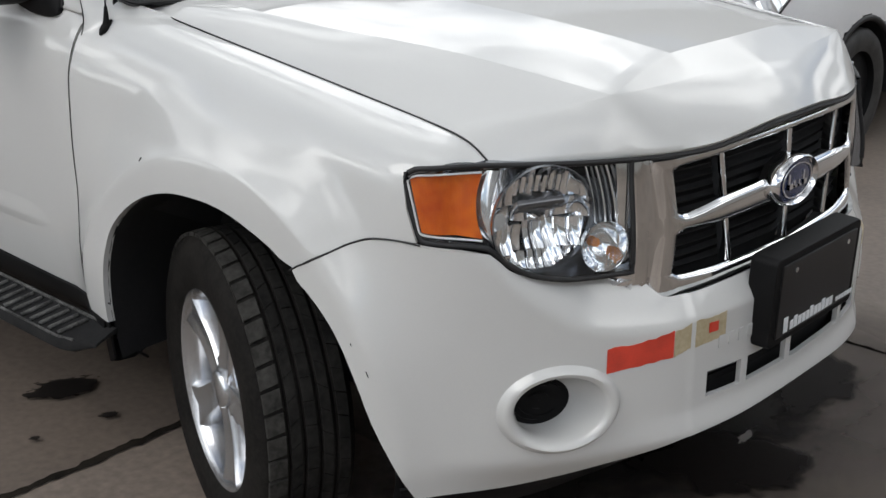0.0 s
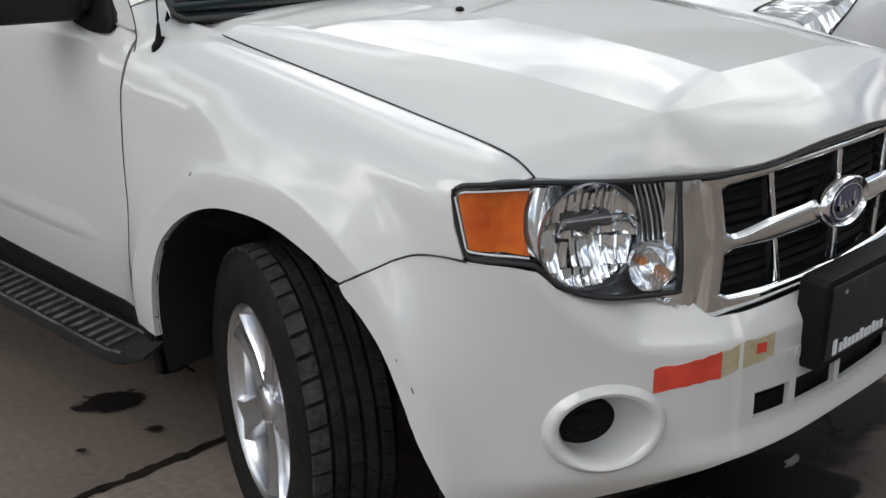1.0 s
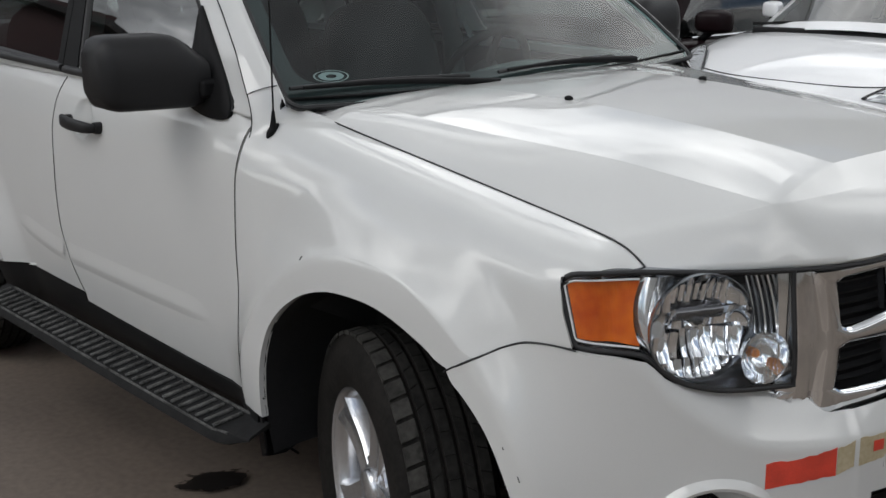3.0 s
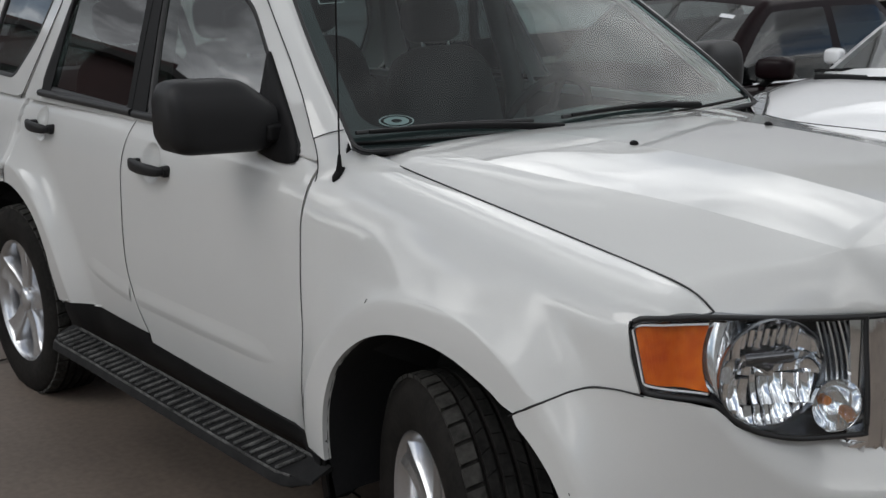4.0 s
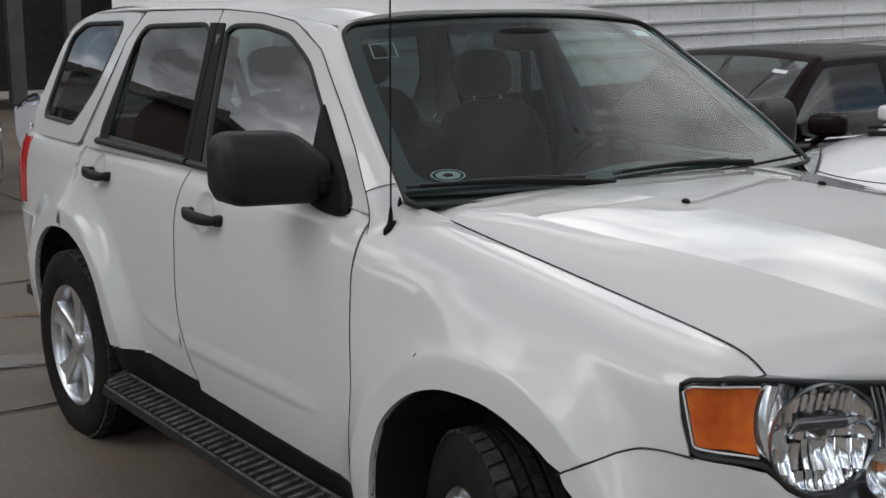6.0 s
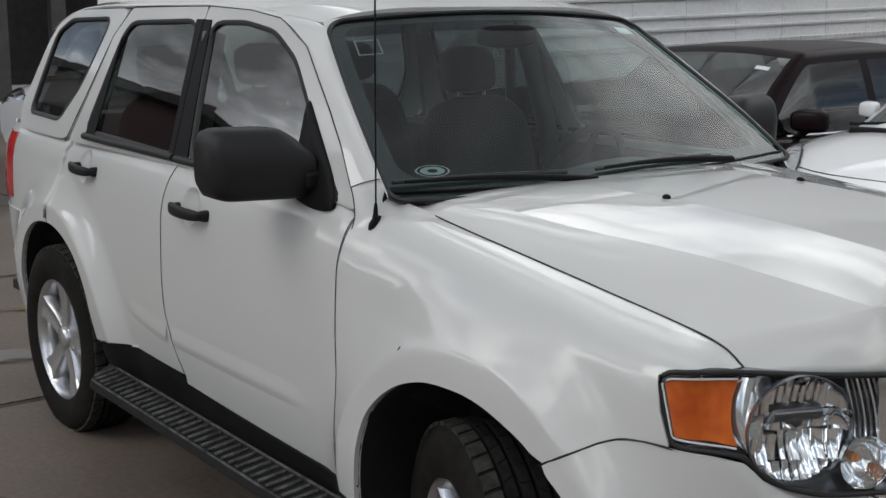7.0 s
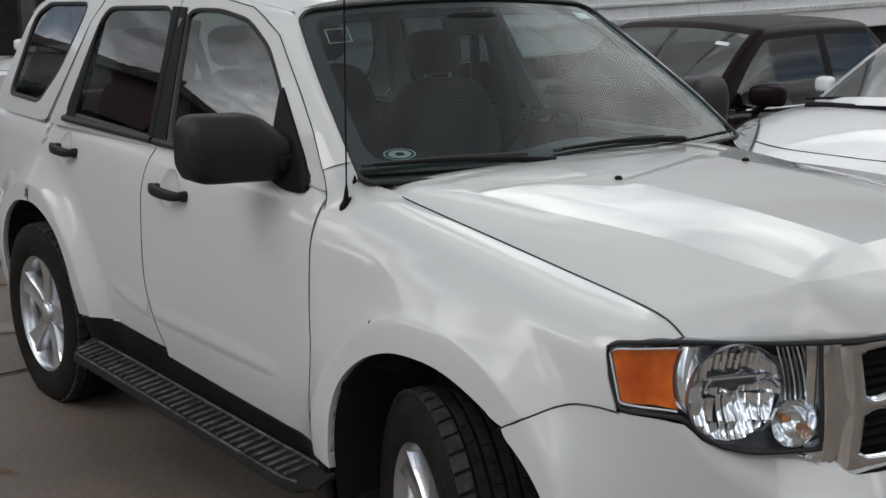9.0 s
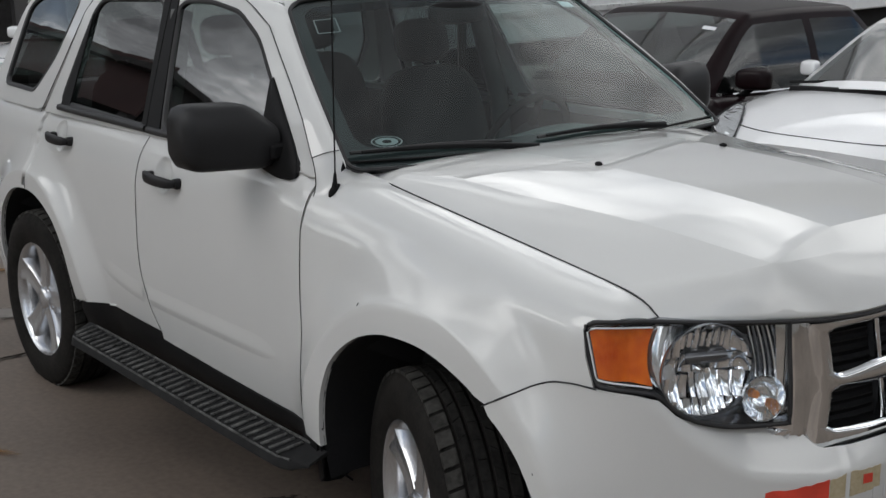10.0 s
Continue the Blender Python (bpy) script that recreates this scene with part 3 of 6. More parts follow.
part("pale_sticker", patch(-plan_s(0.9165, -0.400), -plan_s(0.894, -0.440), lambda t: (0.566, 0.620), ragged=0.004), PALE, car, "yellowed peeling sticker", solid=0.001)


# the model's name stands as plain raised bars on the bumper
for k in range(6):
    s_k = plan_s(0.9145, -0.318) - 0.031 * k
    bm = bmesh.new()
    g = [[bumper_point(s_k - 0.004 - 0.020 * i / 3, 0.536 + 0.004 * k * 0 + z, 0.002) for z in (0.0, 0.009, 0.018, 0.027)] for i in range(4)]
    part("badge_bar", sheet(g), PAINT, car, solid=0.003)

# plate holder
PLATE = material("plate_black", (0.012, 0.012, 0.013), 0.35, vary=0.2, fine=200)
WHITE_PRINT = material("white_print", (0.72, 0.74, 0.76), 0.5, vary=0.03)
GREY_PRINT = material("grey_print", (0.35, 0.35, 0.35), 0.5, vary=0.03)


def rounded_block(bm, w, h, d, r=0.012, seg=4, m=None):
    """A slab with rounded corners, its face in the y-z plane, d thick along x."""
    ring = []
    for cy, cz, a0 in ((w / 2 - r, h / 2 - r, 0), (-w / 2 + r, h / 2 - r, 90), (-w / 2 + r, -h / 2 + r, 180), (w / 2 - r, -h / 2 + r, 270)):
        for k in range(seg + 1):
            a = radians(a0 + 90 * k / seg)
            ring.append((cy + r * math.cos(a), cz + r * math.sin(a)))
    loops = []
    for x, sc in ((0, 1), (d * 0.8, 1), (d, 1 - 0.004 / max(w, 0.01))):
        loops.append([bm.verts.new((m or Matrix()) @ Vector((x, y * sc, z * sc))) for y, z in ring])
    n = len(ring)
    for a, b in zip(loops, loops[1:]):
        for k in range(n):
            bm.faces.new([a[k], a[(k + 1) % n], b[(k + 1) % n], b[k]])
    bm.faces.new(loops[0][::-1]), bm.faces.new(loops[-1])
    return bm


holder = part("plate_holder", rounded_block(bmesh.new(), 0.395, 0.205, 0.062, 0.016, m=pose(0.918, -0.012, 0.612, 0, 2, 0)), BLACK, car, "black plastic plate holder", bevel=0.003)
part("plate", rounded_block(bmesh.new(), 0.345, 0.168, 0.004, 0.006, m=pose(0.980, -0.012, 0.610, 0, 2, 0)), PLATE, holder, "black dealer plate with pale print", smooth=False)
bm = bmesh.new()
for y, w_, h_ in [(-0.160, 0.018, 0.034)] + [(-0.132 + 0.0185 * k, 0.0145, 0.020 + 0.006 * (k in (1, 5, 8))) for k in range(11)] + [(0.085 + 0.014 * k, 0.010, 0.010) for k in range(6)]:
    box(bm, 0.9845, 0.9860, y, y + w_, 0.536, 0.536 + h_)
part("plate_bar", bm, WHITE_PRINT, holder, "white printed line", smooth=False)
bm = bmesh.new()
for k in range(24):
    box(bm, 0.9845, 0.9855, -0.110 + 0.009 * k, -0.104 + 0.009 * k, 0.678, 0.683)
part("plate_bar", bm, GREY_PRINT, holder, "small grey printed line", smooth=False)
for y in (-0.125, 0.118):
    part("screw", tube([(0.982, y, 0.672), (0.987, y, 0.672)], 0.006, 10), CHROME, holder, smooth=False)


# grille
def grille_point(y, z, out=0.0):
    x = spline([(0.0, 0.884), (0.25, 0.866), (0.40, 0.833), (0.50, 0.775), (0.56, 0.730)], abs(y))
    return Vector((x + out - 0.10 * (z - 0.80) * 0.35, y, z))


GR_TOP = [(0.0, 0.960), (0.25, 0.954), (0.42, 0.948), (0.52, 0.950)]
GR_BOT = [(0.0, 0.652), (0.22, 0.652), (0.36, 0.650), (0.395, 0.650), (0.45, 0.682), (0.535, 0.735)]
OPEN_TOP = [(0.0, 0.940), (0.25, 0.932), (0.395, 0.924), (0.55, 0.924)]
MID_TOP = [(0.0, 0.846), (0.235, 0.838), (0.37, 0.822), (0.55, 0.820)]
MID_BOT = [(0.0, 0.790), (0.235, 0.787), (0.37, 0.790), (0.55, 0.790)]
OPEN_BOT = [(0.0, 0.690), (0.235, 0.691), (0.36, 0.697), (0.55, 0.702)]
grille = part("grille", bmesh.new(), CHROME, car)


def bar(name, path, w, d, mat, parent, label="", flat=(0, 0, 1)):
    """A rounded chrome bar along a path on the grille: w high, d deep."""
    prof = [(-0.5, -0.5), (-0.5, 0.2), (-0.38, 0.42), (0, 0.5), (0.38, 0.42), (0.5, 0.2), (0.5, -0.5)]
    g = []
    for i, p in enumerate(path):
        a, b = path[max(0, i - 1)], path[min(len(path) - 1, i + 1)]
        t = (b - a).normalized()
        o = Vector((1, 0, 0))
        u = o.cross(t).normalized()
        o = t.cross(u).normalized()
        if o.x < 0:
            o = -o
        ww = w(i / (len(path) - 1)) if callable(w) else w
        g.append([p + u * a_ * ww + o * b_ * d for a_, b_ in prof])
    bm = sheet(g)
    bm.faces.new([v for v in bm.verts][:7]), bm.faces.new([v for v in bm.verts][-7:])
    return part(name, bm, mat, parent, label)


N = 28
ys = [-0.398 + 0.796 * i / N for i in range(N + 1)]
# the chrome surround: one pressed frame with two long openings and a rounded wing at each end
END = 0.372
fy = [-0.513 + 0.016 * i for i in range(8)] + [-END - 0.012, -END, -END + 0.008] + [-0.350 + 0.700 * i / 26 for i in range(27)] + [END - 0.008, END, END + 0.012] + [0.401 + 0.016 * i for i in range(8)]
g = []
for y in fy:
    a = abs(y)
    b0, t2 = spline(GR_BOT, a), spline(GR_TOP, a) - 0.001
    wing = smooth01(END + 0.045, END + 0.072, a)
    rim = smooth01(END - 0.012, END, a)
    ot, mt, mb, ob = spline(OPEN_TOP, a) - 0.006 * rim, spline(MID_TOP, a) + 0.006 * rim, spline(MID_BOT, a) - 0.006 * rim, spline(OPEN_BOT, a) + 0.006 * rim
    zs = [(b0, -0.004), (b0 + 0.006, 0.010), (ob - 0.012, 0.014), (ob - 0.003, 0.010), (ob, 0.002), (mb, 0.0), (mb + 0.004, 0.008), (mb + 0.012, 0.012), (mt - 0.012, 0.012), (mt - 0.004, 0.008), (mt, 0.0),
          (ot, 0.002), (ot + 0.004, 0.009), (ot + 0.010, 0.012), (t2 - 0.004, 0.010), (t2, -0.002)]
    row = []
    plate = smooth01(END - 0.001, END + 0.006, a)
    for z, o in zs:
        t = (z - b0) / (t2 - b0)
        if b0 < z < t2:
            o = o + (0.011 - o) * plate
        yy = y + math.copysign(0.17 * (z - 0.80) * smooth01(0.18, END, a) * (1 - wing), y)
        # the wing is a fluted upright: a groove, then a round
        flute = 0.022 * math.sin(math.pi * min(1.0, max(0.0, (a - END - 0.064) / 0.112))) ** 0.8
        row.append(grille_point(yy, z, o * (1 - wing) + wing * (0.010 * math.sin(math.pi * (0.1 + 0.8 * t)) - 0.004) + flute))
    g.append(row)
part("surround", sheet(g, skip=lambda i, j: j in (4, 10) and abs(fy[i]) < END + 0.0001 and abs(fy[i + 1]) < END + 0.0001, flip=True), CHROME, grille, "wide chrome surround", solid=0.022)
for y in (-0.235, 0.0, 0.235):
    for z0, z1 in ((0.692, 0.790), (0.838, 0.936)):
        bar("upright_bar", [grille_point(y + 0.17 * (z - 0.82) * (y > 0) - 0.17 * (z - 0.82) * (y < 0), z, -0.010) for z in (z0, (z0 + z1) / 2, z1)], 0.014, 0.026, CHROME, grille)
for k in range(11):
    z = 0.700 + 0.023 * k
    g = [[grille_point(y, z + dz, -0.035 + dx) for dz, dx in ((-0.006, 0.0), (0.002, 0.010), (0.005, -0.008))] for y in ys]
    part("louvre", sheet(g), VOID, grille, solid=0.003)
part("grille_back", sheet([[grille_point(y, z, -0.075) for z in (0.64, 0.80, 0.96)] for y in ys]), VOID, grille, solid=0.01)
# oval badge
BADGE = material("badge_blue", (0.02, 0.035, 0.10), 0.12, coat=1.0, vary=0.1)


def oval(a, b, prof, x0, tilt=0.0, n=48, y0=0.0, z0=0.826):
    g = [[Vector((x0 + o, y0 + a * r * math.cos(k * math.tau / n), z0 + b * r * math.sin(k * math.tau / n))) for k in range(n)] for r, o in prof]
    return sheet(g, closed=True, flip=True)


badge = part("badge", oval(0.098, 0.058, [(1.0, -0.03), (1.0, 0.0), (0.97, 0.012), (0.90, 0.018), (0.84, 0.014), (0.80, 0.008)], 0.893), CHROME, grille, "chrome-ringed dark blue oval badge")
part("badge_face", oval(0.098, 0.058, [(0.82, 0.009), (0.6, 0.012), (0.3, 0.014), (0.01, 0.0145)], 0.893), BADGE, grille)
part("badge_mark", oval(0.098, 0.058, [(0.69, 0.0135), (0.68, 0.0145), (0.64, 0.0145), (0.63, 0.0135)], 0.893), CHROME, grille)
bm = bmesh.new()
for k, (y, w_, h_) in enumerate([(-0.046, 0.022, 0.036), (-0.020, 0.016, 0.018), (0.002, 0.012, 0.016), (0.020, 0.018, 0.034)]):
    box(bm, 0.9075, 0.9095, y, y + w_, 0.812, 0.812 + h_ * 0.35)
    box(bm, 0.9075, 0.9095, y, y + w_ * 0.35, 0.812, 0.812 + h_)
part("badge_mark", bm, CHROME, grille, smooth=False)

# headlamps
REFLECT = material("reflector", (0.86, 0.87, 0.89), 0.045, metal=1.0, vary=0.03, scale=40)
HOUSE = material("lamp_housing", (0.30, 0.32, 0.35), 0.16, metal=0.9, vary=0.04)
LAMPDARK = material("lamp_dark_metal", (0.16, 0.16, 0.17), 0.15, metal=0.9, vary=0.05)
BRIGHT = material("bright_trim", (0.86, 0.87, 0.89), 0.10, metal=0.8, vary=0.03)
BULB = material("bulb_amber", (0.75, 0.28, 0.10), 0.25, coat=0.5, vary=0.1)
LAMP_IN, LAMP_OUT = plan_s(0.812, -0.50), plan_s(0.552, -0.842)


def lamp_edge(s):
    """Lower and upper edge of a headlamp, s metres round from the car's middle."""
    lo = spline([(LAMP_IN, 0.734), (S_LAMP_BOT - 0.10, 0.732), (S_LAMP_BOT - 0.02, 0.744), (S_LAMP_BOT + 0.03, 0.768), (S_SPLIT, 0.806), (LAMP_OUT - 0.016, 0.818), (LAMP_OUT - 0.006, 0.823), (LAMP_OUT, 0.838)], s)
    hi = spline([(LAMP_IN, 0.955), (S_LAMP_BOT, 0.960), (S_SPLIT, 0.962), (LAMP_OUT - 0.030, 0.960), (LAMP_OUT - 0.012, 0.953), (LAMP_OUT, 0.932)], s)
    return lo, hi


def lamp_point(s, t, out, sg, margin=0.0):
    lo, hi = lamp_edge(s)
    z = lo + margin + (hi - lo - 2 * margin) * t
    # the rear end leans back and the amber part's front edge is bowed
    s = s + 0.026 * t * smooth01(S_SPLIT, LAMP_OUT, s)
    out = max(out, -0.075 + 0.066 * smooth01(S_SPLIT, LAMP_OUT, s))
    if margin:
        s += 0.014 * (1 - (2 * t - 1) ** 2) * math.exp(-((s - S_SPLIT) / 0.035) ** 2)
    p, n = plan(s)
    lean = -0.030 * smooth01(0.76, 0.98, z) * (1 - smooth01(S_SPLIT, LAMP_OUT, s) * 0.7)
    q = p + n * (out + lean - 0.012)
    return Vector((q.x, q.y * sg, z))


def lamp_sheet(s0, s1, t0, t1, out, sg, n=24, m=12, margin=0.0):
    g = [[lamp_point(s0 + (s1 - s0) * i / n, t0 + (t1 - t0) * k / m, out, sg, margin) for k in range(m + 1)] for i in range(n + 1)]
    return sheet(g, flip=sg < 0)


for sg in (1, -1):
    lamp = part("headlamp", lamp_sheet(LAMP_IN, LAMP_OUT, 0, 1, -0.070, sg), HOUSE, car, "clear headlamp with amber corner")
    # rubber frame
    loop = [lamp_point(LAMP_IN + (LAMP_OUT - LAMP_IN) * i / 40, 1, -0.004, sg) for i in range(41)] + [lamp_point(LAMP_OUT, 1 - k / 10, -0.004, sg) for k in range(1, 11)]
    loop += [lamp_point(LAMP_OUT - (LAMP_OUT - LAMP_IN) * i / 40, 0, -0.004, sg) for i in range(1, 41)] + [lamp_point(LAMP_IN, k / 10, -0.004, sg) for k in range(1, 10)]
    part("lamp_seal", tube(loop + loop[:1], 0.0056, 8, caps=False), SEAL, lamp)
    inner = [lamp_point(S_SPLIT + 0.004 + (LAMP_OUT - 0.012 - S_SPLIT) * i / 14, 1, -0.004, sg, 0.013) for i in range(15)] + [lamp_point(LAMP_OUT - 0.008, 1 - k / 10, -0.004, sg, 0.013) for k in range(1, 11)]
    inner += [lamp_point(LAMP_OUT - 0.008 - (LAMP_OUT - 0.012 - S_SPLIT) * i / 14, 0, -0.004, sg, 0.013) for i in range(1, 15)]
    part("lamp_trim", tube(inner, 0.0022, 6), WHITE_PRINT, lamp, "pale line round the amber lens")
    for a, b in ((LAMP_IN, LAMP_IN + 0.001), (LAMP_OUT - 0.001, LAMP_OUT)):
        g = [[lamp_point(a, k / 10, o, sg) for k in range(11)] for o in (-0.075, -0.004)]
        part("lamp_wall", sheet(g), HOUSE, lamp, solid=0.004)
    for tt in (0, 1):
        g = [[lamp_point(LAMP_IN + (LAMP_OUT - LAMP_IN) * i / 30, tt, o, sg) for i in range(31)] for o in (-0.075, -0.004)]
        part("lamp_wall", sheet(g), HOUSE, lamp, solid=0.003)
    # the corner lamp: fluted amber plastic over a bright back
    flutes = []
    for i in range(61):
        t = i / 60
        row = []
        for k in range(13):
            u = k / 12
            row.append(lamp_point(S_SPLIT + 0.002 + (LAMP_OUT - 0.014 - S_SPLIT) * t, u, -0.008 + 0.0004 * math.cos(t * 20 * math.tau) - 0.010 * math.exp(-((t - 0.45) / 0.22) ** 2), sg, 0.016))
        flutes.append(row)
    part("amber_lens", sheet(flutes, flip=sg < 0), AMBER, lamp, "amber corner lens")
    g = [[lamp_point(S_SPLIT - 0.052 + 0.053 * i / 10, k / 8, -0.030 + 0.017 * math.sin(math.pi * (0.12 + 0.76 * i / 10)) - 0.004 * (2 * k / 8 - 1) ** 2, sg, 0.014) for k in range(9)] for i in range(11)]
    part("chrome_strip", sheet(g, flip=sg < 0), BRIGHT, lamp, "bright chrome divider")
    # main reflector: a bowl of broad uneven facets
    c = lamp_point(S_LAMP_BOT - 0.040, 0.52, -0.006, sg)
    _, nrm = plan(S_LAMP_BOT - 0.045)
    ax = Vector((nrm.x * 0.75 + 0.45, nrm.y * sg * 0.75, 0)).normalized()
    up = Vector((0, 0, 1))
    sd = up.cross(ax).normalized()
    rng_l = random.Random(5)

    def bowl(a, r, o):
        return c + sd * (0.110 * r * math.cos(a)) + up * (0.107 * r * math.sin(a)) + ax * o

    rim_pts = [[bowl(k * math.tau / 48, r, o) for k in range(48)] for r, o in ((1.01, -0.012), (1.01, -0.004), (0.985, -0.003), (0.965, -0.012))]
    part("reflector_rim", sheet(rim_pts, closed=True), HOUSE, lamp)
    bm = bmesh.new()
    for y0, y1, count in ((-1.0, -0.62, 11), (-0.62, -0.12, 9), (-0.12, 0.30, 5), (0.30, 1.0, 9)):
        for i in range(count):
            x0, x1 = -1.0 + 2.0 * i / count, -1.0 + 2.0 * (i + 1) / count
            wild = {-0.12: 1.8, -0.62: 1.6}.get(y0, 1.0)
            bulge = {-0.12: 0.007, -0.62: 0.006}.get(y0, 0.0035)
            lean, cant, lift = wild * rng_l.uniform(-0.010, 0.010), wild * rng_l.uniform(-0.006, 0.006), rng_l.uniform(-0.005, 0.003)
            # each facet is a small curved mirror with its own tilt
            g = []
            for u in range(5):
                row = []
                for v in range(6):
                    px, py = x0 + (x1 - x0) * u / 4, y0 + (y1 - y0) * v / 5
                    far = math.hypot(px, py)
                    if far > 0.97:
                        px, py = px * 0.97 / far, py * 0.97 / far
                    o = -0.010 - 0.030 * (1 - min(1.0, far) ** 2) + lift + lean * (v / 5 - 0.5) + cant * (u / 4 - 0.5) - bulge * math.sin(math.pi * u / 4) - 0.5 * bulge * math.sin(math.pi * v / 5)
                    row.append(bm.verts.new(c + sd * (0.110 * px) + up * (0.107 * py) + ax * o))
                g.append(row)
            for u in range(4):
                for v in range(5):
                    bm.faces.new([g[u][v], g[u + 1][v], g[u + 1][v + 1], g[u][v + 1]])
    bmesh.ops.dissolve_degenerate(bm, dist=0.0004, edges=bm.edges)
    part("reflector", bm, REFLECT, lamp, "faceted chrome reflector")
    m = Matrix.Translation(c) @ Matrix((sd, up, ax)).transposed().to_4x4()
    for k in range(8):
        g = [[m @ Vector((-0.060 + 0.0155 * k + 0.0115 * v / 4, 0.050 + 0.034 * i / 3 + 0.003 * (k % 2), -0.024 + 0.010 * i / 3 + 0.004 * math.sin(math.pi * v / 4))) for v in range(5)] for i in range(4)]
        part("reflector_rib", sheet(g), REFLECT, lamp, solid=0.002)
    for k in range(6):
        s_k = LAMP_IN + 0.012 + 0.010 * k
        part("housing_flute", tube([lamp_point(s_k + 0.020 * (t_ / 8) ** 2, 0.42 + 0.56 * t_ / 8, -0.030 - 0.004 * k, sg, 0.006) for t_ in range(9)], 0.0035, 8), REFLECT if k % 2 else HOUSE, lamp)
    part("bulb", tube([c - ax * 0.066, c - ax * 0.030, c - ax * 0.012], 0.012, 12, radii=[0.013, 0.013, 0.006]), CHROME, lamp)
    shield = [[m @ Vector((-0.050 + 0.100 * i / 10, 0.026 + 0.016 * math.cos(math.pi * v / 6) , -0.034 + 0.020 * math.sin(math.pi * v / 6))) for v in range(7)] for i in range(11)]
    part("bulb_shield", sheet(shield), LAMPDARK, lamp, "dark bulb shield", solid=0.002)
    # indicator
    c2 = lamp_point(LAMP_IN + 0.060, 0.27, -0.014, sg)
    _, nrm2 = plan(LAMP_IN + 0.060)
    ax2 = Vector((nrm2.x, nrm2.y * sg, 0)).normalized()
    sd2 = up.cross(ax2).normalized()
    g = [[c2 + sd2 * (0.046 * r * math.cos(k * math.tau / 36)) + up * (0.050 * r * math.sin(k * math.tau / 36)) + ax2 * o for k in range(36)] for r, o in [(1.05, 0.010), (1.0, 0.006), (0.9, -0.016), (0.6, -0.034), (0.25, -0.042), (0.02, -0.044)]]
    part("indicator_bowl", sheet(g, closed=True), REFLECT, lamp, "round chrome indicator bowl")
    for k in range(9):
        a = -0.036 + 0.0090 * k
        h_ = 0.045 * math.sqrt(max(0.05, 1 - (a / 0.046) ** 2))
        part("lens_flute", tube([c2 + sd2 * a - up * h_ + ax2 * 0.004, c2 + sd2 * a + up * h_ + ax2 * 0.004], 0.0022, 6), CLEAR, lamp)
    for dx in (-0.012,):
        part("indicator_bulb", tube([c2 + sd2 * dx - ax2 * 0.03, c2 + sd2 * dx + up * 0.004 - ax2 * 0.008], 0.010, 10, radii=[0.011, 0.009]), BULB, lamp, "amber bulb")
    part("lens", lamp_sheet(LAMP_IN + 0.002, LAMP_OUT - 0.002, 0.01, 0.99, -0.002, sg), CLEAR, lamp, "clear plastic lens")


def gap_line(pts, r=0.0024):
    for fix in (lambda b: b, mirrored):
        part("panel_gap", fix(tube(pts, r, 6)), SEAL, car)


def lifted(p, d=0.0026):
    return p + Vector((0, 0, d))


gap_line([lifted(side(-0.47 + 1.08 * i / 50, 1.15).lerp(Vector((-0.47 + 1.08 * i / 50, -0.697, bonnet(-0.47 + 1.08 * i / 50, -0.697))), 0.5), 0.0014) for i in range(51)], 0.0018)
gap_line([side(spline([(0.40, -0.5425), (0.75, -0.5425), (0.98, -0.5405), (1.08, -0.5315), (1.14, -0.521)], q), q, 0.001) for q in [0.404 + 0.676 * i / 30 for i in range(31)]], 0.0010)
gap_line([side(spline([(0.47, -1.508), (0.575, -1.564), (0.70, -1.597), (0.96, -1.589), (1.15, -1.549)], q), q, 0.001) for q in [0.47 + 0.68 * i / 30 for i in range(31)]], 0.0010)
gap_line([side(x, q, 0.001) for x, q in runs([(-2.503, 1.15), (-2.578, 1.11), (-2.607, 1.04), (-2.603, 0.92), (-2.605, 0.825)], 6)], 0.0013)
gap_line([bumper_point(s_, spline(BUMPER_TOP, s_) + 0.003, 0.001) for s_ in [S_LAMP_OUT + 0.01 + (S_ARCH - S_LAMP_OUT - 0.03) * i / 30 for i in range(31)]], 0.0016)
part("panel_gap", tube([Vector((spline(NOSE, abs(y)) - 0.004, y, bonnet(spline(NOSE, abs(y)), y) - 0.012)) for y in [-0.66 + 1.32 * i / 50 for i in range(51)]], 0.0055, 6), SEAL, car)

# nicks in the paint of the bumper and the wheel arch
for x, z, dz in ((0.489, 0.560, 0.012), (0.455, 0.612, 0.005)):
    s_ = plan_s(x, -0.881)
    part("paint_nick", tube([bumper_point(s_, z, 0.0005), bumper_point(s_ - 0.003, z - dz, 0.0005)], 0.0011, 5), SEAL, car)
part("paint_nick", tube([side(-0.206, 0.853, 0.0006), side(-0.203, 0.862, 0.0006)], 0.0016, 5), SEAL, car)


# ---- greenhouse ----
def pane_point(x, z, out=0.0):
    """The side above the window line leans in."""
    y = 0.840 - (z - 1.15) * 0.40 + 0.06 * (z - 1.15) * (1.62 - z)
    y -= 0.035 * smooth01(-2.2, -3.1, x) if x < -2.2 else 0
    return Vector((x, -(y + out), z))


def resample(pts, n, closed=True):
    """n points evenly spaced along an outline with its corners rounded."""
    P = [Vector((*p, 0)) for p in (rounded(pts) if closed else pts)]
    if closed:
        P = P + P[:1]
    L = [0]
    for a, b in zip(P, P[1:]):
        L.append(L[-1] + (b - a).length)
    out = []
    for k in range(n):
        d = L[-1] * k / n
        i = max(j for j in range(len(L) - 1) if L[j] <= d)
        t = (d - L[i]) / max(1e-9, L[i + 1] - L[i])
        q = P[i].lerp(P[i + 1], t)
        out.append((q.x, q.y))
    return out


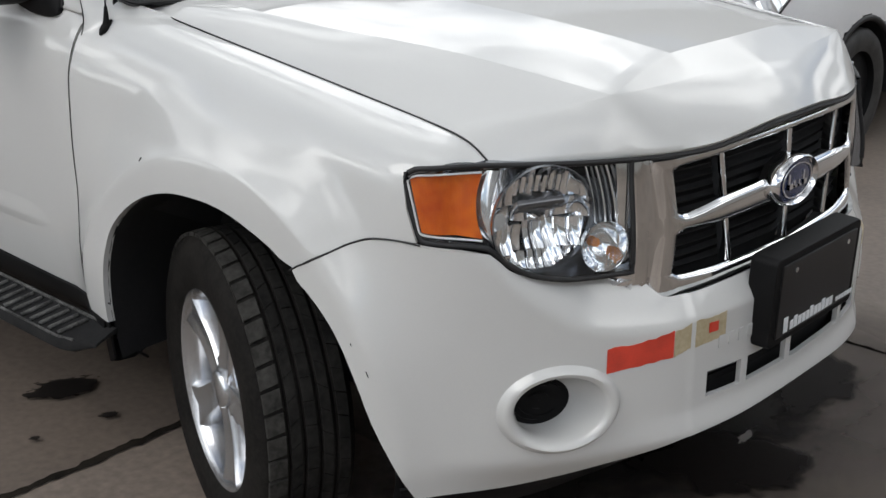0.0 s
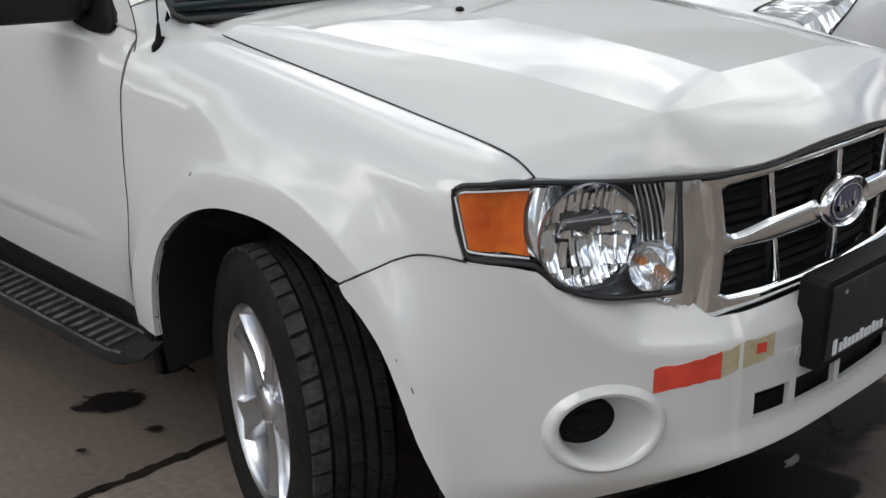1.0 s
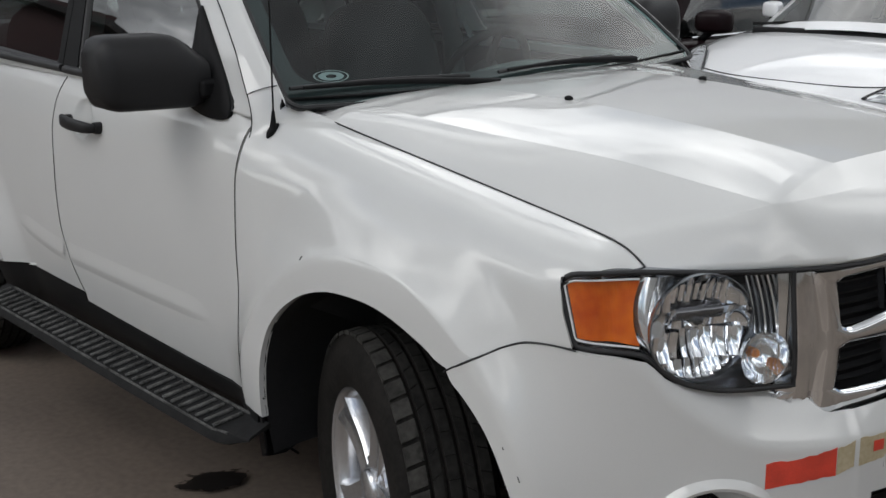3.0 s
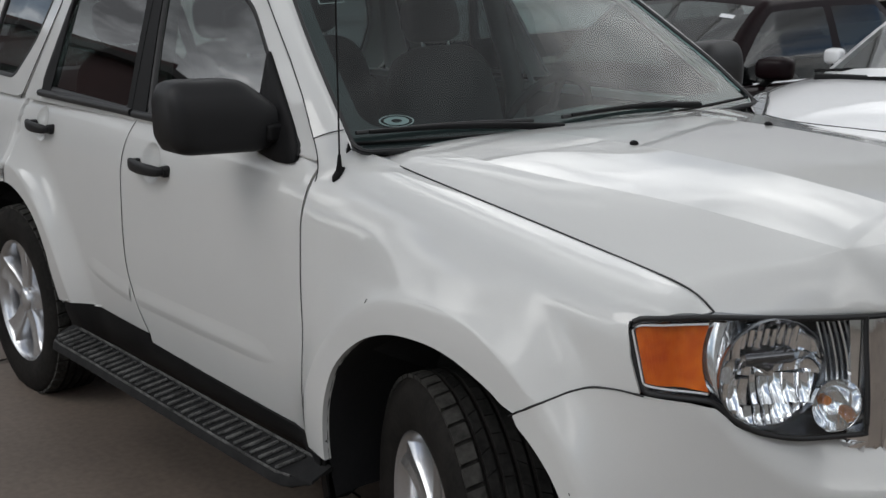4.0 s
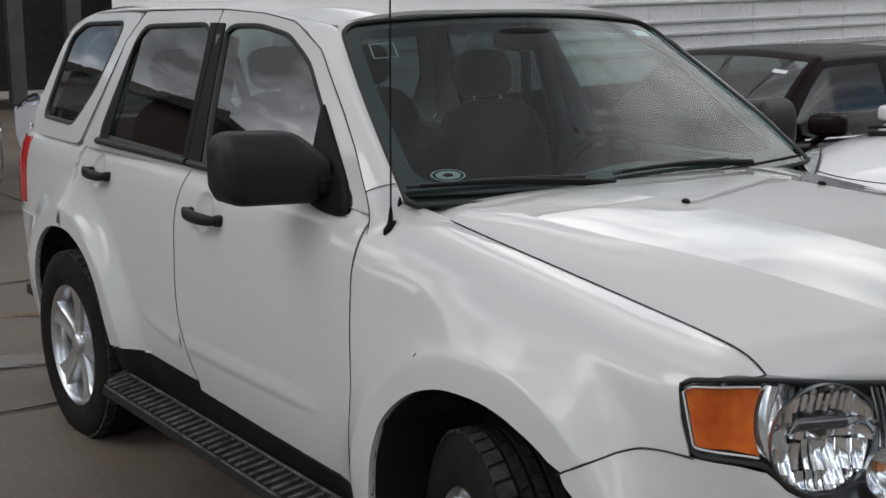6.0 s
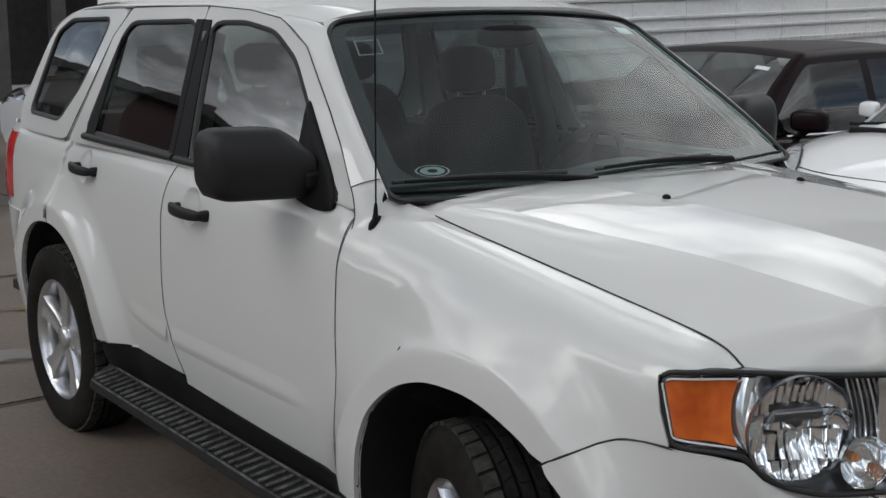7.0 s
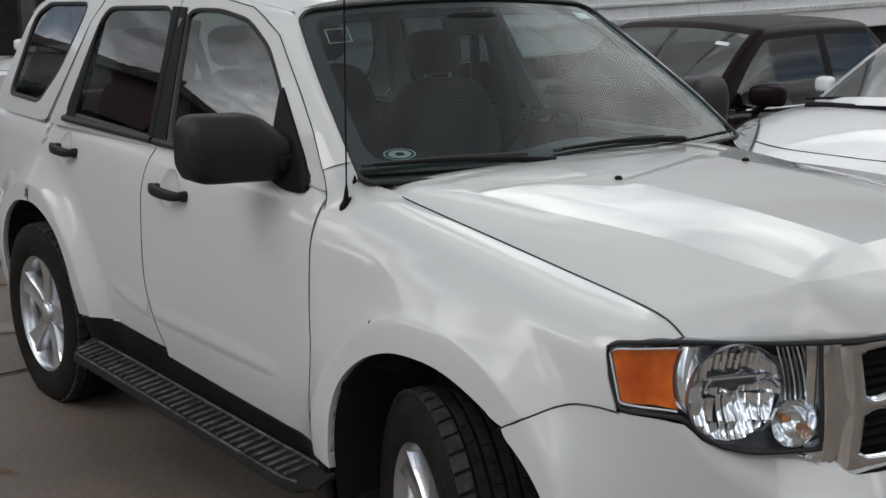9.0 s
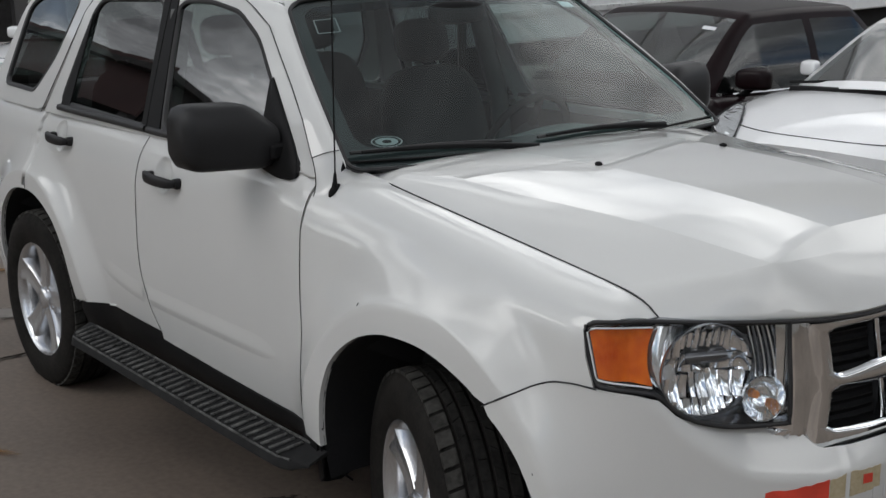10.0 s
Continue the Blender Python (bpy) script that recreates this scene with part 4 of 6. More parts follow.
def rounded(pts, r=0.045, n=5):
    """An outline with its corners turned round; alike outlines keep their pairing."""
    out = []
    for k, p in enumerate(pts):
        p, a, b = Vector(p), Vector(pts[k - 1]), Vector(pts[(k + 1) % len(pts)])
        u, v = (a - p), (b - p)
        ra, rb = min(r, 0.4 * u.length), min(r, 0.4 * v.length)
        s0, s1 = p + u.normalized() * ra, p + v.normalized() * rb
        for i in range(n + 1):
            t = i / n
            q = s0 * (1 - t) ** 2 + p * 2 * t * (1 - t) + s1 * t * t
            out.append((q.x, q.y))
    return out


def inset(pts, d):
    """The outline drawn in by d towards its inside (clockwise or not)."""
    n = len(pts)
    area = sum(pts[i][0] * pts[(i + 1) % n][1] - pts[(i + 1) % n][0] * pts[i][1] for i in range(n))
    sg = 1 if area > 0 else -1
    out = []
    for i in range(n):
        a, b = pts[i - 1], pts[(i + 1) % n]
        tx, ty = b[0] - a[0], b[1] - a[1]
        l = math.hypot(tx, ty) or 1
        out.append((pts[i][0] - sg * ty / l * d, pts[i][1] + sg * tx / l * d))
    return out


def window_ring(name, outline, steps, mat, parent, n=80, label="", flip=False):
    """A frame that follows an outline: steps of (inset, outward)."""
    base = resample(outline, n)
    g = [[pane_point(x, z, o) for x, z in (inset(base, d) if d else base)] for d, o in steps]
    bm = sheet(g, closed=True)
    return part(name, mirrored(bm) if flip else bm, mat, parent, label)


def window_pane(name, outline, d, out, mat, parent, n=80, label="", flip=False):
    pts = inset(resample(outline, n), d)
    cx, cz = sum(p[0] for p in pts) / n, sum(p[1] for p in pts) / n
    g = [[pane_point(cx + (x - cx) * k, cz + (z - cz) * k, out) for x, z in pts] for k in (1, 0.6, 0.25, 0.01)]
    bm = sheet(g, closed=True)
    ob = part(name, mirrored(bm) if flip else bm, mat, parent, label)
    return ob


FRONT_WIN = [(-1.462, 1.168), (-1.600, 1.560), (-1.560, 1.590), (-1.380, 1.592), (-1.180, 1.566), (-1.010, 1.490), (-0.840, 1.350), (-0.700, 1.240), (-0.620, 1.1775), (-0.575, 1.142)]
REAR_WIN = [(-2.330, 1.192), (-2.265, 1.538), (-2.215, 1.584), (-1.740, 1.594), (-1.690, 1.560), (-1.592, 1.168)]
QUARTER_WIN = [(-2.655, 1.206), (-2.515, 1.350), (-2.437, 1.555), (-2.445, 1.596), (-2.880, 1.588), (-3.005, 1.535), (-3.030, 1.212)]
ROOF_EDGE = [(-0.545, 1.187), (-0.561, 1.203), (-0.653, 1.286), (-0.755, 1.366), (-0.904, 1.476), (-1.036, 1.556), (-1.178, 1.602), (-1.365, 1.626), (-1.657, 1.640), (-1.967, 1.640), (-2.4, 1.638), (-2.75, 1.628), (-2.90, 1.612), (-2.99, 1.585), (-3.05, 1.545)]
gap_line([pane_point(x, z, 0.0078) for x, z in runs([(-2.503, 1.142), (-2.42, 1.33), (-2.348, 1.53), (-2.256, 1.632)], 6)], 0.0016)
for s in (False, True):
    fix = mirrored if s else (lambda b: b)
    d1, d2 = RING[0][s], RING[1][s]
    # painted side frame of the greenhouse, from the windows' edges out to the roof
    for name, par, win, outer in (("door_frame", d1, FRONT_WIN, [(-1.552, 1.142), (-1.652, 1.585), (-1.650, 1.636), (-1.365, 1.624), (-1.165, 1.600), (-0.975, 1.524), (-0.757, 1.3645), (-0.650, 1.2805), (-0.5475, 1.184), (-0.520, 1.134)]),
                                  ("door_frame", d2, REAR_WIN, [(-2.500, 1.142), (-2.345, 1.53), (-2.25, 1.631), (-1.658, 1.637), (-1.660, 1.585), (-1.558, 1.142)]),
                                  ("pillar", car, QUARTER_WIN, [(-2.506, 1.142), (-2.425, 1.33), (-2.352, 1.53), (-2.262, 1.631), (-2.87, 1.622), (-3.045, 1.555), (-3.165, 1.142)])):
        inn, out = rounded(win), rounded(outer, 0.11 if name == "pillar" else 0.016)
        g = [[pane_point(*p, 0.006).lerp(pane_point(*q, -0.007 + 0.015 * smooth01(1.09, 1.28, q[1])), t) for p, q in zip(inn, out)] for t in (0, 0.25, 0.5, 0.75, 1)]
        g = [[pane_point(*p, -0.012) for p in inn]] + g + [[pane_point(*q, -0.02) for q in out]]
        bm = sheet(g, closed=True, flip=True)
        part(name, fix(bm), PAINT, par)
    for par, win, gl, nm in ((d1, FRONT_WIN, SIDEGLASS, "front"), (d2, REAR_WIN, TINTED, "rear"), (car, QUARTER_WIN, TINTED, "quarter")):
        fr = window_ring("window_seal", win, [(-0.005, 0.005), (-0.004, 0.0085), (0.005, 0.0085), (0.010, 0.005), (0.011, -0.012)], SEAL, par, flip=s)
        window_pane("window_pane", win, 0.010, -0.002, gl, par, flip=s)
    # black pillar plates between the doors and the mirror's corner plate
    for x0, x1, x2, x3, par in ((-1.462, -1.602, -1.650, -1.557, d1), (-1.562, -1.656, -1.695, -1.596, d2)):
        g = [[pane_point(a + (b - a) * k / 6, 1.165 + 0.43 * k / 6, 0.0125) for k in range(7)] for a, b in ((x0, x1), ((x0 + x3) / 2, (x1 + x2) / 2), (x3, x2))]
        part("pillar_plate", fix(sheet(g, flip=True)), BLACK, par, solid=0.006)
    g = [[pane_point(-1.50 - 0.135 * k / 6 - 0.075 * i, 1.16 + 0.436 * k / 6, 0.0105) for k in range(7)] for i in range(2)]
    part("pillar_trim", fix(sheet(g, flip=True)), BLACK, car, solid=0.004)
    part("panel_gap", fix(tube([pane_point(x, z, 0.0078) for x, z in runs([(-0.546, 1.186), (-0.648, 1.282), (-0.753, 1.3665), (-0.971, 1.526), (-1.085, 1.574), (-1.172, 1.6035), (-1.365, 1.6255), (-1.633, 1.6375), (-2.24, 1.6355)], 4)], 0.0018, 6)), SEAL, car)
    g = [[pane_point(-2.314 + 0.057 * k / 8 + 0.085 * (1 - k / 8) ** 0.9 * i / 3, 1.185 + 0.345 * k / 8, 0.0105) for k in range(9)] for i in range(4)]
    part("pillar_plate", fix(sheet(g)), BLACK, d2, solid=0.005)
    part("belt_strip", fix(tube([pane_point(x, 1.160 + 0.010 * (-x - 1.0) / 1.3, 0.008) for x in (-0.82, -0.9, -1.2, -1.5, -1.548)], 0.013, 8)), SEAL, d1)
    part("belt_strip", fix(tube([pane_point(x, 1.160 + 0.014 * (-x - 1.0) / 1.3, 0.008) for x in (-1.568, -1.8, -2.1, -2.325)], 0.013, 8)), SEAL, d2)
    # corner plate and mirror
    sail = resample([(-0.872, 1.388), (-0.858, 1.382), (-0.640, 1.205), (-0.596, 1.150), (-0.600, 1.118), (-0.700, 1.116), (-0.815, 1.138)], 70)
    cx, cz = sum(q[0] for q in sail) / 70, sum(q[1] for q in sail) / 70
    g = [[pane_point(cx + (x - cx) * k, cz + (z - cz) * k, o) for x, z in sail] for k, o in ((1.0, 0.0), (1.0, 0.012), (0.96, 0.016), (0.6, 0.018), (0.02, 0.019))]
    part("mirror_plate", fix(sheet(g, closed=True)), BLACK, d1)
    g = []
    for k in range(15):
        t = k / 14
        y = -0.838 - 0.272 * t
        r = 0.90 + 0.10 * smooth01(0, 0.2, t)
        if t > 0.80:
            r *= 0.62 + 0.38 * math.sqrt(max(0.0, 1 - ((t - 0.80) / 0.20) ** 2))
        ring = []
        for j in range(36):
            a = j * math.tau / 36
            c_, s_ = math.cos(a), math.sin(a)
            px = 0.082 * math.copysign(abs(c_) ** 0.42, c_) * r
            pz = 0.097 * math.copysign(abs(s_) ** 0.42, s_) * r
            if px > 0:
                px *= 0.95 - 0.40 * max(0, pz / 0.097) ** 2
            # the inboard upper corner is cut away
            pz -= 0.058 * max(0, 1 - t / 0.34) ** 1.5 * max(0, pz / 0.097)
            ring.append(Vector((-0.775 + px - 0.04 * t, y, 1.231 + pz * 0.97 + 0.006 * t)))
        g.append(ring)
    bm = sheet(g, closed=True)
    bm.verts.ensure_lookup_table()
    bm.faces.new([bm.verts[i] for i in range(14 * 36, 15 * 36)]), bm.faces.new([bm.verts[i] for i in range(36)])
    mir = part("mirror", fix(bm), MIRRORBLACK, d1, "textured black door mirror")
    bm = bmesh.new()
    box(bm, -0.800, -0.690, -0.875, -0.80, 1.165, 1.212)
    part("mirror_arm", fix(bm), BLACK, d1, bevel=0.012)
    part("mirror_glass", fix(sheet([[Vector((-0.860 - 0.035 * k / 4, -0.885 - 0.18 * k / 4, 1.175 + 0.130 * i / 4)) for i in range(5)] for k in range(5)])), CHROME, d1)
    # handles
    for par, xf, z, long in ((d1, -1.250, 1.024, 0.222), (d2, -2.190, 1.056, 0.212)):
        g = []
        for i in range(25):
            t = i / 24
            x = xf - long * t
            cap = math.sqrt(max(0.0, 1 - (2 * t - 1) ** 6))
            hgt, deep = (0.0165 + 0.003 * t) * (0.25 + 0.75 * cap), 0.011 * (0.3 + 0.7 * cap)
            c0 = Vector((x, side(x, z).y - 0.006 - 0.036 * math.sin(math.pi * t) ** 0.35, z + 0.006 * t))
            g.append([c0 + Vector((0, deep * math.copysign(abs(math.cos(a * math.tau / 16)) ** 0.7, math.cos(a * math.tau / 16)), hgt * math.copysign(abs(math.sin(a * math.tau / 16)) ** 0.7, math.sin(a * math.tau / 16)))) for a in range(16)])
        bm = sheet(g, closed=True)
        bm.verts.ensure_lookup_table()
        bm.faces.new([bm.verts[k] for k in range(16)]), bm.faces.new([bm.verts[k] for k in range(24 * 16, 25 * 16)])
        part("handle", fix(bm), MIRRORBLACK, par, "black grip handle")
        for xe in (xf - 0.012, xf - long + 0.012):
            part("handle_foot", fix(rounded_block(bmesh.new(), 0.036, 0.034, 0.024, 0.012, m=Matrix.Translation((xe, side(xe, z).y + 0.006, z)) @ Matrix.Rotation(radians(-90), 4, "Z"))), MIRRORBLACK, par)

# roof, pillars, screen
def screen_point(u, v, out=0.0):
    """The windscreen: u from the right to the left edge, v from the base up."""
    y = -(0.785 - 0.185 * v) * (1 - 2 * u)
    k = 1 - (1 - 2 * u) ** 2
    x = -0.455 - 0.600 * v + (0.055 + 0.015 * v) * k - 0.034 * math.sin(math.pi * v)
    z = 1.160 + 0.433 * v - 0.018 * (1 - v) * k + 0.030 * v * k + 0.022 * math.sin(math.pi * v)
    # the glass wraps round at its sides
    wrap = (1 - 2 * u) * abs(1 - 2 * u) ** 2 * (0.3 + 0.7 * smooth01(0.0, 0.3, v))
    x, y = x + 0.026 * abs(wrap), y - 0.013 * wrap
    return Vector((x + out * 0.64, y, z + out * 0.77))


def roof_point(u, v):
    """The roof: u from the right to the left, v from the screen back."""
    k = 1 - (1 - 2 * u) ** 4
    top = screen_point(u, 1, 0.004)
    x = top.x - 0.012 + (-3.06 - top.x) * v
    edge = spline([(-3.12, 1.550), (-3.00, 1.590), (-2.75, 1.632), (-2.4, 1.644), (-1.657, 1.646), (-1.365, 1.634), (-1.178, 1.612), (-1.0, 1.585)], x)
    w = 0.645 - 0.02 * smooth01(-2.3, -3.0, x) if x < -2.3 else 0.645
    w = min(w, 0.613 + 0.040 * smooth01(0, 0.16, v))
    return Vector((x, -w * (1 - 2 * u), edge + 0.050 * k))


part("roof", sheet([[roof_point(i / 32, k / 40) for k in range(41)] for i in range(33)]), PAINT, car, solid=0.012)
for s in (False, True):
    fix = mirrored if s else (lambda b: b)
    # the fender's upper corner rises into the pillar's foot
    tops = [pane_point(-0.545, 1.187, 0.007).lerp(screen_point(0, 0.085, 0.006), k / 6) + Vector((0.001, -0.003, 0.003)) * math.sin(math.pi * k / 6) for k in range(7)]
    rims = tops + [screen_point(0.030 * (k / 6) ** 2, 0.085 * (1 - k / 6) ** 1.5, 0.005 - 0.009 * k / 6) for k in range(1, 7)]
    g = []
    for k, p1 in enumerate(rims):
        t = k / (len(rims) - 1)
        x, q = -0.519 + 0.165 * t, 1.070 + 0.076 * t
        p0 = side(x, q, -0.0006)
        reach = (p1 - p0).length
        d0 = (side(x, q + 0.003) - side(x, q)).normalized() * reach * 1.1
        d1_ = (p1 - p0).lerp(Vector((-0.62, 0.22, 0.75)) * reach, max(0.0, 1 - 1.8 * t))
        row = []
        for i in range(11):
            h = i / 10
            row.append(p0 * (2 * h ** 3 - 3 * h * h + 1) + d0 * (h ** 3 - 2 * h * h + h) + p1 * (3 * h * h - 2 * h ** 3) + d1_ * (h ** 3 - h * h))
        g.append(row)
    part("fender_corner", fix(sheet(g, flip=True)), PAINT, car)
    part("cowl_end", fix(sheet([[q + Vector((-0.004, 0.012, -0.006)) for q in row[3:]] for row in g[7:]])), BLACK, car)
    part("panel_gap", fix(tube([q + Vector((-0.0005, -0.0008, 0)) for q in g[0]], 0.0015, 6)), SEAL, car)
    part("panel_gap", fix(tube([q + Vector((0.0005, -0.0012, 0.001)) for q in tops], 0.0014, 6)), SEAL, car)
    g = []
    for x, z in runs(ROOF_EDGE, 4):
        a = pane_point(x, z, 0.008)
        # inner edge: the screen's side up to the roof's corner, then the roof's side
        v = (z - 1.168) / 0.425
        if x > -1.30:
            t = min(1, max(0, (-0.49 - x) / 0.81))
            b = screen_point(0, min(1, t * 1.12), 0.006)
            if t * 1.12 > 1:
                b = roof_point(0, (t * 1.12 - 1) * 0.9)
        else:
            b = roof_point(0, max(0.0, (x + 1.012) / (-3.06 + 1.012)))
        bulge = Vector((0.001, -0.003, 0.003)) * min(1.0, (b - a).length / 0.06)
        g.append([a + Vector((0, 0.03, -0.004)), a] + [a.lerp(b, u) + bulge * math.sin(math.pi * u) for u in (0.2, 0.5, 0.8)] + [b, b + Vector((0, 0.02, -0.012))])
    part("roof_pillar", fix(sheet(g)), PAINT, car)


def screen_loop(edge, top, low, r, out, r_low=0.034, n=8, m=16):
    """A rounded outline on the windscreen, drawn in by edge at the sides, top and low."""
    w_, h_ = 1.42, 0.74
    r_low = min(r, r_low)
    corners = ((edge + r_low, low + r_low, 180, r_low), (w_ - edge - r_low, low + r_low, 270, r_low), (w_ - edge - r, h_ - top - r, 0, r), (edge + r, h_ - top - r, 90, r))
    arcs = [[(cx + rc * math.cos(radians(a0 + 90 * i / n)), cz + rc * math.sin(radians(a0 + 90 * i / n))) for i in range(n + 1)] for cx, cz, a0, rc in corners]
    pts = []
    for a, b in zip(arcs, arcs[1:] + arcs[:1]):
        pts += a + [(a[-1][0] + (b[0][0] - a[-1][0]) * i / m, a[-1][1] + (b[0][1] - a[-1][1]) * i / m) for i in range(1, m)]
    return [screen_point(px / w_, pz / h_, out) for px, pz in pts]


part("windscreen", sheet([[screen_point(0.005 + 0.99 * i / 28, k / 20) for k in range(21)] for i in range(29)]), SHIELD, car, "tinted laminated windscreen")
frame_rings = [screen_loop(0.0, -0.004, 0.0, 0.003, 0.0035), screen_loop(0.003, 0.002, -0.012, 0.07, 0.005), screen_loop(0.006, 0.005, -0.010, 0.07, -0.004)]
part("screen_frame", sheet(frame_rings, closed=True, flip=True, skip=lambda i, j: j < 34), PAINT, car)
part("screen_frame", sheet(frame_rings, closed=True, flip=True, skip=lambda i, j: j >= 34), SEAL, car, "black lower corners")
loop = screen_loop(0.009, 0.008, -0.006, 0.07, 0.004)
part("screen_seal", tube(loop + loop[:1], 0.0065, 6, caps=False), SEAL, car)
part("screen_border", sheet([screen_loop(0.008, 0.007, -0.01, 0.07, -0.004), screen_loop(0.062, 0.045, 0.070, 0.06, -0.004, 0.06)], closed=True, flip=True), SEAL, car, "black printed border")
# shade band along the top
g = [[screen_point(0.045 + 0.91 * i / 28, v, -0.006) for v in (0.88, 0.92, 0.95)] for i in range(29)]
part("shade_band", sheet(g), glass_material("shade_tint", (0.14, 0.18, 0.23), 0.0), car, "dark tint band")
# cowl below the screen and wipers
g = [[screen_point(i / 28, 0.03, 0.004).lerp(Vector((spline([(0.0, -0.44), (0.4, -0.462), (0.74, -0.52)], abs(screen_point(i / 28, 0).y)) + 0.015, screen_point(i / 28, 0).y, bonnet(-0.45, min(0.69, abs(screen_point(i / 28, 0).y))) - 0.02)), t) + Vector((0, 0, -0.012 * math.sin(math.pi * t))) for t in (0, 0.3, 0.6, 1)] for i in range(29)]
part("cowl", sheet(g), BLACK, car, solid=0.006)
for u0, v0, u1, v1 in ((0.42, 0.01, 0.035, 0.050), (0.80, 0.02, 0.46, 0.055)):
    a = [screen_point(u0 + (u1 - u0) * i / 12, v0 + (v1 - v0) * i / 12 + 0.020 * math.sin(math.pi * i / 12), 0.024) for i in range(13)]
    arm = part("wiper", tube(a, 0.008, 8, radii=[0.011 - 0.006 * i / 12 for i in range(13)]), BLACK, car, "black wiper arm and blade")
    b = [screen_point(u0 + (u1 - u0) * (0.12 + 0.93 * i / 12), 0.062 + 0.012 * math.sin(math.pi * i / 12), 0.013) for i in range(13)]
    part("wiper_blade", tube(b, 0.0055, 6), SEAL, arm)
# vehicle sticker low on the screen, and one high on the far side
for r0, r1 in ((1.0, 0.90), (0.72, 0.30)):
    g = [[screen_point(0.108 + 0.034 * r * math.cos(a * math.tau / 28), 0.122 + 0.026 * r * math.sin(a * math.tau / 28), -0.003) for a in range(28)] for r in (r0, r1)]
    part("screen_sticker", sheet(g, closed=True), GREY_PRINT, car, "oval pale sticker")
g = [[screen_point(0.90 + 0.05 * i, 0.86 + 0.05 * k, -0.003) for k in range(2)] for i in range(2)]
part("screen_sticker", sheet(g), WHITE_PRINT, car, "small white sticker")
# a pale sticker frame high on the screen
corner = ((0.062, 0.845), (0.122, 0.845), (0.122, 0.745), (0.062, 0.745))
mid_u, mid_v = 0.092, 0.795
g = [[screen_point(mid_u + (u - mid_u) * k, mid_v + (v - mid_v) * k, -0.0035) for u, v in corner] for k in (1.0, 0.90)]
part("screen_sticker", sheet(g, closed=True), GREY_PRINT, car, "thin pale sticker frame")
# washer nozzles
for y in (-0.262, 0.262):
    bm = bmesh.new()
    bmesh.ops.create_uvsphere(bm, u_segments=12, v_segments=8, radius=0.0095)
    for v in bm.verts:
        v.co = Vector((v.co.x * 1.3, v.co.y, max(-0.3, v.co.z) * 0.8)) + Vector((-0.005, y, bonnet(-0.005, y) + 0.003))
    part("washer_nozzle", bm, BLACK, car)
# aerial
base = side(-0.466, 1.082, 0.002)
part("aerial_base", tube([side(-0.467, q, 0.003) for q in (1.060, 1.070, 1.082, 1.094, 1.104)], 0.01, 12, radii=[0.003, 0.009, 0.0105, 0.008, 0.003]), BLACK, car)
part("aerial_collar", tube([base, base + Vector((0, 0.002, 0.022)), base + Vector((0, 0.003, 0.048))], 0.01, 12, radii=[0.0095, 0.0065, 0.0038]), BLACK, car)
part("aerial_rod", tube([base + Vector((0, 0.003, 0.04)), base + Vector((0.001, 0.004, 0.30)), base + Vector((0.002, 0.008, 0.80))], 0.0026, 6), BLACK, car)

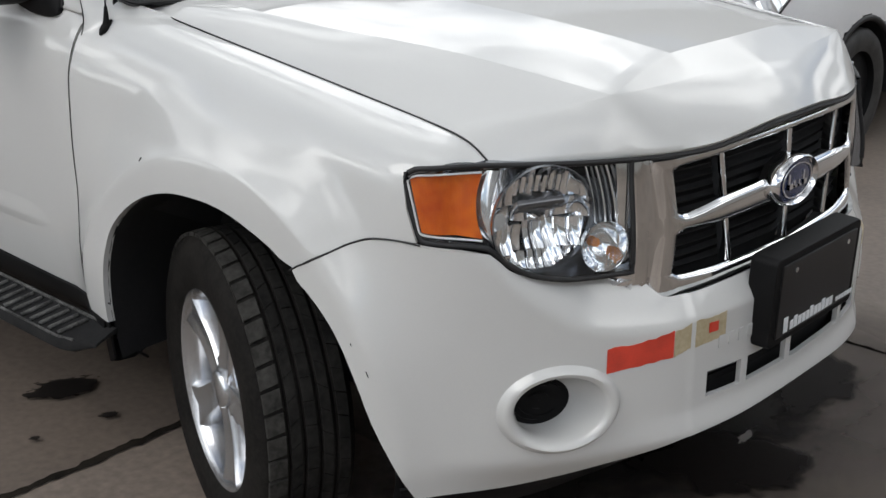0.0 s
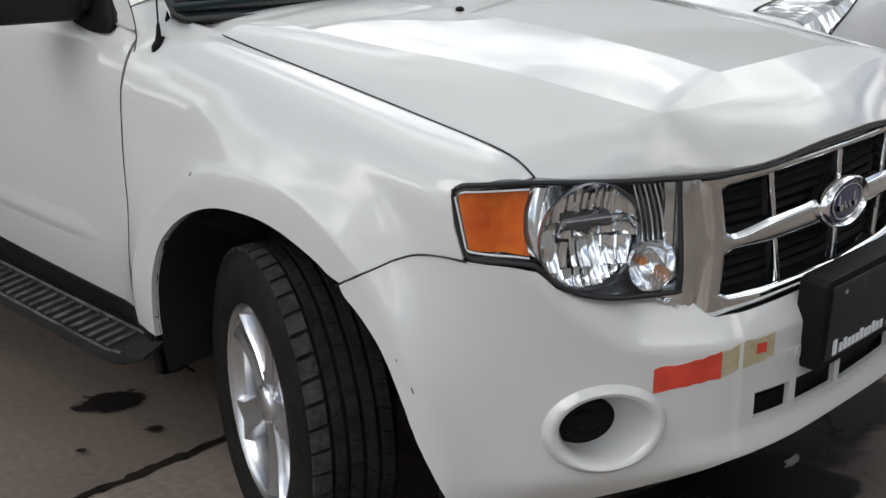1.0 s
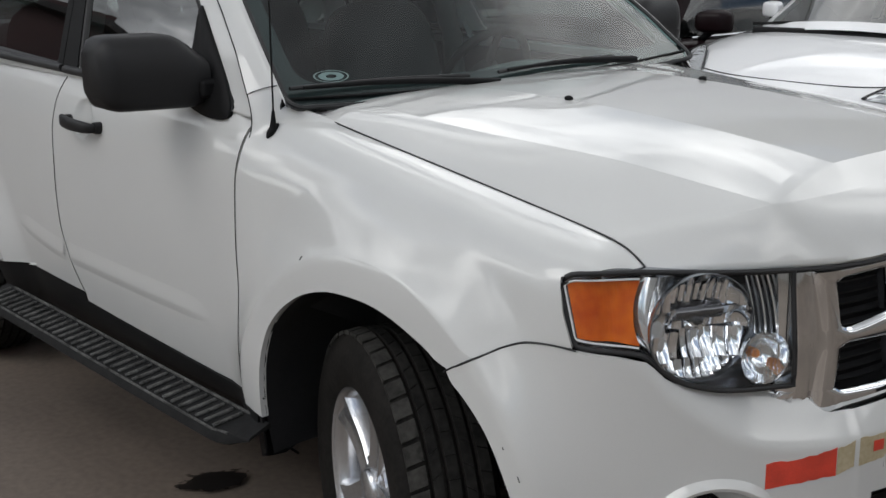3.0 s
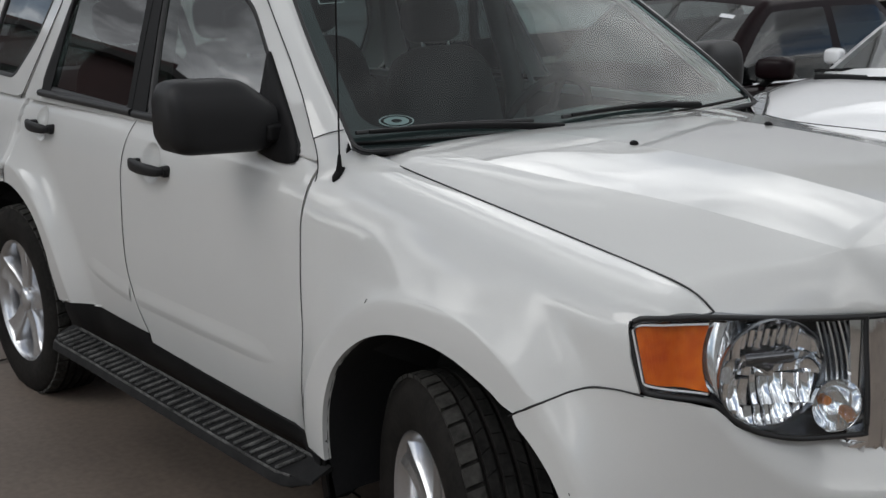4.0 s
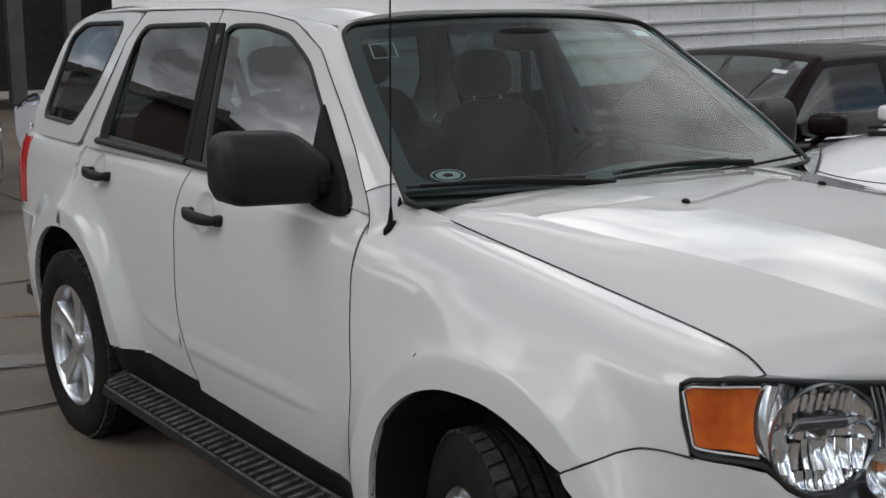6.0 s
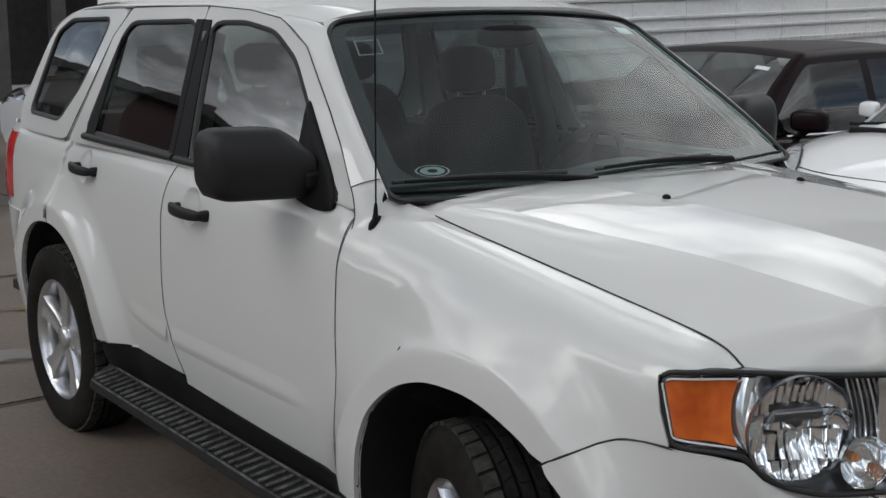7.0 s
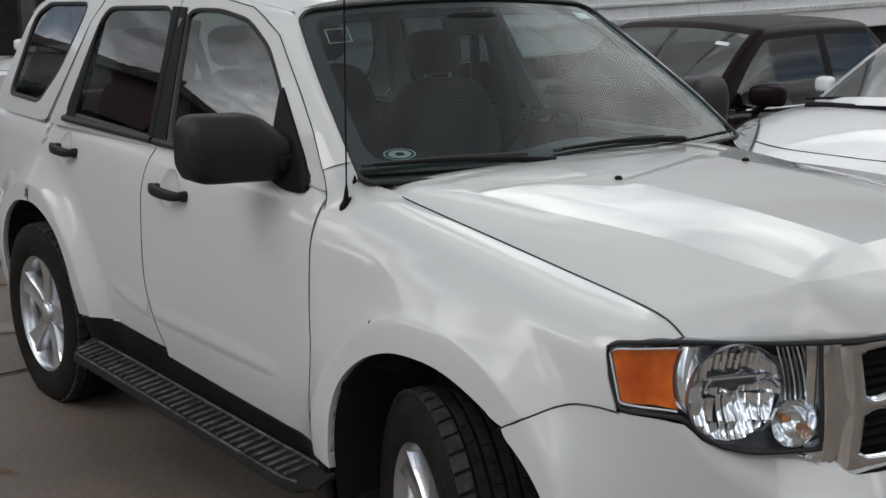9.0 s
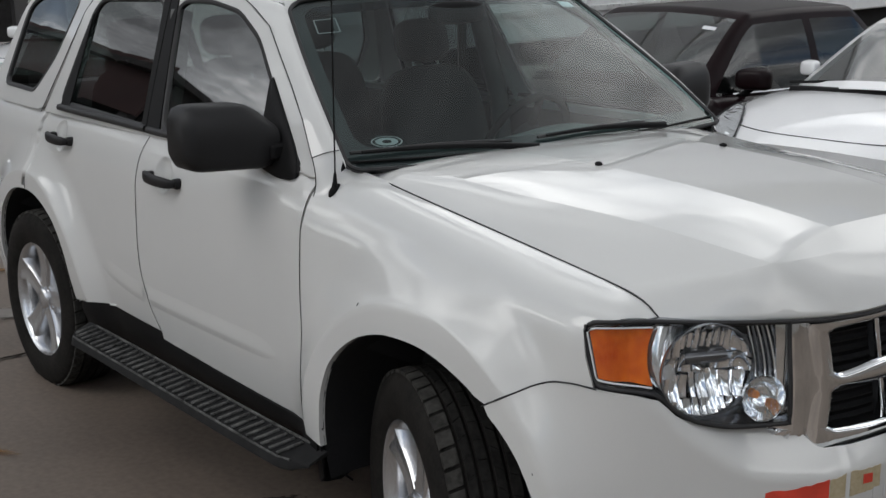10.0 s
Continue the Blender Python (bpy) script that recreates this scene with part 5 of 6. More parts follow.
# ---- below the doors ----
for s in (False, True):
    fix = mirrored if s else (lambda b: b)
    g = []
    for i in range(40):
        x = -0.43 - 1.72 * i / 39
        top = spline([(-2.15, 0.452), (-1.95, 0.475), (-1.56, 0.468), (-1.51, 0.442), (-0.54, 0.404), (-0.43, 0.402)], x)
        y = side(x, 0.45).y
        g.append([Vector((x, y + 0.03, top + 0.012)), Vector((x, y + 0.004, top)), Vector((x, y + 0.002, top - 0.03)), Vector((x, y + 0.03, 0.34)), Vector((x, y + 0.12, 0.26))])
    part("sill", fix(sheet(g)), BLACK, car, solid=0.006)
    # step board with ribs
    def board(x, t, dz=0.0):
        taper = smooth01(-2.02, -1.92, x) * (1 - smooth01(-0.50, -0.40, x))
        yi = -0.905
        yo = yi - 0.070 - 0.040 * taper
        return Vector((x, yi + (yo - yi) * t, 0.398 - 0.028 * t * t + dz - 0.012 * smooth01(-1.9, -0.5, x)))
    g = []
    for i in range(60):
        x = -0.40 - 1.61 * i / 59
        e = smooth01(-2.015, -1.975, x) * (1 - smooth01(-0.455, -0.395, x))
        thick = 0.35 + 0.65 * e
        g.append([board(x, 0, -0.002), board(x, 0.06, 0.004 * e), board(x, 0.16, -0.002), board(x, 0.86, -0.002), board(x, 0.93, 0.004 * e - 0.004 * (1 - e)), board(x, 1.0 - 0.08 * (1 - e), -0.004 - 0.006 * (1 - e)), board(x, 1.03 - 0.12 * (1 - e), -0.013 * thick - 0.004), board(x, 0.96 - 0.1 * (1 - e), -0.026 * thick), board(x, 0.5, -0.036 * thick), board(x, 0, -0.036 * thick)])
    bm = sheet(g, flip=True)
    bm.verts.ensure_lookup_table()
    bm.faces.new([bm.verts[k] for k in range(10)]), bm.faces.new([bm.verts[k] for k in range(590, 600)])
    step = part("step_board", fix(bm), STEP, car, "scuffed black ribbed running board")
    part("board_lip", fix(tube([board(-0.47 - 1.46 * i / 30, 0.09, 0.004) for i in range(31)], 0.0045, 6)), SCUFFED, step, "scuffed inner lip")
    part("board_lip", fix(tube([board(-0.46 - 1.48 * i / 30, 0.93, 0.003) for i in range(31)], 0.0040, 6)), SCUFFED, step, "scuffed outer lip")
    for k in range(35):
        x = -0.50 - 0.0425 * k
        p0, p1 = board(x, 0.17, 0.001), board(x - 0.022, 0.85, 0.001)
        bm = tube([p0, p1], 0.006, 6)
        part("rib", fix(bm), SCUFFED, step)
    for x in (-0.62, -1.80):
        bm = bmesh.new()
        box(bm, x - 0.03, x + 0.03, -0.95, -0.86, 0.315, 0.352)
        part("board_bracket", fix(bm), VOID, step, bevel=0.004)
    # mud guard behind the front wheel
    g = []
    for k in range(9):
        t = k / 8
        row = []
        for y, low, dx in ((-0.916, 0.305, -0.002), (-0.912, 0.285, -0.03), (-0.885, 0.270, -0.05), (-0.84, 0.268, -0.045), (-0.81, 0.285, -0.035), (-0.785, 0.33, -0.03)):
            z = 0.455 + (low - 0.455) * t
            xa = ARCH_X - math.sqrt(max(0.02, 0.429 ** 2 - (z - ARCH_Z) ** 2))
            row.append(Vector((xa + dx, y + 0.008 * t, z)))
        g.append(row)
    part("mud_guard", fix(sheet(g)), BLACK, car, solid=0.006)

# wheel-arch liners and the dark inner body
for s in (False, True):
    fix = mirrored if s else (lambda b: b)
    for cx in (ARCH_X, REAR_X):
        g = []
        for k in range(33):
            a = radians(-14 + 203 * k / 32)
            rr = arch_r(cx, math.degrees(a))
            yo = side(cx + rr * math.cos(a), min(0.85, max(0.3, ARCH_Z + rr * math.sin(a)))).y
            g.append([Vector((cx + (rr - 0.004 + d) * math.cos(a), y, ARCH_Z + (rr - 0.004 + d) * math.sin(a))) for y, d in ((yo + 0.014, 0.004), (yo + 0.10, 0.02), (-0.60, 0.02), (-0.52, 0.0), (-0.45, -0.2), (-0.43, -0.40))])
        part("arch_liner", fix(sheet(g)), VOID, car)
    g = []
    for i in range(60):
        x = -3.40 + 3.92 * i / 59
        row = []
        for q in (0.30, 0.45, 0.60, 0.75, 0.90, 0.98, 1.06, 1.14):
            near = min(math.hypot(x - ARCH_X, q - ARCH_Z), math.hypot(x - REAR_X, q - ARCH_Z))
            p = side(x, q)
            row.append(p + Vector((0, 0.030 + (0.30 if near < 0.50 else 0), -0.02)))
        g.append(row)
    part("inner_body", fix(sheet(g)), VOID, car)
bm = bmesh.new()
box(bm, -3.35, 0.60, -0.46, 0.46, 0.24, 0.30)
box(bm, -0.55, 0.62, -0.62, 0.62, 0.60, 0.90)
part("underbody", bm, VOID, car, smooth=False)
g = [[Vector((spline(NOSE, abs(y)) - 0.05 - 0.03 * k, y, 0.94 - 0.12 * k)) for k in range(3)] for y in [-0.70 + 0.1 * i for i in range(15)]]
part("front_panel", sheet(g), VOID, car, solid=0.01)

# rear: bumper corner, tail lamp, tailgate
TAIL = material("tail_red", (0.45, 0.02, 0.02), 0.15, coat=0.8, vary=0.1)
for s in (False, True):
    fix = mirrored if s else (lambda b: b)
    g = []
    for i in range(8):
        t = i / 7
        z = 0.845 + 0.275 * t
        x0 = -3.205 + 0.03 * t
        g.append([side(x0, z, 0.004), side(x0 - 0.035, z, 0.014), side(x0 - 0.10, z, 0.012), side(x0 - 0.18, z, 0.004)])
    part("tail_lamp", fix(sheet(g)), TAIL, car, "tall red tail lamp", solid=0.02)
    g = []
    for i in range(14):
        t = i / 13
        x = -3.06 - 0.47 * t
        g.append([side(max(x, -3.5), q, 0.006 - 0.05 * max(0, t - 0.85) / 0.15) + Vector((min(0, x + 3.5), 0, 0)) for q in (0.30, 0.36, 0.50, 0.64, 0.74, 0.80)])
    part("rear_bumper", fix(sheet(g)), PAINT, car, solid=0.012)
g = [[Vector((-3.50 + 0.03 * (abs(y) / 0.7) ** 2 + 0.42 * smooth01(1.15, 1.62, z), y, z)) for z in (0.36, 0.60, 0.80, 1.0, 1.15)] for y in [-0.70 + 0.14 * i for i in range(11)]]
part("tailgate", sheet(g), PAINT, car, solid=0.012)
g = [[Vector((-3.45 + 0.02 * (abs(y) / 0.62) ** 2 + 0.40 * (z - 1.17) / 0.42, y * (1 - 0.10 * (z - 1.17) / 0.42), z)) for z in (1.17, 1.30, 1.45, 1.58)] for y in [-0.62 + 0.124 * i for i in range(11)]]
part("rear_window", sheet(g), SIDEGLASS, car)


# ---- wheels ----
TYRE = material("dusty_tyre", (0.022, 0.020, 0.018), 0.80, vary=0.3, scale=9, fine=90, bump=0.35, color2=(0.0065, 0.0062, 0.006), spec=0.1)


TREAD = material("worn_tread", (0.026, 0.025, 0.023), 0.85, vary=0.3, scale=14, fine=60, bump=0.4, color2=(0.005, 0.005, 0.005), spec=0.15)
SHOULDER = material("dusty_shoulder_tread", (0.062, 0.060, 0.055), 0.85, vary=0.3, scale=22, fine=80, bump=0.4, color2=(0.014, 0.0135, 0.0125), spec=0.15)


def tyre_profile():
    R, W = 0.362, 0.113
    p = [(0.222, -0.088), (0.240, -0.104), (0.275, -0.1145), (0.310, -0.1125), (0.335, -0.105), (0.350, -0.096), (0.3565, -0.084)]
    edge = -0.084
    for c in (-0.052, -0.018, 0.018, 0.052):
        p += [(0.3625, c - 0.006), (0.3615, c - 0.0045), (0.354, c - 0.004), (0.354, c + 0.004), (0.3615, c + 0.0045), (0.3625, c + 0.006)]
    q = [(r, -y) for r, y in p[:7]][::-1]
    return p + q


def wheel(steer=0.0, parent=None):
    """A wheel about its own hub, its outer face towards -y."""
    root = new("wheel")
    root.parent = parent
    bm = lathe(tyre_profile(), 110)
    # shoulder blocks cut between lugs
    for v in bm.verts:
        r = math.hypot(v.co.x, v.co.z)
        if 0.340 < r and abs(v.co.y) > 0.08:
            k = round(math.atan2(v.co.z, v.co.x) / math.tau * 110)
            if k % 3 == 0:
                f = (r - 0.006) / r
                v.co.x *= f
                v.co.z *= f
    part("tyre", bm, TYRE, root, "worn dusty black tyre")
    for k in range(46):
        for y0, y1, off, sk in ((-0.094, -0.057, 0.0, 0.004), (-0.046, -0.024, 0.45, 0.007), (-0.012, 0.012, 0.2, 0.0), (0.024, 0.046, 0.7, -0.007), (0.059, 0.083, 0.3, -0.004)):
            a = (k + off) * math.tau / 46
            m_ = Matrix.Rotation(-a, 4, "Y") @ Matrix.Translation((0.3605, 0, 0))
            b2 = bmesh.new()
            first = y0 < -0.09
            half_ = 0.0200 if first else 0.0235
            box(b2, -0.004, 0.0048 if first else 0.0045, y0, y1, -half_, half_, m_)
            for v in b2.verts:
                loc = m_.inverted() @ v.co
                loc.z += sk * (1 if loc.y > (y0 + y1) / 2 else -1)
                if first and loc.y < (y0 + y1) / 2:
                    loc.x -= 0.0045
                v.co = m_ @ loc
            part("tread_block", b2, SHOULDER if first else TREAD, root, smooth=False)
    rim = part("rim", lathe([(0.222, 0.095), (0.215, 0.06), (0.205, 0.0), (0.208, -0.06), (0.216, -0.085), (0.226, -0.094), (0.233, -0.098), (0.236, -0.094), (0.232, -0.086)], 72), ALLOY, root, "silver alloy rim")
    part("brake_disc", lathe([(0.02, -0.02), (0.145, -0.02), (0.150, -0.005), (0.145, 0.01)], 40), VOID, root)
    part("rim_back", lathe([(0.01, 0.03), (0.20, 0.03)], 40), VOID, rim)
    for k in range(5):
        a0 = k * math.tau / 5 + math.radians(18)
        g = []
        for i in range(9):
            t = i / 8
            r = 0.045 + 0.172 * t
            wdt = 0.036 + 0.010 * t + 0.016 * max(0, t - 0.75) / 0.25
            y = -0.076 + 0.006 * math.sin(math.pi * t) - 0.014 * t
            row = []
            for w_, dy in ((-1.0, 0.055), (-1.0, 0.012), (-0.80, 0.0), (-0.30, 0.004), (0, 0.007), (0.30, 0.004), (0.80, 0.0), (1.0, 0.012), (1.0, 0.055)):
                row.append(Vector((r * math.cos(a0) - w_ * wdt * math.sin(a0), y + dy, r * math.sin(a0) + w_ * wdt * math.cos(a0))))
            g.append(row)
        part("spoke", sheet(g), ALLOY, rim)
        b2 = tube([Vector((0.062 * math.cos(a0 + 0.63), -0.074, 0.062 * math.sin(a0 + 0.63))), Vector((0.062 * math.cos(a0 + 0.63), -0.048, 0.062 * math.sin(a0 + 0.63)))], 0.011, 6)
        part("wheel_nut", b2, CHROME, rim, smooth=False)
    part("hub", lathe([(0.095, -0.045), (0.088, -0.066), (0.052, -0.072), (0.044, -0.072)], 40), ALLOY, rim)
    part("centre_cap", lathe([(0.046, -0.070), (0.045, -0.082), (0.036, -0.088), (0.002, -0.089)], 32), ALLOY, rim)
    return root


STEER = -20.0
w1 = wheel(parent=car)
w1.matrix_world = pose(-0.010, -0.802, HUB_Z - 0.022, 0, 20, STEER) @ Matrix.Scale(1.02, 4)
for m_ in (pose(-WHEELBASE, -0.770, HUB_Z, 0, 8, 0), pose(-WHEELBASE, 0.770, HUB_Z, 0, 40, 180), pose(0, 0.77, HUB_Z, 0, 0, 180 + STEER)):
    copy_thing(w1, m_)

# ---- cabin ----
def seat(x, y, back=True):
    s0 = new("seat")
    s0.parent = car

    def pad(name, cx, cy, cz, sx, sy, sz, rx=0.0, mat=FABRIC, e=3.5):
        bm = bmesh.new()
        bmesh.ops.create_uvsphere(bm, u_segments=24, v_segments=14, radius=1)
        m_ = Matrix.Translation((cx, cy, cz)) @ Matrix.Rotation(radians(rx), 4, "Y")
        for v in bm.verts:
            p = [math.copysign(abs(c) ** (2 / e), c) for c in v.co]
            v.co = m_ @ Vector((p[0] * sx, p[1] * sy, p[2] * sz))
        part(name, bm, mat, s0)
    pad("cushion", x, y, 0.72, 0.27, 0.25, 0.10)
    pad("backrest", x - 0.34, y, 1.02, 0.085, 0.235, 0.30, -16)
    pad("headrest", x - 0.445, y, 1.405, 0.050, 0.120, 0.085, -12)
    for dy in (-0.06, 0.06):
        part("headrest_post", tube([(x - 0.40, y + dy, 1.26), (x - 0.43, y + dy, 1.36)], 0.007, 8), CHROME, s0)


seat(-1.15, -0.36), seat(-1.15, 0.36)
for y in (-0.42, 0.0, 0.42):
    seat(-2.05, y)
g = []
for i in range(25):
    y = -0.70 + 1.40 * i / 24
    hump = 0.035 * math.exp(-((y - 0.36) / 0.17) ** 2)
    g.append([Vector((-0.50, y, 1.105)) if k == 0 else Vector((-0.50 - 0.07 * k, y, 1.105 + 0.02 * math.sin(math.pi * k / 6) + hump * math.sin(math.pi * k / 7) - 0.18 * max(0, k - 5))) for k in range(9)])
part("dashboard", sheet(g), DASH, car, "grey moulded dashboard", solid=0.01)
sw = new("steering_wheel")
sw.parent = car
m_ = pose(-0.98, 0.36, 1.075, 0, -64, 0)
ringpts = [m_ @ Vector((0.185 * math.cos(k * math.tau / 40), 0.185 * math.sin(k * math.tau / 40), 0)) for k in range(41)]
part("rim_ring", tube(ringpts, 0.015, 10, caps=False), BLACK, sw)
part("hub_pad", tube([m_ @ Vector((0, 0, -0.03)), m_ @ Vector((0, 0, 0.01)), m_ @ Vector((0, 0, 0.02))], 0.07, 20, radii=[0.06, 0.075, 0.05]), BLACK, sw)
for a in (0, 180, 270):
    part("spoke", tube([m_ @ Vector((0.06 * math.cos(radians(a)), 0.06 * math.sin(radians(a)), 0)), m_ @ Vector((0.18 * math.cos(radians(a)), 0.18 * math.sin(radians(a)), 0))], 0.014, 8), BLACK, sw)
bm = bmesh.new()
bmesh.ops.create_uvsphere(bm, u_segments=20, v_segments=10, radius=1)
for v in bm.verts:
    v.co = Vector((-0.93 + 0.018 * v.co.x, 0.0 + 0.125 * math.copysign(abs(v.co.y) ** 0.7, v.co.y), 1.545 + 0.038 * math.copysign(abs(v.co.z) ** 0.7, v.co.z)))
part("inside_mirror", bm, BLACK, car)
for y in (-0.62, 0.62):
    part("seat_belt", tube([(-1.66, y, 1.48), (-1.60, y * 0.93, 1.25), (-1.55, y * 0.9, 0.9)], 0.02, 6), BLACK, car)
    part("inner_pillar", tube([(-1.62, y * 1.06, 1.55), (-1.58, y * 1.22, 1.15), (-1.55, y * 1.25, 0.7)], 0.04, 8), DASH, car)
part("headliner", sheet([[roof_point(i / 16, k / 16) + Vector((0, 0, -0.035)) for k in range(17)] for i in range(17)]), material("headliner", (0.30, 0.30, 0.29), 0.9, vary=0.05), car)
bm = bmesh.new()
box(bm, -3.35, -0.50, -0.80, 0.80, 0.42, 0.46)
part("cabin_floor", bm, VOID, car, smooth=False)

# ---- ground ----
CONCRETE = material("concrete", (0.185, 0.148, 0.118), 0.60, vary=0.2, scale=0.8, fine=40, bump=0.25, color2=(0.092, 0.073, 0.059))


def ground_z(x, y):
    """The yard falls gently away behind the car."""
    return -0.20 * smooth01(1.3, 7.5, y)


coords = [-150, -60, -30] + [-20 + 0.5 * k for k in range(81)] + [30, 60, 150]
structure("ground", sheet([[Vector((x, y, ground_z(x, y))) for y in coords] for x in coords], flip=True), CONCRETE, "grey-brown worn concrete yard with damp stains", "ground")


def mark_material(name, color, rough, hard, spec=0.15):
    """A soft-edged mark: it fades out at a ragged rim."""
    m = bpy.data.materials.new(name)
    m.use_nodes = True
    n, l = m.node_tree.nodes, m.node_tree.links
    b = n["Principled BSDF"]
    b.inputs["Base Color"].default_value, b.inputs["Roughness"].default_value = (*color, 1), rough
    b.inputs["Specular IOR Level"].default_value = spec
    co, no, ad, ra = n.new("ShaderNodeTexCoord"), n.new("ShaderNodeTexNoise"), n.new("ShaderNodeMath"), n.new("ShaderNodeValToRGB")
    ln = n.new("ShaderNodeVectorMath")
    ln.operation = "LENGTH"
    no.inputs["Scale"].default_value, no.inputs["Detail"].default_value = 2.6, 6
    l.new(co.outputs["Object"], ln.inputs[0]), l.new(co.outputs["Object"], no.inputs["Vector"])
    ad.operation = "MULTIPLY_ADD"
    ad.inputs[1].default_value = 0.9
    l.new(no.outputs["Fac"], ad.inputs[0]), l.new(ln.outputs["Value"], ad.inputs[2])
    ra.color_ramp.elements[0].position, ra.color_ramp.elements[0].color = 1.05 - hard, (1, 1, 1, 1)
    ra.color_ramp.elements[1].position, ra.color_ramp.elements[1].color = 1.05, (0, 0, 0, 1)
    half = n.new("ShaderNodeMath")
    half.operation = "MULTIPLY"
    half.inputs[1].default_value = 0.95
    l.new(ad.outputs[0], ra.inputs["Fac"]), l.new(ra.outputs["Color"], half.inputs[0])
    l.new(half.outputs[0], b.inputs["Alpha"])
    return m


OIL = mark_material("oil_mark", (0.014, 0.012, 0.011), 0.35, 0.10)
# serves the damp ground and the shade painted below the bumper
DAMP_SHADE = mark_material("damp_shade_mark", (0.009, 0.0075, 0.0065), 0.75, 0.30)
WET = mark_material("wet_mark", (0.011, 0.009, 0.008), 0.60, 0.16, 0.05)
DARKER = mark_material("darker_concrete", (0.090, 0.076, 0.068), 0.75, 0.55)
PALE_MARK = mark_material("pale_mark", (0.22, 0.205, 0.19), 0.7, 0.25)


def ground_mark(mat, x, y, rx, ry, rz, label, z=0.010):
    """A flat mark on the yard, one unit across in its own frame."""
    g = [[Vector((math.cos(k * math.tau / 40) * r, math.sin(k * math.tau / 40) * r, 0)) for k in range(40)] for r in (1.0, 0.6, 0.0005)]
    ob = structure("ground_mark", sheet(g, closed=True), mat, label, "stain")
    ob.matrix_world = Matrix.LocRotScale((x, y, ground_z(x, y) + z), Euler((0, 0, radians(rz))), (rx, ry, 1))


ground_mark(DARKER, 1.15, 0.75, 2.3, 1.7, 40, "broad darker area of concrete", 0.008)
ground_mark(OIL, -0.91, -0.78, 0.19, 0.115, 65, "small dark oil spot on concrete")
# under the front: bumper shade painted into the ground, merging with the wet
ground_mark(DAMP_SHADE, 0.42, -0.16, 0.80, 0.58, 55, "dark patch of wetness and painted bumper shade on concrete")
ground_mark(WET, 0.72, 0.13, 0.46, 0.31, 35, "dark patch of wetness and painted bumper shade on concrete", 0.012)
ground_mark(WET, 0.65, 0.71, 0.44, 0.25, 100, "dark patch of wetness and painted bumper shade on concrete", 0.013)
ground_mark(DAMP_SHADE, 0.64, 0.42, 0.42, 0.30, 80, "dark patch of wetness and painted bumper shade on concrete", 0.011)
# the bright sparkle on the wet ground, put in as a pale spot
ground_mark(PALE_MARK, 0.70, 0.27, 0.030, 0.09, 10, "pale spot painted as the sparkle in the wet", 0.014)
ground_mark(OIL, -0.67, -0.79, 0.05, 0.03, 60, "small dark oil spot on concrete")
ground_mark(OIL, -0.70, -1.0, 0.028, 0.018, 60, "small dark oil spot on concrete")
ground_mark(PALE_MARK, -3.75, -0.72, 0.75, 0.22, 65, "pale worn cement patch on concrete")
ORANGE = mark_material("rust_mark", (0.20, 0.11, 0.045), 0.7, 0.5)
ground_mark(ORANGE, -2.0, -1.35, 0.35, 0.06, 30, "faint rust streak on concrete", 0.009)
ground_mark(ORANGE, -4.6, -0.3, 0.5, 0.08, 60, "faint rust streak on concrete", 0.009)


JOINT = material("joint_dirt", (0.016, 0.013, 0.010), 0.95, vary=0.25, fine=90, spec=0.1)
PALER = material("paler_concrete", (0.27, 0.222, 0.182), 0.65, vary=0.2, scale=0.9, fine=40, bump=0.25, color2=(0.125, 0.100, 0.082))
structure("pavement", sheet([[Vector((x, y, 0.004)) for y in (-14.0, -8.0, -4.0, -2.0, -1.0, -0.4)] for x in (-0.50, 0.5, 1.5, 2.6, 5.0, 9.0)], flip=True), PALER, "paler worn concrete slab beside the wheel", "pavement")


def joint(x0, y0, x1, y1, w, name="slab_joint"):
    """A ragged dark joint between slabs."""
    rng_j = random.Random(int(abs(x0 * 100)) + 3)
    n = int(math.hypot(x1 - x0, y1 - y0) / 0.022)
    d = Vector((x1 - x0, y1 - y0)).normalized()
    nn = Vector((-d.y, d.x))
    g = []
    wob, fat = 0.0, 1.0
    for i in range(n + 1):
        p = Vector((x0, y0)).lerp(Vector((x1, y1)), i / n)
        wob = wob * 0.93 + rng_j.uniform(-0.005, 0.005)
        fat = fat * 0.85 + rng_j.uniform(0.02, 0.30)
        hw = w * fat * rng_j.uniform(0.6, 1.1)
        g.append([Vector((*(p + nn * (wob + s_ * hw)), ground_z(p.x, p.y) + 0.008)) for s_ in (-1, 1)])
    structure(name, sheet(g), JOINT, "dark open joint in the concrete", "joint", smooth=False)


joint(-0.52, -4.0, -0.475, 0.8, 0.017)
joint(-3.05, -5.0, -2.95, 6.0, 0.010)
joint(-5.6, -6.0, -5.5, 8.0, 0.012)
joint(-8.4, -6.0, -8.3, 8.0, 0.012)
joint(-12, 0.95, 3.0, 1.05, 0.008)


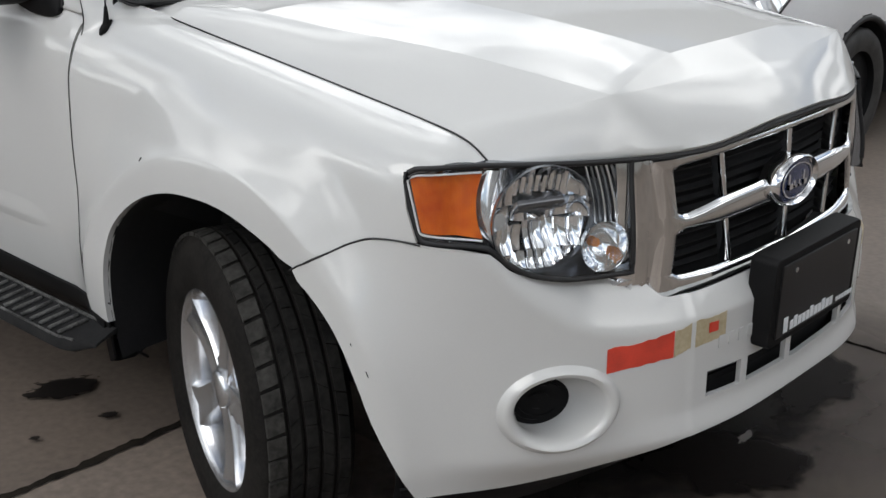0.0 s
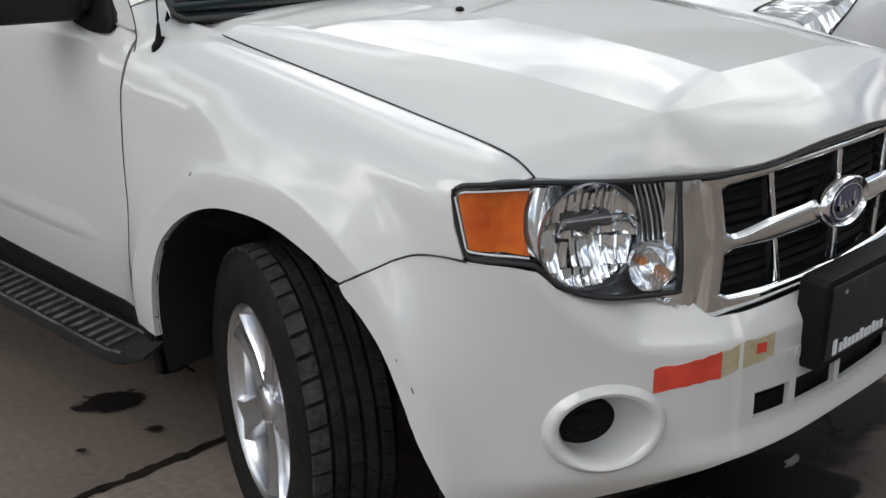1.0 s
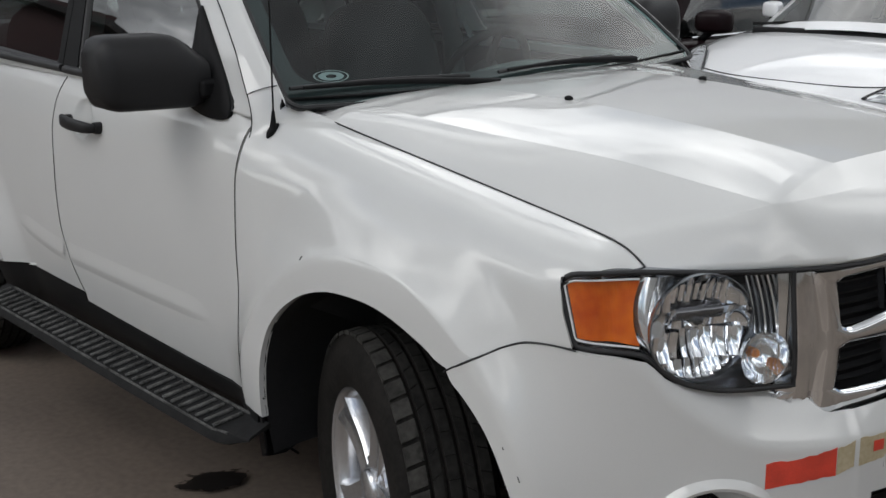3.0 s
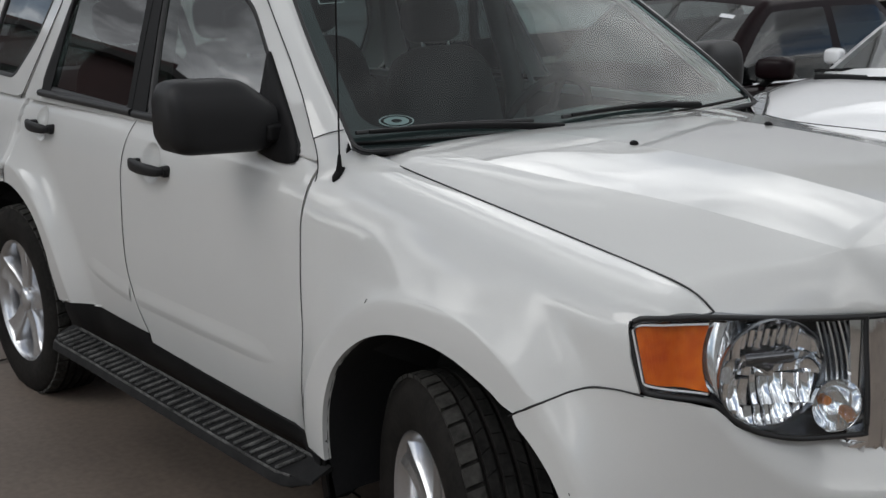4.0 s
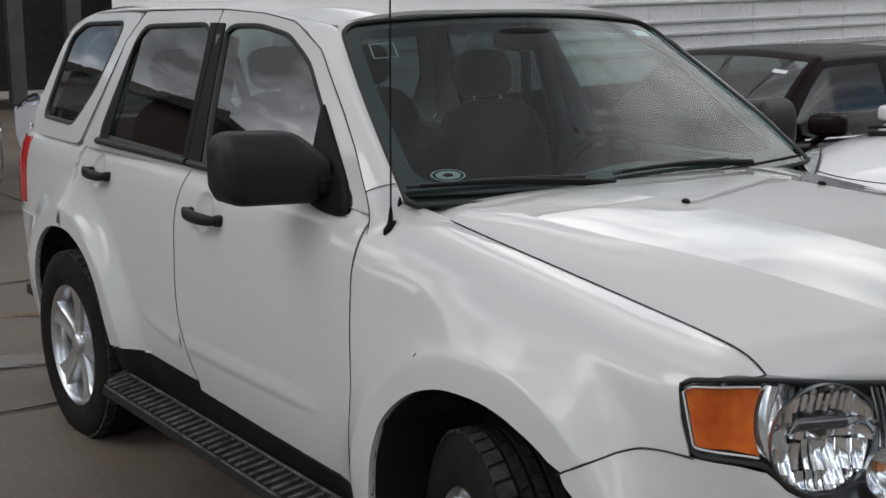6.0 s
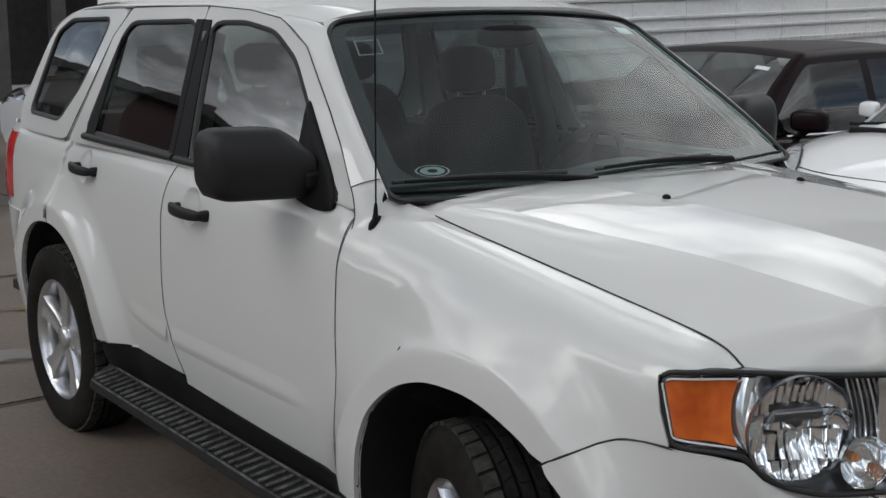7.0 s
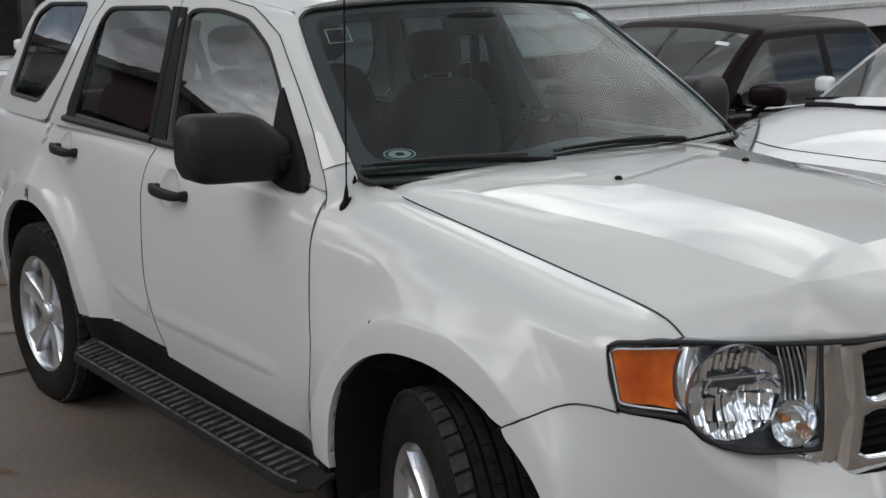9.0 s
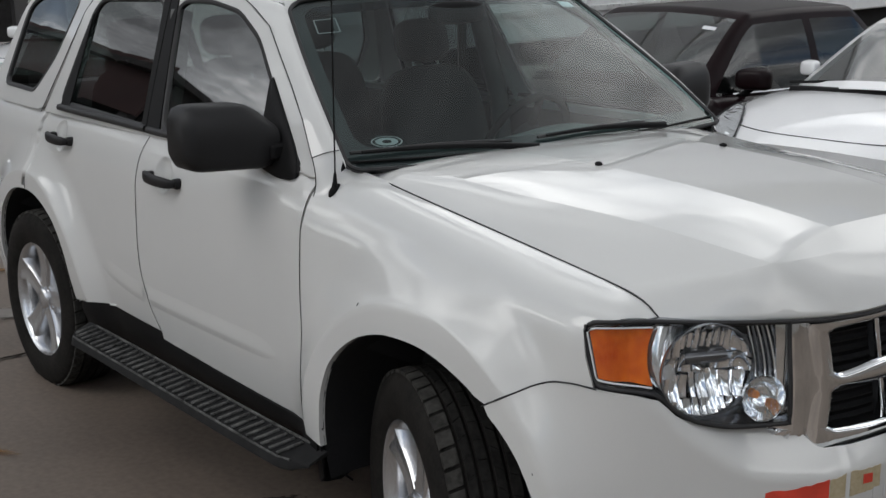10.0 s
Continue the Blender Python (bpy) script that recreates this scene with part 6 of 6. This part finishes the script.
# ---- other vehicles ----
def parked_car(name, label, paint, m, length, width, height, belt=0.98, nose_h=0.70, bonnet_len=1.15, boot_len=0.8, group="", glass=None, rake=0.62):
    """A plain road car in its own frame: nose towards +x, its middle at the origin."""
    glass = glass or TINTED
    root = thing(name, label, "car", group=group)
    L, W = length / 2, width / 2
    xs = [-L + length * i / 120 for i in range(121)]
    xf, xr = L - bonnet_len, -L + boot_len

    def w(x):
        t = x / L
        return W * (1 - 0.16 * max(0, (abs(t) - 0.62) / 0.38) ** 2.2)

    def top(x):
        if x > xf:
            t = (x - xf) / (L - xf)
            return belt + 0.02 - (belt + 0.02 - nose_h) * t ** 2.1
        if x < xr:
            t = (xr - x) / (xr + L)
            return belt + 0.04 - 0.10 * t ** 2
        return belt
    rows = []
    for x in xs:
        ww, zt = w(x), top(x)
        end = max(0, (abs(x) / L - 0.93) / 0.07)
        lo = 0.24 + 0.06 * end
        half = [(ww * 0.93, lo), (ww * 0.955, lo + 0.04), (ww * 0.97, lo + 0.08), (ww * 0.985, lo + 0.12), (ww * 0.992, 0.40), (ww * 0.997, 0.44), (ww, 0.48), (ww, 0.52), (ww, 0.56), (ww, 0.60), (ww, 0.64), (ww, 0.67), (ww, 0.70), (ww * 0.985, max(0.72, zt - 0.09)), (ww * 0.95, zt - 0.03), (ww * 0.88, zt), (ww * 0.62, zt + 0.018), (ww * 0.30, zt + 0.026), (0, zt + 0.028)]
        ring = [Vector((x - 0.05 * end * (abs(y) / W) ** 2 * (1 if x > 0 else -1), -y, z)) for y, z in half] + [Vector((x - 0.05 * end * (abs(y) / W) ** 2 * (1 if x > 0 else -1), y, z)) for y, z in half[-2::-1]]
        rows.append(ring)
    axles = (L - 0.86, -L + 0.88)

    def open_arch(i, j):
        c = sum((rows[a][b] for a in (i, i + 1) for b in (j, j + 1)), Vector()) / 4
        if abs(c.y) < W * 0.7 or c.z > 0.72:
            pass
        elif any(math.hypot(c.x - ax, c.z - 0.31) < 0.378 for ax in axles):
            return True
        return xr + 0.15 < c.x < xf - 0.1 and abs(c.y) < W * 0.86 and c.z > belt - 0.02
    bm = sheet(rows, skip=open_arch)
    for ring in (rows[0], rows[-1]):
        bm.faces.new([bm.verts.new(p) for p in ring])
    bmesh.ops.remove_doubles(bm, verts=bm.verts, dist=0.0005)
    body = part("body", bm, paint, root)
    bm = bmesh.new()
    box(bm, -L + 0.35, L - 0.3, -W * 0.66, W * 0.66, 0.24, belt - 0.16)
    part("floor_pan", bm, VOID, root, smooth=False)
    # cabin
    rake_f, rake_r = rake, 0.50
    n, across, ns = 110, 14, 9
    rows2, sill = [], []
    x0, x1 = xf + 0.10, xr - 0.02
    for i in range(n + 1):
        x = x0 + (x1 - x0) * i / n
        tf, tr = min(1, (x0 - x) / rake_f), min(1, (x - x1) / rake_r)
        rise = min(tf, tr)
        roof = height - 0.05 * ((x - (x0 + x1) / 2 + 0.25) / ((x0 - x1) / 2)) ** 2
        zt = belt + 0.01 + (roof - belt - 0.01) * (1 - (1 - rise) ** 1.25)
        wb = W * 0.90 - 0.03 * (1 - rise)
        wt = wb - 0.18 * (zt - belt) / (height - belt) ** 1
        ring = []
        # the side windows' upper edge keeps its distance from the roof's and the pillars' line
        zb = belt - 0.01
        zw = max(zb + 0.004, zt - 0.075 - 0.065 * (1 - rise))
        sill.append(zw - zb)
        for k in range(ns + 1):
            z = zb + (zw - zb) * k / (ns - 2) if k <= ns - 2 else zw + (zt - 0.01 - zw) * (k - ns + 2) / 2
            t = (z - zb) / max(1e-6, zt - 0.01 - zb)
            ring.append((wb + (wt - wb) * t + 0.015 * math.sin(math.pi * t), z))
        crown = 0.03 + 0.03 * (1 - rise)
        cross = [(wt * (1 - k / across), zt + crown * (1 - (1 - k / across) ** 2)) for k in range(1, across + 1)]
        pts = ring + cross
        rows2.append([Vector((x + (0.10 * (1 - (y / wb) ** 2) * (1 - tf) if tf < 1 else 0), -y, z)) for y, z in pts] + [Vector((x + (0.10 * (1 - (y / wb) ** 2) * (1 - tf) if tf < 1 else 0), y, z)) for y, z in pts[-2::-1]])
    m_cols = len(rows2[0])
    i_f, i_r = int(n * rake_f / (x0 - x1)), n - int(n * rake_r / (x0 - x1))
    i_b = int(n * 0.52)

    def kind(i, j):
        sidej = j < ns or j >= m_cols - 1 - ns
        jj = j if j < ns else m_cols - 2 - j
        if not sidej:
            if 3 <= i < i_f - 4 and ns + 1 <= j < m_cols - 2 - ns:
                return "windscreen"
            if i_r + 3 <= i < n - 3 and ns + 1 <= j < m_cols - 2 - ns:
                return "rear_window"
            return ""
        if jj < ns - 2 and min(sill[i], sill[i + 1]) > 0.03 and not i_b <= i < i_b + 4:
            return "front_window" if i < i_b else "back_window"
        return ""
    part("cabin", sheet(rows2, skip=lambda i, j: bool(kind(i, j))), paint, root)
    for nm in ("windscreen", "rear_window"):
        part(nm, sheet(rows2, skip=lambda i, j: kind(i, j) != nm), DARKSCREEN, root)
    for nm in ("front_window", "back_window"):
        for lo, hi in ((0, m_cols // 2), (m_cols // 2, m_cols)):
            part("side_window", sheet(rows2, skip=lambda i, j: kind(i, j) != nm or not lo <= j < hi), glass, root)
    for sg in (-1, 1):
        part("window_strip", tube([Vector((x, sg * (W * 0.905 - 0.03 * (1 - min(1, (x0 - x) / rake_f, (x - x1) / rake_r))), belt + 0.006)) for x in [x0 - 0.2 + (x1 - x0 + 0.4) * i / 12 for i in range(13)]], 0.010, 6), CHROME if "sedan" in name else SEAL, root)
        # lamps sweep back over the front corners: a faceted reflector under a clear cover
        def on_nose(x, f, out):
            ww, zt = w(x), top(x)
            y_ = ww * f
            z_ = spline([(0.30, zt + 0.026), (0.62, zt + 0.018), (0.88, zt), (0.95, zt - 0.03), (0.985, max(0.72, zt - 0.09)), (0.998, max(0.70, zt - 0.15))], f)
            back = 0.05 * max(0, (x / L - 0.93) / 0.07) * (y_ / W) ** 2
            return Vector((x - back + 0.4 * out, sg * (y_ + out), z_ + out))

        g, cover = [], []
        rng_h = random.Random(4)
        for i in range(17):
            t = i / 16
            x = L - 0.02 - 0.45 * t
            f0, f1 = 0.60 + 0.24 * t ** 1.4, 0.997 - 0.09 * t ** 2
            g.append([on_nose(x, f0 + (f1 - f0) * k / 7, 0.003 + rng_h.uniform(0, 0.006)) for k in range(8)])
            cover.append([on_nose(x, f0 + (f1 - f0) * k / 7, 0.013) for k in range(8)])
        edge = [r[0] for r in cover] + cover[-1][1:] + [r[-1] for r in cover[-2::-1]]
        part("headlamp", sheet(g), REFLECT, root, "clear headlamp", smooth=False)
        part("lamp_cover", sheet(cover), CLEAR, root)
        part("lamp_rim", tube([p_ - Vector((0, 0, 0.004)) for p_ in edge], 0.0045, 6), SEAL, root)
        bm = bmesh.new()
        bmesh.ops.create_uvsphere(bm, u_segments=16, v_segments=10, radius=1)
        for v in bm.verts:
            b_ = [math.copysign(abs(c) ** 0.5, c) for c in v.co]
            size = 0.72 if "hatch" in name else 1.0
            v.co = Vector((xf - (0.30 if "hatch" in name else 0.24) + size * (0.060 * b_[0] + 0.03 * b_[1] * sg * -1), sg * (W + 0.03) + size * 0.100 * b_[1], belt + 0.108 + size * 0.068 * b_[2] * (1 - 0.12 * b_[0])))
        part("mirror", bm, paint, root)
        part("mirror_stalk", tube([(xf - 0.29, sg * W * 0.88, belt - 0.01), (xf - 0.28, sg * (W + 0.02), belt + 0.07)], 0.022, 8), BLACK, root)
        for ax in axles:
            wh = part("wheel", lathe([(0.20, -0.085), (0.25, -0.10), (0.30, -0.09), (0.315, -0.07), (0.315, 0.07), (0.30, 0.09), (0.25, 0.10)], 48), RUBBER, root)
            wh.matrix_world = pose(ax, sg * (W - 0.10), 0.315, 0, 0, 0 if sg < 0 else 180)
            part("rim", lathe([(0.205, -0.082), (0.20, -0.05), (0.09, -0.06), (0.06, -0.085), (0.002, -0.086)], 30), BLACK if "hatch" in name else ALLOY, wh)
            part("arch", sheet([[Vector((ax + r * math.cos(radians(a)), sg * y, 0.315 + r * math.sin(radians(a)))) for y, r in ((W - 0.012, 0.36), (W * 0.66, 0.36))] for a in range(-10, 191, 10)]), VOID, root)
        for ax in axles:
            part("arch_lip", tube([(ax + 0.372 * math.cos(radians(a)), sg * (w(ax + 0.372 * math.cos(radians(a))) - 0.004), 0.31 + 0.372 * math.sin(radians(a))) for a in range(-8, 189, 7)], 0.016, 8), SEAL, root)
        for xh in (-0.05, -0.95):
            part("door_handle", tube([(xh, sg * (W + 0.004), belt - 0.13), (xh - 0.08, sg * (W + 0.022), belt - 0.128), (xh - 0.17, sg * (W + 0.004), belt - 0.125)], 0.012, 8), paint, root)
        # panel gaps
        for xg in (xf - 0.28, -0.15):
            part("door_gap", tube([(xg, sg * (w(xg) + 0.0005), z) for z in (0.34, 0.5, 0.66)] + [(xg - 0.01, sg * (w(xg) * 0.987), belt - 0.085)], 0.003, 5), SEAL, root)
        part("bonnet_gap", tube([Vector((xf + 0.02 + (bonnet_len - 0.22) * t, sg * (w(xf + (bonnet_len - 0.2) * t) * 0.86), top(xf + 0.02 + (bonnet_len - 0.22) * t) + 0.003)) for t in (0, 0.2, 0.4, 0.6, 0.8, 1)], 0.003, 5), SEAL, root)
    part("bonnet_gap", tube([Vector((L - 0.10 - 0.30 * (abs(y) / W) ** 3, y, top(L - 0.10 - 0.30 * (abs(y) / W) ** 3) + 0.027 - 0.026 * (abs(y) / W) ** 2)) for y in [-W * 0.80 + W * 1.6 * i / 24 for i in range(25)]], 0.004, 5), SEAL, root)
    bm = bmesh.new()
    box(bm, L - 0.03, L + 0.012, -W * 0.50, W * 0.50, 0.34, 0.42), box(bm, L - 0.05, L + 0.006, -W * 0.42, W * 0.42, 0.53, 0.62)
    part("front_grille", bm, BLACK, root, smooth=False, bevel=0.01)
    bm = tube([Vector((xf + 0.16, y, belt + 0.035 - 0.02 * (y / W) ** 2)) for y in [-W * 0.8 + W * 1.6 * i / 10 for i in range(11)]], 0.03, 8)
    part("cowl", bm, BLACK, root)
    for y in (-0.35, 0.28):
        part("wiper", tube([(xf + 0.13, y + 0.3, belt + 0.055), (xf + 0.06, y - 0.1, belt + 0.085), (xf + 0.10, y - 0.42, belt + 0.06)], 0.009, 6), BLACK, root)
    for x, y in ((xf - 1.35, -0.36), (xf - 1.35, 0.36), (xf - 2.1, -0.36), (xf - 2.1, 0.36)):
        bm = bmesh.new()
        bmesh.ops.create_uvsphere(bm, u_segments=16, v_segments=10, radius=1)
        for v in bm.verts:
            p = [math.copysign(abs(c) ** 0.6, c) for c in v.co]
            v.co = Vector((x + 0.09 * p[0] - 0.08 * p[2], y + 0.23 * p[1], 0.86 + 0.32 * p[2]))
        part("seat", bm, FABRIC, root)
    if "sedan" in name:
        i0, j0 = int(0.72 * i_f), m_cols - 5 - ns
        c = rows2[i0][j0]
        e1, e2 = (rows2[i0][j0 + 1] - rows2[i0][j0 - 1]).normalized(), (rows2[i0 + 2][j0] - rows2[i0 - 2][j0]).normalized()
        up_ = e2.cross(e1).normalized() * 0.003
        up_ = up_ if up_.z > 0 else -up_
        bm = bmesh.new()
        bm.faces.new([bm.verts.new(c + up_ + e1 * a + e2 * b) for a, b in ((-0.055, -0.018), (0.055, -0.018), (0.055, 0.018), (-0.055, 0.018))])
        part("screen_sticker", bm, WHITE_PRINT, root, "small white paper sticker", smooth=False)
    root.matrix_world = m
    return root


WHITE2 = material("bright_white_paint", (0.80, 0.81, 0.82), 0.40, coat=1.0, vary=0.012)
MAROON = material("dark_maroon_paint", (0.010, 0.0045, 0.0055), 0.35, coat=0.06, vary=0.15, spec=0.10)
SILVER = material("silver_paint", (0.42, 0.45, 0.48), 0.30, metal=0.6, coat=1.0, vary=0.03)
DARKGLASS = glass_material("sedan_glass", (0.26, 0.30, 0.29), 0.11, 0.006)
DARKSCREEN = glass_material("parked_car_screen", (0.50, 0.58, 0.57), 0.20, 0.02)
parked_car("white_hatchback", "bright white car parked nose-in beside the suv", WHITE2, pose(-1.41, 4.75, -0.10, 0, 0, -90), 4.2, 1.78, 1.47, belt=1.025, nose_h=0.84, bonnet_len=1.02, rake=0.72)
parked_car("dark_sedan", "dark maroon sedan with chrome window strip in the row behind", MAROON, pose(-3.53, 4.70, -0.10, 0, 0, -92), 4.7, 1.80, 1.47, glass=DARKGLASS, belt=0.945, bonnet_len=1.25, boot_len=1.38)
parked_car("silver_car", "silver car facing out at the yard's far side", SILVER, pose(-7.9 - 2.1, -0.20, 0), 4.2, 1.72, 1.45)
parked_car("white_car", "white car parked in front of the dark shed", WHITE2, pose(-11.9, 3.85, -0.05, 0, 0, -50), 4.6, 1.80, 1.50, belt=0.86, nose_h=0.72)

# ---- trailer ----
TRAILER = material("trailer_sheet", (0.87, 0.87, 0.87), 0.45, vary=0.05, scale=1.2, fine=30)
RAIL = material("trailer_rail", (0.74, 0.74, 0.73), 0.35, metal=0.3, vary=0.05)
trailer = thing("box_trailer", "white riveted box trailer parked behind the cars", "trailer", pose(0, 0, -0.10))
TX, TY0, TY1 = -4.85, 1.3, 15.5
bm = bmesh.new()
box(bm, TX - 2.5, TX, TY0, TY1, 1.22, 3.95)
part("box_body", bm, TRAILER, trailer, smooth=False, bevel=0.02)
for z, h in ((1.440, 0.05), (1.571, 0.030), (1.667, 0.030), (1.815, 0.028), (2.7, 0.03), (3.89, 0.08)):
    bm = bmesh.new()
    box(bm, TX + 0.001, TX + 0.028, TY0 + 0.01, TY1 - 0.01, z - h / 2, z + h / 2)
    part("rail", bm, RAIL, trailer, smooth=False, bevel=0.008)
bm = bmesh.new()
for k in range(int((TY1 - TY0) / 0.07)):
    y = TY0 + 0.05 + 0.07 * k
    box(bm, TX + 0.028, TX + 0.034, y - 0.008, y + 0.008, 1.444, 1.462)
tagged(part("rivet", bm, RAIL, trailer, smooth=False), kind="stuff")
for k in range(int((TY1 - TY0) / 0.6)):
    bm = bmesh.new()
    y = TY0 + 0.3 + 0.6 * k
    box(bm, TX + 0.001, TX + 0.006, y - 0.03, y + 0.03, 1.47, 3.84)
    part("seam_strip", bm, TRAILER, trailer, smooth=False)
    bm = bmesh.new()
    for j in range(23):
        box(bm, TX + 0.006, TX + 0.010, y - 0.006, y + 0.006, 1.50 + 0.10 * j, 1.514 + 0.10 * j)
    part("rivet", bm, RAIL, trailer, smooth=False)
for y in (TY0 + 1.2, TY0 + 2.4, TY1 - 1.0):
    for x in (TX - 0.35, TX - 2.15):
        wh = part("wheel", lathe([(0.25, -0.12), (0.45, -0.12), (0.50, -0.09), (0.50, 0.09), (0.45, 0.12), (0.25, 0.12), (0.24, 0.0), (0.01, 0.0)], 40), RUBBER, trailer)
        wh.matrix_world = pose(x, y, 0.50 - 0.0245 * (y - 5.7), 0, 0, 90)
bm = bmesh.new()
box(bm, TX - 2.3, TX - 0.2, TY0 + 0.2, TY1 - 0.2, 1.02, 1.216)
part("chassis", bm, VOID, trailer, smooth=False)
# the yard falls away under it: the box stands a little nose up
trailer.matrix_world = Matrix.Translation((0, 5.7, -0.10)) @ Matrix.Rotation(radians(1.4), 4, "X") @ Matrix.Translation((0, -5.7, 0))

# ---- buildings round the yard ----
DARKWALL = material("shed_wall", (0.045, 0.042, 0.042), 0.8, vary=0.2, scale=0.6, fine=8)
REDWALL = material("red_fascia", (0.050, 0.014, 0.013), 0.6, vary=0.12, scale=0.8)
POSTGREY = material("post_paint", (0.075, 0.072, 0.072), 0.7, vary=0.15, scale=3)
GREYWALL = material("block_wall", (0.34, 0.33, 0.31), 0.85, vary=0.10, scale=0.8, fine=14)


def shed(name, label, x0, x1, y0, y1, h, face):
    """An open-fronted shed: back wall, posts along its open face, flat roof and fascia."""
    root = thing(name, label, "building")
    t = 0.2
    walls = [(x0, x1, y1 - t, y1), (x0, x1, y0, y0 + t), (x0, x0 + t, y0 + t, y1 - t), (x1 - t, x1, y0 + t, y1 - t)]
    skip_ = {"+x": 3, "+y": 0, "-y": 1}[face]
    for k, wl_ in enumerate(walls):
        if k != skip_:
            part("wall", box(bmesh.new(), *wl_, 0, h), DARKWALL, root, smooth=False)
    part("roof", box(bmesh.new(), x0 - 0.3, x1 + 0.3, y0 - 0.3, y1 + 0.3, h, h + 0.15), DARKWALL, root, smooth=False)
    if face == "+x":
        part("fascia", box(bmesh.new(), x1 + 0.3, x1 + 0.36, y0, y1, h - 0.7, h + 0.25), REDWALL, root, smooth=False)
        for k in range(15):
            y = y0 + 0.4 + (y1 - y0 - 0.8) * k / 14
            part("post", box(bmesh.new(), x1 - 0.2, x1 + 0.0, y - 0.14, y + 0.14, 0, h), POSTGREY, root, smooth=False)
    else:
        yf = y1 if face == "+y" else y0
        part("fascia", box(bmesh.new(), x0, x1, yf - 0.03 if face == "-y" else yf, yf if face == "-y" else yf + 0.06, h - 1.1, h + 0.35), REDWALL, root, smooth=False)
        for k in range(9):
            x = x0 + 0.4 + (x1 - x0 - 0.8) * k / 8
            part("post", box(bmesh.new(), x - 0.14, x + 0.14, yf - 0.2, yf, 0, h), POSTGREY, root, smooth=False)
    return root


shed("open_shed", "dark open-fronted shed with grey posts at the yard's end", -25, -21, -2, 14, 5.7, "+x")
red_shed = shed("red_shed", "long dark shed with a dark red fascia across the yard", -22, 0, -7, 0, 5.9, "+y")
red_shed.matrix_world = pose(-18.9, -8.3, 0, 0, 0, -14)
structure("wall_south", box(bmesh.new(), -34, 30, -26.3, -26, 0, 3.5), GREYWALL, "plain grey block wall added to close the yard", "wall", smooth=False)
# unseen, added to hold low sky light off the nose and bumper
structure("added_wall_east", box(bmesh.new(), 11, 11.3, -14, 30, 0, 5.0), GREYWALL, "plain grey block wall added to close the yard", "wall", smooth=False)
# unseen, added so the bonnet's flat middle mirrors grey, not bright sky
added_wall = structure("added_wall_west", box(bmesh.new(), 0, 17, 0, 0.3, 0, 8.0), GREYWALL, "unseen tall grey wall added for the bonnet's reflection", "wall", smooth=False)
added_wall.matrix_world = pose(-13.5, 9.7, 0, 0, 0, 54.5)
structure("wall_north", box(bmesh.new(), -34, 11, 30, 30.3, 0, 3.5), GREYWALL, "plain grey block wall added to close the yard", "wall", smooth=False)
